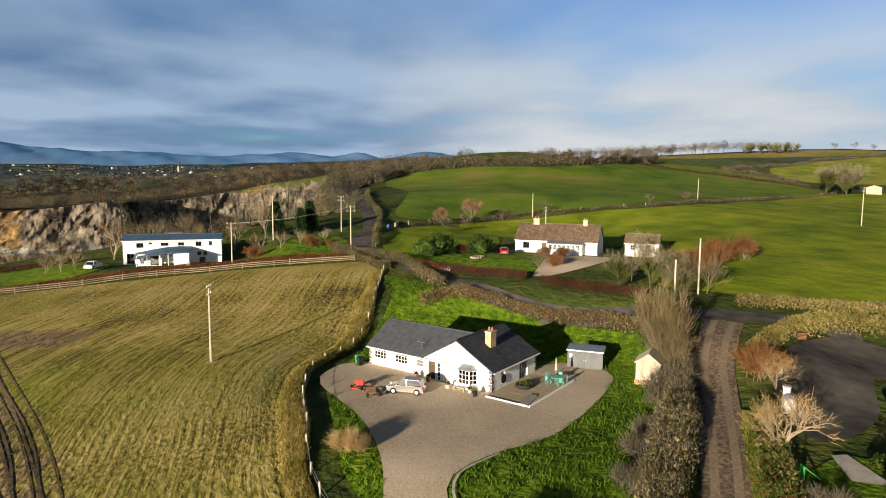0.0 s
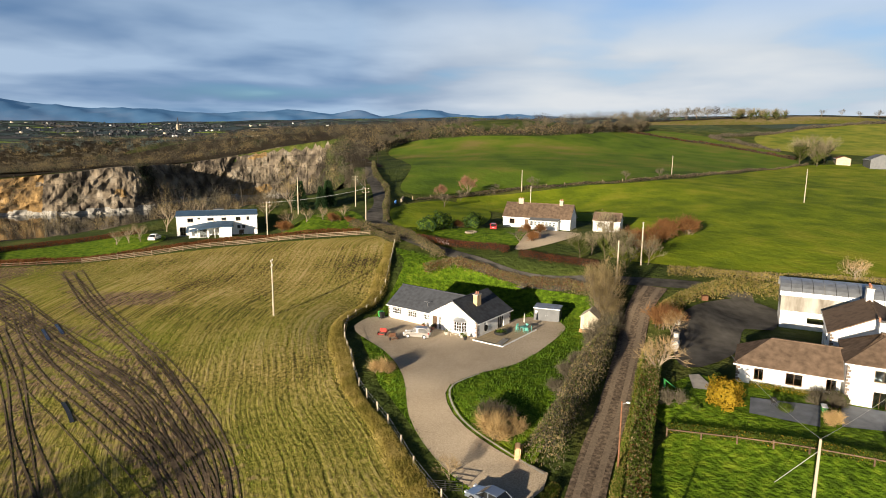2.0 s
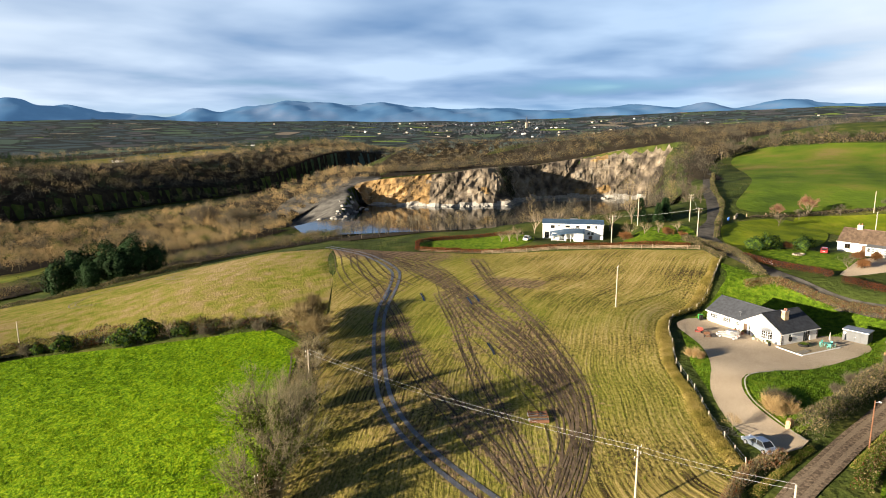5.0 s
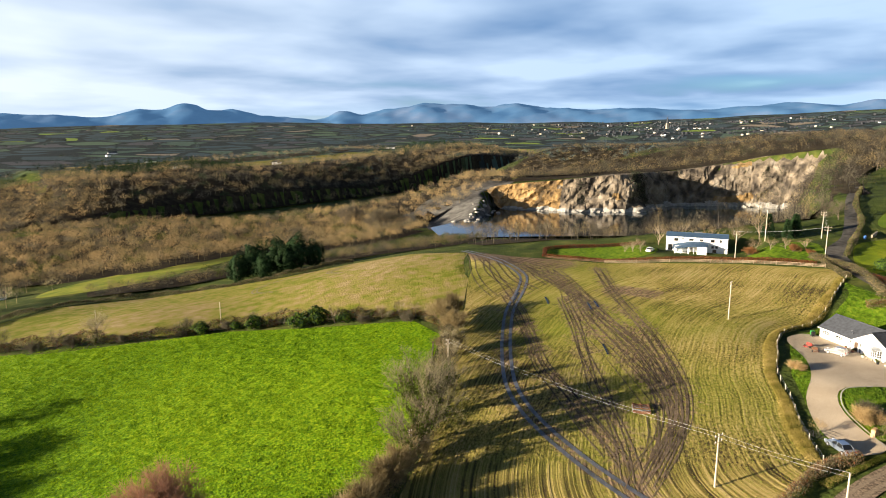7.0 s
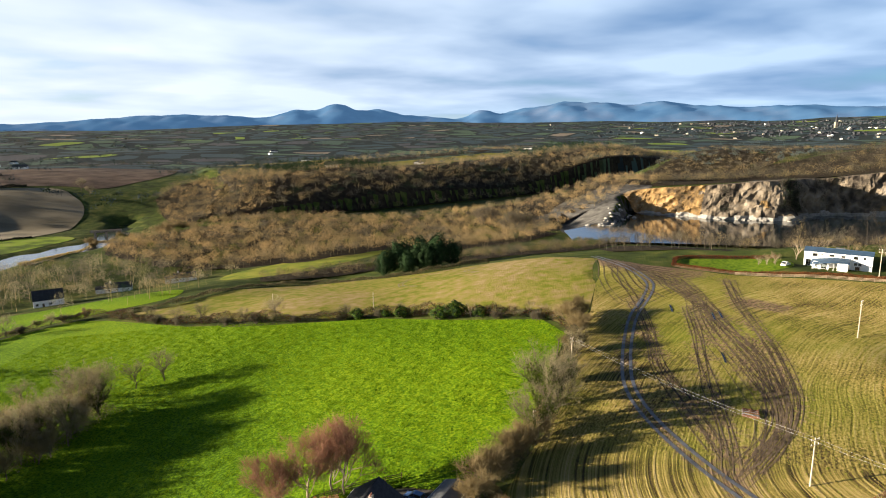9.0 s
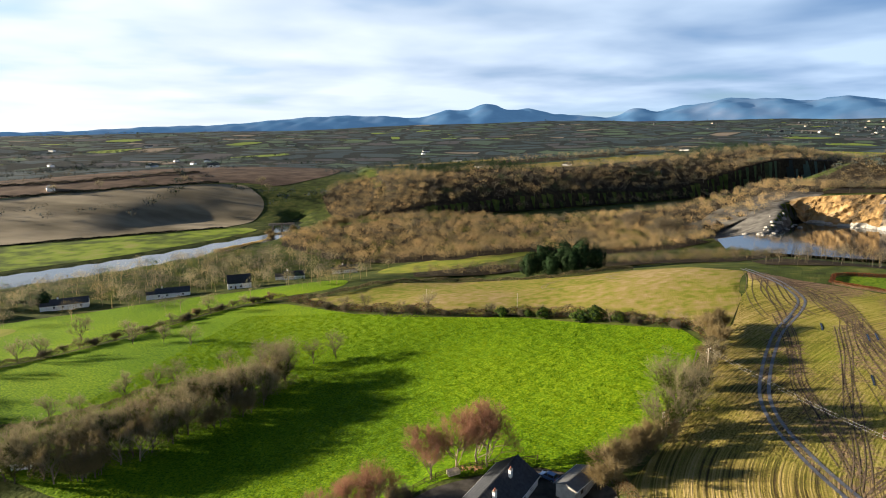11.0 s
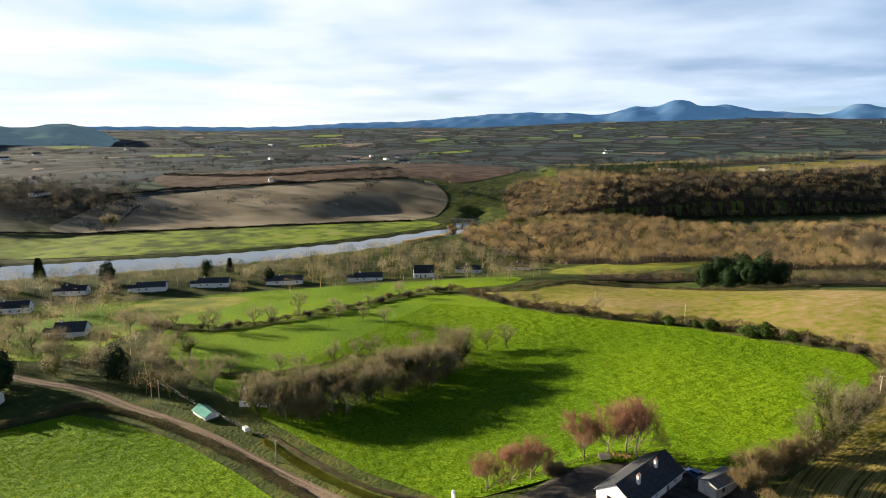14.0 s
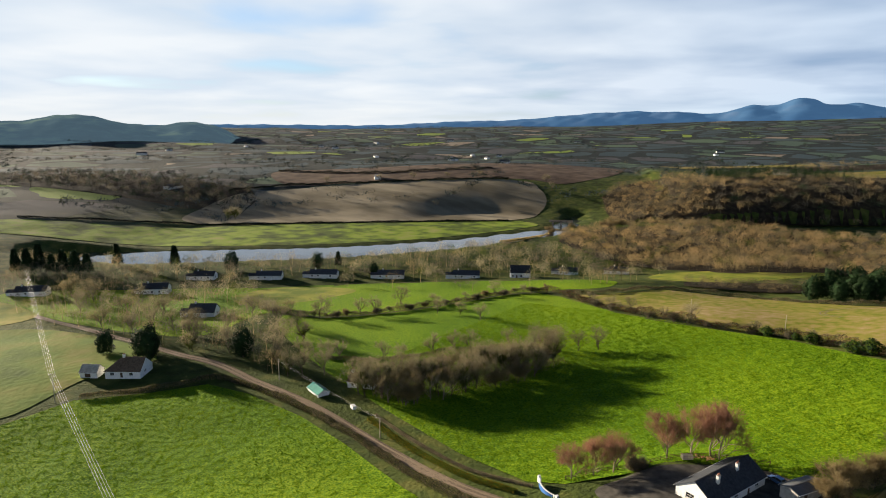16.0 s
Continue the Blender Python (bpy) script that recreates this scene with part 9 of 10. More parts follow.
fence_line("hill_fence", [(191, 185), (229, 172.5), (245, 157.5), (260, 141.5), (293, 130), (356, 120)], 6.0, 1.2, rails=(), mat=M_WOOD, label="row of fence posts across the hill", post=0.12)


def build_palings():
    f = thing("paling_fence", on_land(148.6, 143.4, 70, 0.1), "short white picket fence beside the lane", "fence")
    for i in range(9):
        boxes("paling", [(-2.2 + 0.55 * i, -2.2 + 0.55 * i + 0.32, -0.03, 0.03, 0, 0.95)], M_WHITE, f)
    boxes("rail", [(-2.3, 2.6, 0.03, 0.08, 0.3, 0.4)], M_WHITE, f)
    boxes("rail", [(-2.3, 2.6, 0.03, 0.08, 0.7, 0.8)], M_WHITE, f)


build_palings()

# ---------------------------------------------------------------- round the white bungalow
def build_plot_things():
    # grey garden shed with its door facing the yard
    s = thing("garden_shed", on_land(128.6, 107.6, -74, 0.1), "grey flat-topped garden shed with double doors", "shed")
    boxes("body", [(-2.1, 2.1, -1.5, 1.5, 0, 2.15)], M_SHEDGREY, s)
    boxes("roof", [(-2.25, 2.25, -1.65, 1.65, 2.15, 2.3)], M_STEEL, s, bevel=0.02)
    for x0, x1 in ((-0.95, -0.02), (0.02, 0.95)):
        d = boxes("door", [(x0, x1, -1.54, -1.5, 0.08, 2.0)], M_SHEDGREY, s)
        boxes("handle", [((x0 + x1) / 2 + (0.35 if x0 < 0 else -0.39), (x0 + x1) / 2 + (0.39 if x0 < 0 else -0.35), -1.6, -1.545, 0.95, 1.15)], M_STEEL, d)
    boxes("sign", [(-1.9, -1.5, -1.53, -1.505, 1.3, 1.75)], M_WHITE, s)
    # wooden hut with a pitched roof, logs beside it
    h = thing("wooden_hut", on_land(126.4, 99.2, -80, 0.1) @ Matrix.Scale(1.25, 4), "small unpainted timber hut with a pitched roof", "hut")
    for i in range(11):
        boxes("plank", [(-1.0 + 0.185 * i, -1.0 + 0.185 * i + 0.17, -1.15, -1.1, 0, 2.0)], M_PALEWOOD, h)
        boxes("plank", [(-1.0 + 0.185 * i, -1.0 + 0.185 * i + 0.17, 1.1, 1.15, 0, 2.0)], M_PALEWOOD, h)
    boxes("side", [(-1.05, -1.0, -1.1, 1.1, 0, 2.0), (1.0, 1.05, -1.1, 1.1, 0, 2.0)], M_PALEWOOD, h)
    for z in (0,):
        bm = bmesh.new()
        for y in (-1.12, 1.12):
            bm.faces.new([bm.verts.new((-1.05, y, 2.0)), bm.verts.new((1.05, y, 2.0)), bm.verts.new((0, y, 2.75))])
        part("gable", bm, M_PALEWOOD, h)
    for a, b in (((-1.2, 1.9), (0, 2.8)), ((0, 2.8), (1.2, 1.9))):
        bm = bmesh.new()
        roof_slab(bm, [(a[0], -1.3, a[1]), (b[0], -1.3, b[1]), (b[0], 1.3, b[1]), (a[0], 1.3, a[1])], 0.06)
        part("roof", bm, M_PALEWOOD, h)
    pile = thing("log_pile", on_land(124.6, 98.6, 95, 0.16), "heap of cut firewood logs", "firewood")
    rng = random.Random(3)
    for i in range(26):
        bm = bmesh.new()
        x, y, z = rng.uniform(-1.5, 1.5), rng.uniform(-0.5, 0.5), rng.uniform(0.1, 0.45)
        rod(bm, (x - 0.2, y, z), (x + 0.2, y + rng.uniform(-0.1, 0.1), z), rng.uniform(0.08, 0.14), n=7)
        part("log", bm, M_NEWWOOD if i % 3 else M_WOOD, pile)
    # paved terrace with a low white edging wall
    t = thing("terrace", pose(116.3, 109.2, -0.62, 0, 0, -91.1), "sand-coloured paved terrace with low white edging", "terrace")
    rngp = random.Random(5)
    bm = bmesh.new()
    box(bm, -0.5, 0.5, -0.5, 0.5, -0.5, 0.5)
    me = bpy.data.meshes.new("slab")
    bm.to_mesh(me)
    bm.free()
    me.materials.append(M_PATIO)
    for i in range(6):
        for j in range(12):
            ob = new("slab", me)
            ob.parent = t
            ob.location = (-2.0 + 0.82 * i, -4.4 + 0.82 * j, 0.03 + rngp.uniform(0, 0.012))
            ob.scale = (0.8, 0.8, 0.22)
    for spec in ((2.75, 2.95, -4.9, 5.4, -0.2, 0.28), (-2.3, 2.95, -5.1, -4.9, -0.2, 0.26)):
        boxes("edging", [spec], M_WHITE, t, bevel=0.02)
    # table and chairs
    tb = thing("garden_table", pose(119.8, 107.6, -0.46, 0, 0, 10), "teal painted round garden table on the terrace", "table")
    bm = bmesh.new()
    rod(bm, (0, 0, 0.70), (0, 0, 0.74), 0.62, 0.62, 22)
    part("tabletop", bm, M_TEAL, tb)
    for a in (0.4, 1.97, 3.54, 5.11):
        bm = bmesh.new()
        rod(bm, (0.45 * math.cos(a), 0.45 * math.sin(a), 0.0), (0.3 * math.cos(a), 0.3 * math.sin(a), 0.71), 0.03, n=6)
        part("leg", bm, M_TEAL, tb)
    ch = None
    for i, a in enumerate((0, 75, 150, 230, 300)):
        m = pose(119.8 + 1.05 * math.cos(radians(a)), 107.6 + 1.05 * math.sin(radians(a)), -0.46, 0, 0, a - 90)
        if ch is None:
            ch = thing("garden_chair", m, "teal metal garden chair beside the table", "chair", "garden chairs")
            boxes("seat", [(-0.22, 0.22, -0.22, 0.22, 0.42, 0.46)], M_TEAL, ch, bevel=0.01)
            boxes("backrest", [(-0.22, 0.22, 0.19, 0.23, 0.5, 0.95)], M_TEAL, ch, bevel=0.01)
            for x in (-0.2, 0.2):
                for y in (-0.2, 0.2):
                    boxes("leg", [(x - 0.02, x + 0.02, y - 0.02, y + 0.02, 0, 0.42 if y < 0 else 0.52)], M_TEAL, ch)
        else:
            copy_thing(ch, m)
    u = thing("parasol", pose(121.6, 108.4, -0.46), "folded pale grey garden parasol", "parasol")
    bm = bmesh.new()
    rod(bm, (0, 0, 0), (0, 0, 2.3), 0.03, n=8)
    part("pole", bm, M_STEEL, u)
    bm = bmesh.new()
    rod(bm, (0, 0, 0.9), (0, 0, 2.25), 0.17, 0.05, 9)
    part("canopy", bm, M_CONCRETE, u)
    bm = bmesh.new()
    rod(bm, (0, 0, 0), (0, 0, 0.08), 0.3, 0.3, 14)
    part("base", bm, M_CONCRETE, u)
    # tractor tyre planter
    tp = thing("tyre_planter", pose(116.4, 109.8, -0.48), "black tractor tyre planter filled with greenery", "planter")
    bm = bmesh.new()
    n = 22
    prof = [(0.85, 0.0), (0.95, 0.15), (0.9, 0.4), (0.62, 0.42), (0.55, 0.2), (0.6, 0.0)]
    rings = [[bm.verts.new((r * math.cos(6.2832 * i / n), r * math.sin(6.2832 * i / n), z)) for r, z in prof] for i in range(n)]
    for i in range(n):
        for k in range(len(prof)):
            bm.faces.new([rings[i][k], rings[(i + 1) % n][k], rings[(i + 1) % n][(k + 1) % len(prof)], rings[i][(k + 1) % len(prof)]])
    part("tyre", bm, M_BLACK, tp)
    r2 = np.random.default_rng(4)
    c = r2.normal(size=(260, 3)) * (0.3, 0.3, 0.12) + (0, 0, 0.45)
    ob = soup("leaves", flakes(r2, c, np.full(260, 0.09)), None, [LEAF_HEDGE])
    ob.parent = tp
    # wheelie bins at the gable
    for k, (x, y, mat, w) in enumerate(((112.4, 130.6, M_GREENPAINT, "bright green wheelie bin beside the gable wall"), (111.9, 129.9, M_BLACK, "black wheelie bin beside the gable wall"))):
        b = thing("wheelie_bin", on_land(x, y, 80, 0.22), w, "bin", "bins")
        bm = bmesh.new()
        vs = box(bm, -0.29, 0.29, -0.36, 0.36, 0.08, 1.0, bevel=0.0)
        for v in vs:
            if v.co.z < 0.5:
                v.co.x *= 0.8
                v.co.y *= 0.8
        part("body", bm, mat, b)
        boxes("lid", [(-0.31, 0.31, -0.4, 0.38, 1.0, 1.07)], mat, b, bevel=0.02)
        for s in (-0.3, 0.3):
            bm = bmesh.new()
            rod(bm, (s - 0.03, 0.3, 0.1), (s + 0.03, 0.3, 0.1), 0.1, n=10)
            part("wheel", bm, M_BLACK, b)
    # red drag frames and a wheeled machine left on the gravel
    for x, y, a in ((105.6, 124.2, 20), (104.6, 121.6, 60)):
        f = thing("machine_frame", on_land(x, y, a, 0.24), "rusty red implement frame lying on gravel", "implement", "implements")
        for q in ((-1.2, 1.2, -0.5, -0.42, 0.25, 0.34), (-1.2, 1.2, 0.42, 0.5, 0.25, 0.34), (-1.2, -1.1, -0.5, 0.5, 0.25, 0.34), (1.1, 1.2, -0.5, 0.5, 0.25, 0.34), (-0.05, 0.05, -0.5, 0.5, 0.3, 0.9)):
            boxes("beam", [q], M_REDPAINT if a == 20 else M_RUST, f)
        for s in (-0.6, 0.6):
            bm = bmesh.new()
            rod(bm, (-0.7, s - 0.06, 0.25), (-0.7, s + 0.06, 0.25), 0.25, n=14)
            part("wheel", bm, M_BLACK, f)
    # pots, benches and sacks along the front
    for x, y, r, hgt, mat, w in ((112.0, 121.3, 0.3, 0.5, M_REDBRICK, "terracotta pot beside the front wall"), (111.8, 119.4, 0.3, 0.55, M_REDBRICK, "terracotta pot beside the front door"), (111.3, 116.4, 0.35, 0.45, M_CONCRETE, "stone urn by the door step"),
                                 (110.8, 112.6, 0.3, 0.5, M_BLACK, "black plant tub at the house corner"), (111.4, 113.6, 0.28, 0.4, M_CONCRETE, "pale stone planter below the bay")):
        p = thing("plant_pot", on_land(x, y, 0, 0.22), w, "pot", "pots")
        bm = bmesh.new()
        rod(bm, (0, 0, 0), (0, 0, hgt), r * 0.75, r, 14)
        part("pot", bm, mat, p)
        c = r2.normal(size=(120, 3)) * (r * 0.5, r * 0.5, 0.14) + (0, 0, hgt + 0.12)
        ob = soup("leaves", flakes(r2, c, np.full(120, 0.08)), None, [LEAF_IVY])
        ob.parent = p
    b = thing("bench", pose(111.2, 114.8, -0.48, 0, 0, -91), "low pale timber bench in front of the bay", "bench")
    boxes("seat", [(-0.75, 0.75, -0.2, 0.2, 0.4, 0.45)], M_PALEWOOD, b)
    for x in (-0.6, 0.6):
        boxes("leg", [(x - 0.04, x + 0.04, -0.18, 0.18, 0, 0.4)], M_PALEWOOD, b)
    st = thing("stacked_planks", pose(112.9, 107.4, -0.5, 0, 0, 8), "stack of pale boards beside the terrace", "timber")
    for i in range(6):
        boxes("board", [(-1.6, 1.6, -0.4 + 0.14 * i, -0.28 + 0.14 * i, 0.02, 0.14 + 0.03 * (i % 3))], M_STEEL if i % 2 else M_PALEWOOD, st)
    # entrance: rough stone block and gate post
    g = thing("stone_block", on_land(86.6, 90.6, 25, 0.1), "pale orange stone block beside the entrance", "stone")
    bm = bmesh.new()
    box(bm, -0.75, 0.75, -0.3, 0.3, -0.2, 1.25, bevel=0.12)
    for v in bm.verts:
        v.co += Vector((noise.noise(v.co * 2), noise.noise(v.co * 2 + Vector((5, 0, 0))), noise.noise(v.co * 2 + Vector((0, 7, 0))))) * 0.09
    part("block", bm, M_STONEWARM, g)
    boxes("face_board", [(0.4, 1.1, -0.42, -0.36, 0.1, 0.95)], M_NEWWOOD, g)
    # field gate folded back at the drive
    gt = thing("field_gate", on_land(78.4, 93.6, 118, 0.15), "dark tubular farm gate at the drive entrance", "gate")
    for z in (0.25, 0.45, 0.65, 0.85, 1.1):
        bm = bmesh.new()
        rod(bm, (-1.6, 0, z), (1.6, 0, z), 0.03, n=6)
        part("rail", bm, M_BLACK, gt)
    for x in (-1.6, 0, 1.6):
        boxes("upright", [(x - 0.03, x + 0.03, -0.03, 0.03, 0.05, 1.15)], M_BLACK, gt)


M_STONEWARM = ramp_material("warm_stone", shades((0.55, 0.36, 0.20), 0.3), 1.5, 7, 0.9, 0.04, 4, 0.4, 0.3)
build_plot_things()


# ---------------------------------------------------------------- neighbours' things
def build_more():
    tank = thing("gas_tank", on_land(120.5, 84.8, 10, 0.2), "white horizontal gas tank on feet by the yard", "tank")
    bm = bmesh.new()
    r = bmesh.ops.create_uvsphere(bm, u_segments=18, v_segments=10, radius=0.6, matrix=Matrix.Translation((0, 0, 0.85)))
    for v in r["verts"]:
        v.co.x += 0.55 if v.co.x > 0 else -0.55
    part("vessel", bm, M_WHITE, tank)
    for x in (-0.6, 0.6):
        boxes("foot", [(x - 0.08, x + 0.08, -0.4, 0.4, 0, 0.4)], M_CONCRETE, tank)
    pier = thing("gate_pier", on_land(122.6, 85.2, 0, 0.2), "white square gate pier at the yard", "pier", "gate piers")
    boxes("shaft", [(-0.3, 0.3, -0.3, 0.3, 0, 1.5)], M_WHITE, pier, bevel=0.02)
    boxes("cap", [(-0.38, 0.38, -0.38, 0.38, 1.5, 1.65)], M_CONCRETE, pier, bevel=0.03)
    copy_thing(pier, on_land(128.6, 86.6, 0, 0.2))
    g2 = thing("gate_pillar", on_land(101.7, 60.9, 0, 0.1), "slender white gate pillar in the garden hedge", "pier", "garden gate pillars")
    boxes("shaft", [(-0.14, 0.14, -0.14, 0.14, 0, 1.7)], M_WHITE, g2, bevel=0.02)
    boxes("cap", [(-0.18, 0.18, -0.18, 0.18, 1.7, 1.78)], M_CONCRETE, g2)
    copy_thing(g2, on_land(102.0, 58.6, 0, 0.1))
    sl = thing("green_slide", on_land(107.6, 82.0, 30, 0.15), "bright green plastic play slide", "toy")
    bm = bmesh.new()
    roof_slab(bm, [(-0.25, -0.7, 0.1), (0.25, -0.7, 0.1), (0.25, 0.5, 1.0), (-0.25, 0.5, 1.0)], 0.08)
    part("chute", bm, M_GREENPAINT, sl)
    boxes("ladder", [(-0.25, 0.25, 0.5, 0.62, 0, 1.05)], M_GREENPAINT, sl)
    bx = thing("plastic_box", on_land(110.2, 66.6, 12, 0.28), "green and white plastic garden box", "box")
    boxes("body", [(-0.5, 0.5, -0.25, 0.25, 0, 0.5)], M_GREENPAINT, bx, bevel=0.03)
    boxes("lid", [(-0.55, 0.55, -0.3, 0.3, 0.5, 0.6)], M_WHITE, bx, bevel=0.03)
    kt = thing("kettle_barbecue", on_land(108.5, 71.2, 0, 0.15), "round black kettle barbecue", "barbecue")
    bm = bmesh.new()
    bmesh.ops.create_uvsphere(bm, u_segments=14, v_segments=9, radius=0.33, matrix=Matrix.Translation((0, 0, 0.75)))
    part("bowl", bm, M_BLACK, kt)
    for a in (0, 2.1, 4.2):
        bm = bmesh.new()
        rod(bm, (0.3 * math.cos(a), 0.3 * math.sin(a), 0), (0.15 * math.cos(a), 0.15 * math.sin(a), 0.6), 0.02, n=5)
        part("leg", bm, M_BLACK, kt)
    dish = thing("satellite_dish", pose(122.5, 57.0, 8.4, 0, 0, 40), "white satellite dish on the farmhouse roof", "dish")
    bm = bmesh.new()
    rod(bm, (0, 0, 0.0), (0, -0.12, 0.02), 0.02, 0.38, 16)
    part("bowl", bm, M_WHITE, dish)
    bm = bmesh.new()
    rod(bm, (0, 0, -1.4), (0, 0, 0.0), 0.03, n=6)
    part("mast", bm, M_STEEL, dish)
    bk = thing("pallet_stack", on_land(142.5, 86.0, 20, 0.22), "stack of weathered reddish pallets in the yard", "pallet")
    for i in range(5):
        boxes("slat", [(-0.6, 0.6, -0.5, 0.5, 0.16 * i, 0.16 * i + 0.1)], M_RUST, bk)
    fp = thing("garden_pond", on_land(160.5, 143.5, 0, 0.18), "round stone-edged bed in the lawn", "flower bed")
    bm = bmesh.new()
    for i in range(14):
        a = i * 6.2832 / 14
        box(bm, 1.5 * math.cos(a) - 0.3, 1.5 * math.cos(a) + 0.3, 1.0 * math.sin(a) - 0.2, 1.0 * math.sin(a) + 0.2, 0, 0.35, bevel=0.05)
    part("stone_rim", bm, M_STONE, fp)
    bm = bmesh.new()
    rod(bm, (0, 0, 0), (0, 0, 0.2), 1.2, 1.1, 18)
    part("earth", bm, M_MUD, fp)
    # stone wall and blue drums by the upper lane
    wl = thing("stone_wall", on_land(187, 186, 35, 0.1), "low pale stone wall beside the lane", "wall")
    rng = random.Random(6)
    for i in range(22):
        for k in range(3):
            boxes("stone", [(-5 + 0.46 * i + 0.1 * (k % 2), -5 + 0.46 * i + 0.42 + 0.1 * (k % 2), -0.25, 0.25, 0.34 * k, 0.34 * k + 0.31)], M_STONE, wl)
    dr = thing("blue_drum", on_land(181, 184, 0, 0.1), "bright blue plastic drum beside the wall", "drum", "drums")
    bm = bmesh.new()
    rod(bm, (0, 0, 0), (0, 0, 0.95), 0.3, 0.3, 14)
    part("barrel", bm, M_BLUEPAINT, dr)
    copy_thing(dr, on_land(182, 184.6, 0, 0.1))
    # disc harrow left in the field
    ha = thing("disc_harrow", on_land(60.2, 113.2, -25, 0.12), "rusty disc harrow standing in the stubble", "harrow")
    for y in (-0.9, 0.0, 0.9):
        boxes("beam", [(-1.5, 1.5, y - 0.06, y + 0.06, 0.75, 0.88)], M_RUST, ha)
    for x in (-1.4, 0.0, 1.4):
        boxes("cross_beam", [(x - 0.06, x + 0.06, -1.1, 1.4, 0.86, 0.97)], M_RUST, ha)
    for y in (-0.9, 0.9):
        for i in range(12):
            bm = bmesh.new()
            x = -1.45 + 0.26 * i
            rod(bm, (x - 0.015, y, 0.32), (x + 0.03, y + 0.02, 0.32), 0.32, 0.28, 14)
            part("disc", bm, M_STEEL, ha)
    for y in (-1.35, 1.4):
        bm = bmesh.new()
        rod(bm, (-1.5, y, 0.3), (1.5, y, 0.3), 0.28, n=12)
        part("roller", bm, M_RUST, ha)
    # lower bungalow: logs, hay trailer, boundary wall with blue gate
    lp = thing("timber_stack", on_land(-24.5, 98.3, 40, 0.22), "stack of pale sawn timber", "timber")
    for i in range(5):
        for k in range(4):
            bm = bmesh.new()
            rod(bm, (-1.3, -0.6 + 0.28 * i, 0.15 + 0.25 * k), (1.3, -0.6 + 0.28 * i, 0.15 + 0.25 * k), 0.125, n=7)
            part("log", bm, M_PALEWOOD, lp)
    lq = thing("log_pile", on_land(-21.0, 100.5, 20, 0.22), "heap of cut orange firewood", "firewood")
    for i in range(40):
        bm = bmesh.new()
        x, y, z = rng.uniform(-2.2, 2.2), rng.uniform(-0.7, 0.7), rng.uniform(0.1, 0.7)
        rod(bm, (x - 0.2, y, z), (x + 0.2, y + rng.uniform(-0.2, 0.2), z), rng.uniform(0.09, 0.16), n=7)
        part("log", bm, M_NEWWOOD, lq)
    gw = thing("gate_wall", on_land(-48.5, 70.8, -32, 0.1), "curved blue and white entrance wall", "wall")
    for i in range(14):
        a = -0.6 + 1.2 * i / 13
        x, y = 7 * math.sin(a), 7 - 7 * math.cos(a)
        boxes("panel", [(x - 0.3, x + 0.3, y - 0.12, y + 0.12, -0.2, 1.1)], M_BLUEPAINT if 1 < i < 12 else M_WHITE, gw)
        boxes("coping", [(x - 0.32, x + 0.32, y - 0.17, y + 0.17, 1.1, 1.22)], M_WHITE, gw)
    for x in (-4.4, 4.4):
        boxes("pier", [(x - 0.3, x + 0.3, 0.9, 1.5, -0.2, 1.6)], M_WHITE, gw, bevel=0.03)
    wb = thing("white_van", on_land(-128.5, 84.0, -20, 0.2), "small white trailer by the lane", "trailer")
    boxes("body", [(-1.1, 1.1, -0.7, 0.7, 0.5, 1.6)], M_WHITE, wb, bevel=0.05)
    for s in (-0.72, 0.72):
        bm = bmesh.new()
        rod(bm, (0, s - 0.08, 0.33), (0, s + 0.08, 0.33), 0.33, n=14)
        part("wheel", bm, M_BLACK, wb)
    boxes("drawbar", [(1.1, 2.0, -0.04, 0.04, 0.5, 0.6)], M_STEEL, wb)
    # bridge over the tributary
    br = thing("stone_bridge", pose(-312, 566, -43.6, 0, 0, 25), "low pale stone bridge over the river mouth", "bridge")
    boxes("deck", [(-13, 13, -2.5, 2.5, 4.2, 5.0)], M_STONE, br)
    for y in (-2.6, 2.3):
        boxes("parapet", [(-13, 13, y, y + 0.3, 5.0, 6.0)], M_STONE, br)
    for x in (-9, 0, 9):
        boxes("pier", [(x - 0.9, x + 0.9, -2.4, 2.4, -2, 4.2)], M_STONE, br)
    # far white farmhouses on the plain and the town beyond
    rf = random.Random(12)
    for i in range(26):
        rr, az = rf.uniform(900, 2400), radians(rf.uniform(-68, 12))
        x, y = rr * math.sin(az), rr * math.cos(az)
        simple_far_house(x, y, rf)


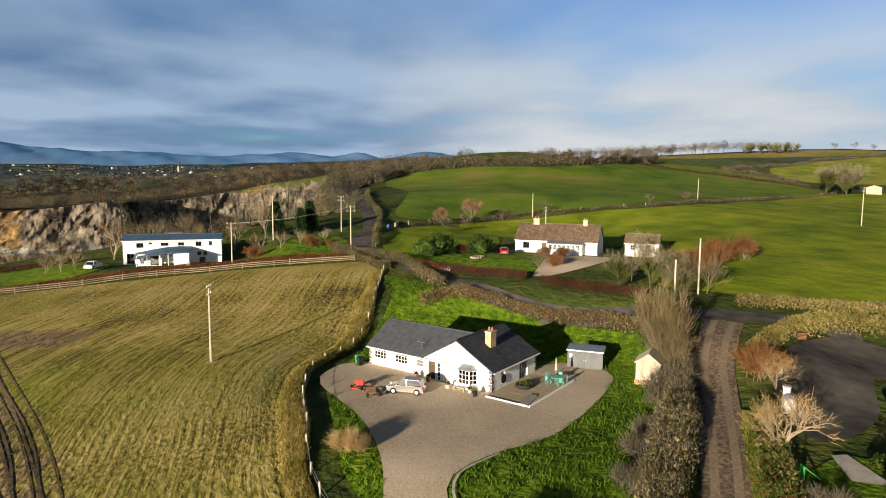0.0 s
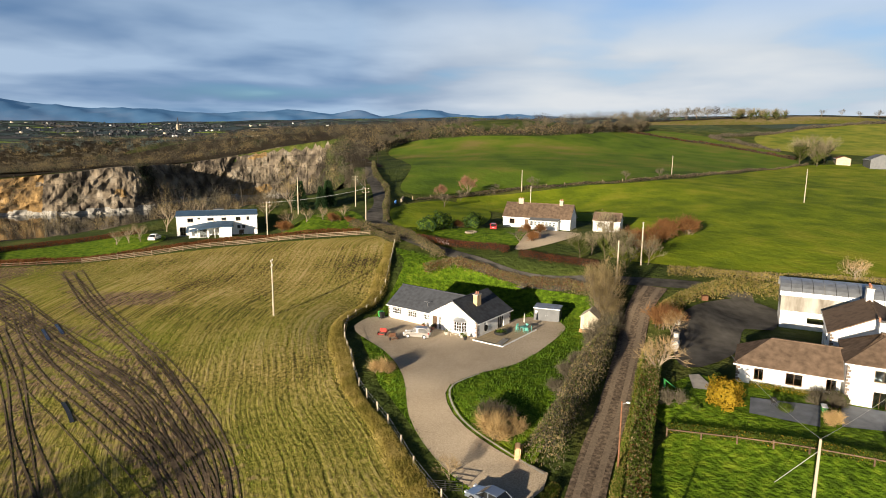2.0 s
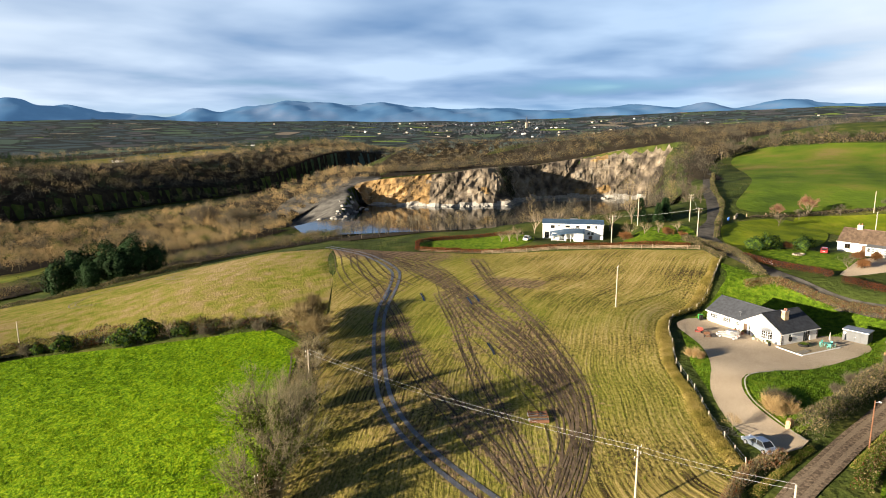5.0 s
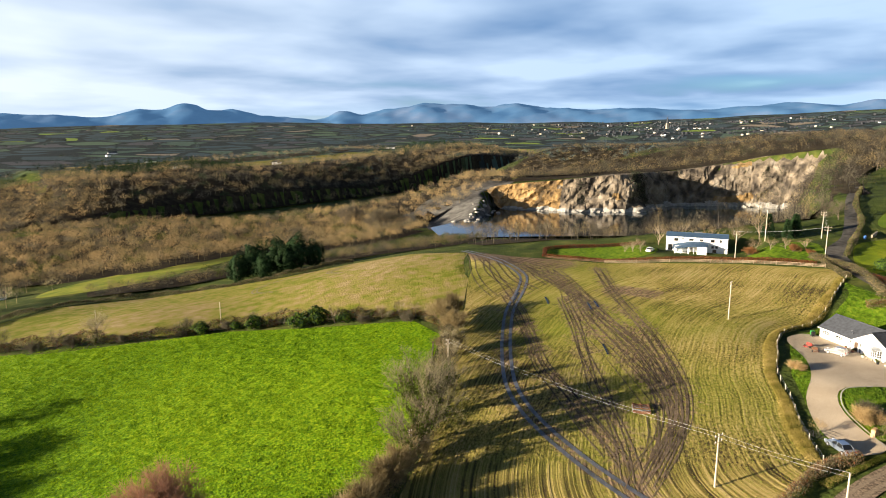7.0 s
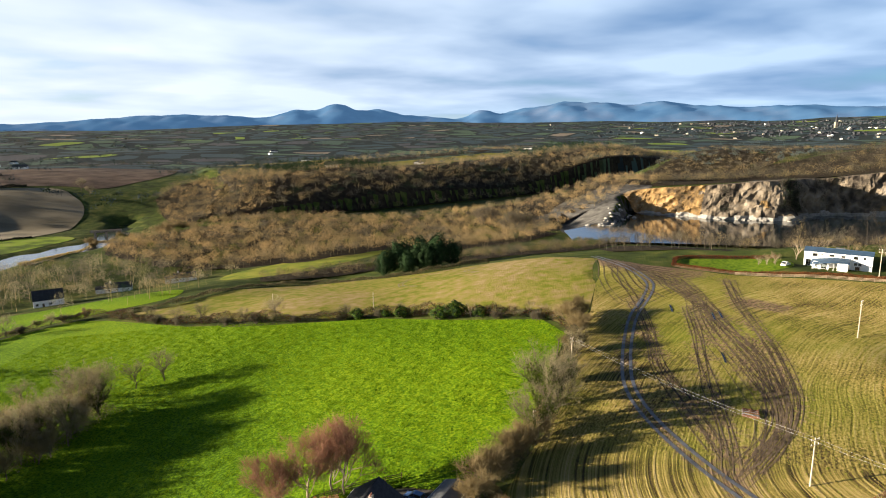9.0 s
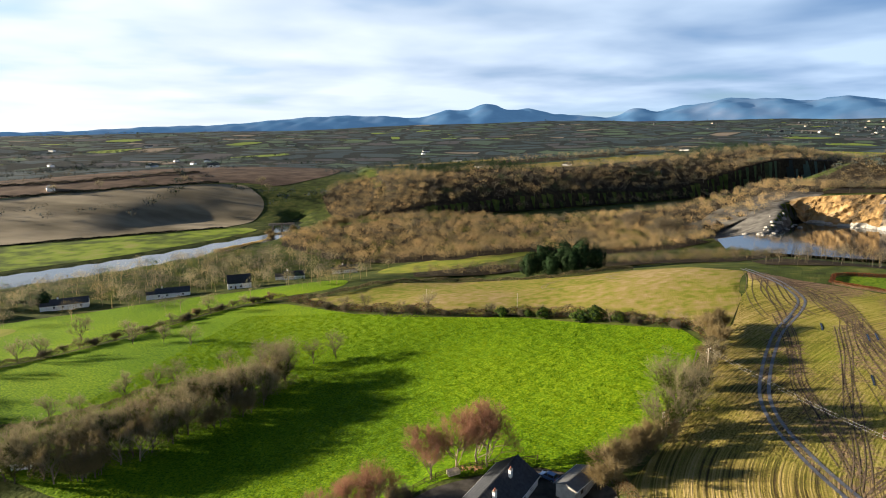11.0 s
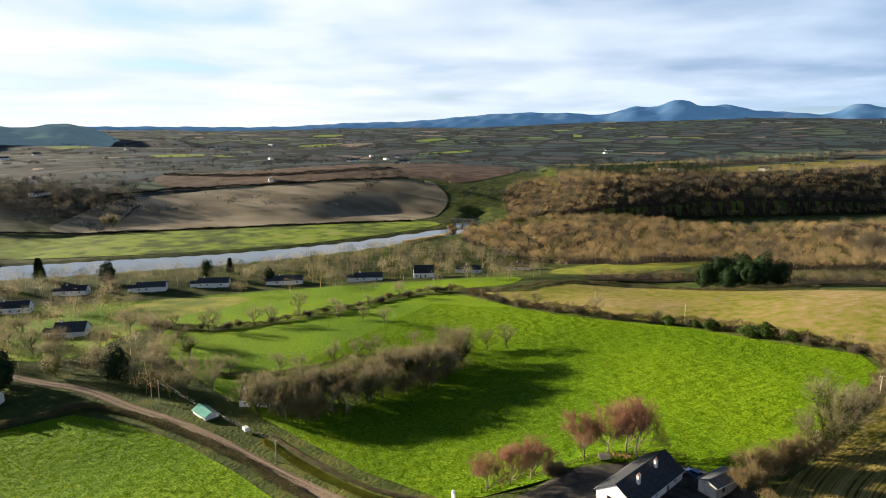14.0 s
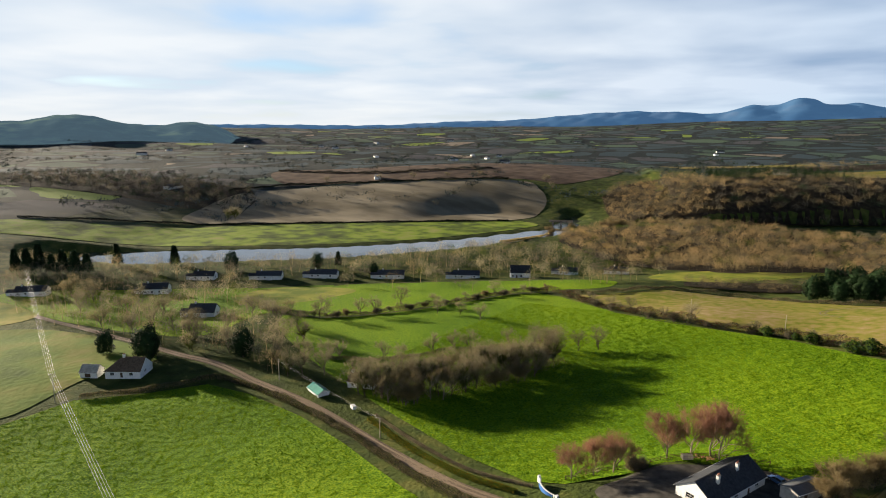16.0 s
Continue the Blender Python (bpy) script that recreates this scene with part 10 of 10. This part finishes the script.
def simple_far_house(x, y, rf):
    h = thing("far_farmhouse", pose(x, y, hz(x, y) - 0.2, 0, 0, rf.uniform(0, 180)), "small white farmhouse far across the plain", "house", "far farmhouses")
    L, W = rf.uniform(14, 26), rf.uniform(8, 11)
    boxes("wall", [(-L / 2, L / 2, -W / 2, W / 2, -1, 4.0)], M_RENDER, h)
    bm = bmesh.new()
    roof_slab(bm, [(-L / 2 - 0.4, -W / 2 - 0.4, 3.9), (L / 2 + 0.4, -W / 2 - 0.4, 3.9), (L / 2 + 0.4, 0, 7.0), (-L / 2 - 0.4, 0, 7.0)], 0.3)
    roof_slab(bm, [(L / 2 + 0.4, W / 2 + 0.4, 3.9), (-L / 2 - 0.4, W / 2 + 0.4, 3.9), (-L / 2 - 0.4, 0, 7.0), (L / 2 + 0.4, 0, 7.0)], 0.3)
    part("roof", bm, M_SLATE, h)


build_more()


def far_town():
    """The town on the horizon: many small pale blocks, and a church spire."""
    rng = np.random.default_rng(77)
    n = 900
    az = np.radians(rng.normal(31, 9, n))
    r = rng.uniform(2300, 3700, n)
    x, y = r * np.sin(az), r * np.cos(az)
    z = height(x, y)
    q = []
    for a, b, c in zip(x, y, z):
        w, d, h = rng.uniform(6, 13), rng.uniform(5, 8), rng.uniform(2.0, 4.5)
        t = rng.uniform(0, 3.1)
        ux, uy = math.cos(t), math.sin(t)
        p = [(a + ux * sx * w / 2 - uy * sy * d / 2, b + uy * sx * w / 2 + ux * sy * d / 2) for sx, sy in ((-1, -1), (1, -1), (1, 1), (-1, 1))]
        for i in range(4):
            (xa, ya), (xb, yb) = p[i], p[(i + 1) % 4]
            q.append([(xa, ya, c - 3), (xb, yb, c - 3), (xb, yb, c + h), (xa, ya, c + h)])
        q.append([(*v, c + h) for v in p])
    slot = np.repeat(rng.choice(3, n, p=[0.02, 0.06, 0.92]), 5)
    soup("far_town", np.array(q), None, [M_RENDER, M_CREAM, M_SLATE], slot=slot, label="pale buildings of a distant town", category="town", kind="stuff")
    sp = thing("church_spire", pose(1560, 2500, hz(1560, 2500)), "slender grey church spire in the far town", "church")
    boxes("tower", [(-5, 5, -5, 5, -3, 26)], M_STONE, sp)
    bm = bmesh.new()
    rod(bm, (0, 0, 26), (0, 0, 58), 5.5, 0.2, 8)
    part("spire", bm, M_SLATE, sp)


far_town()
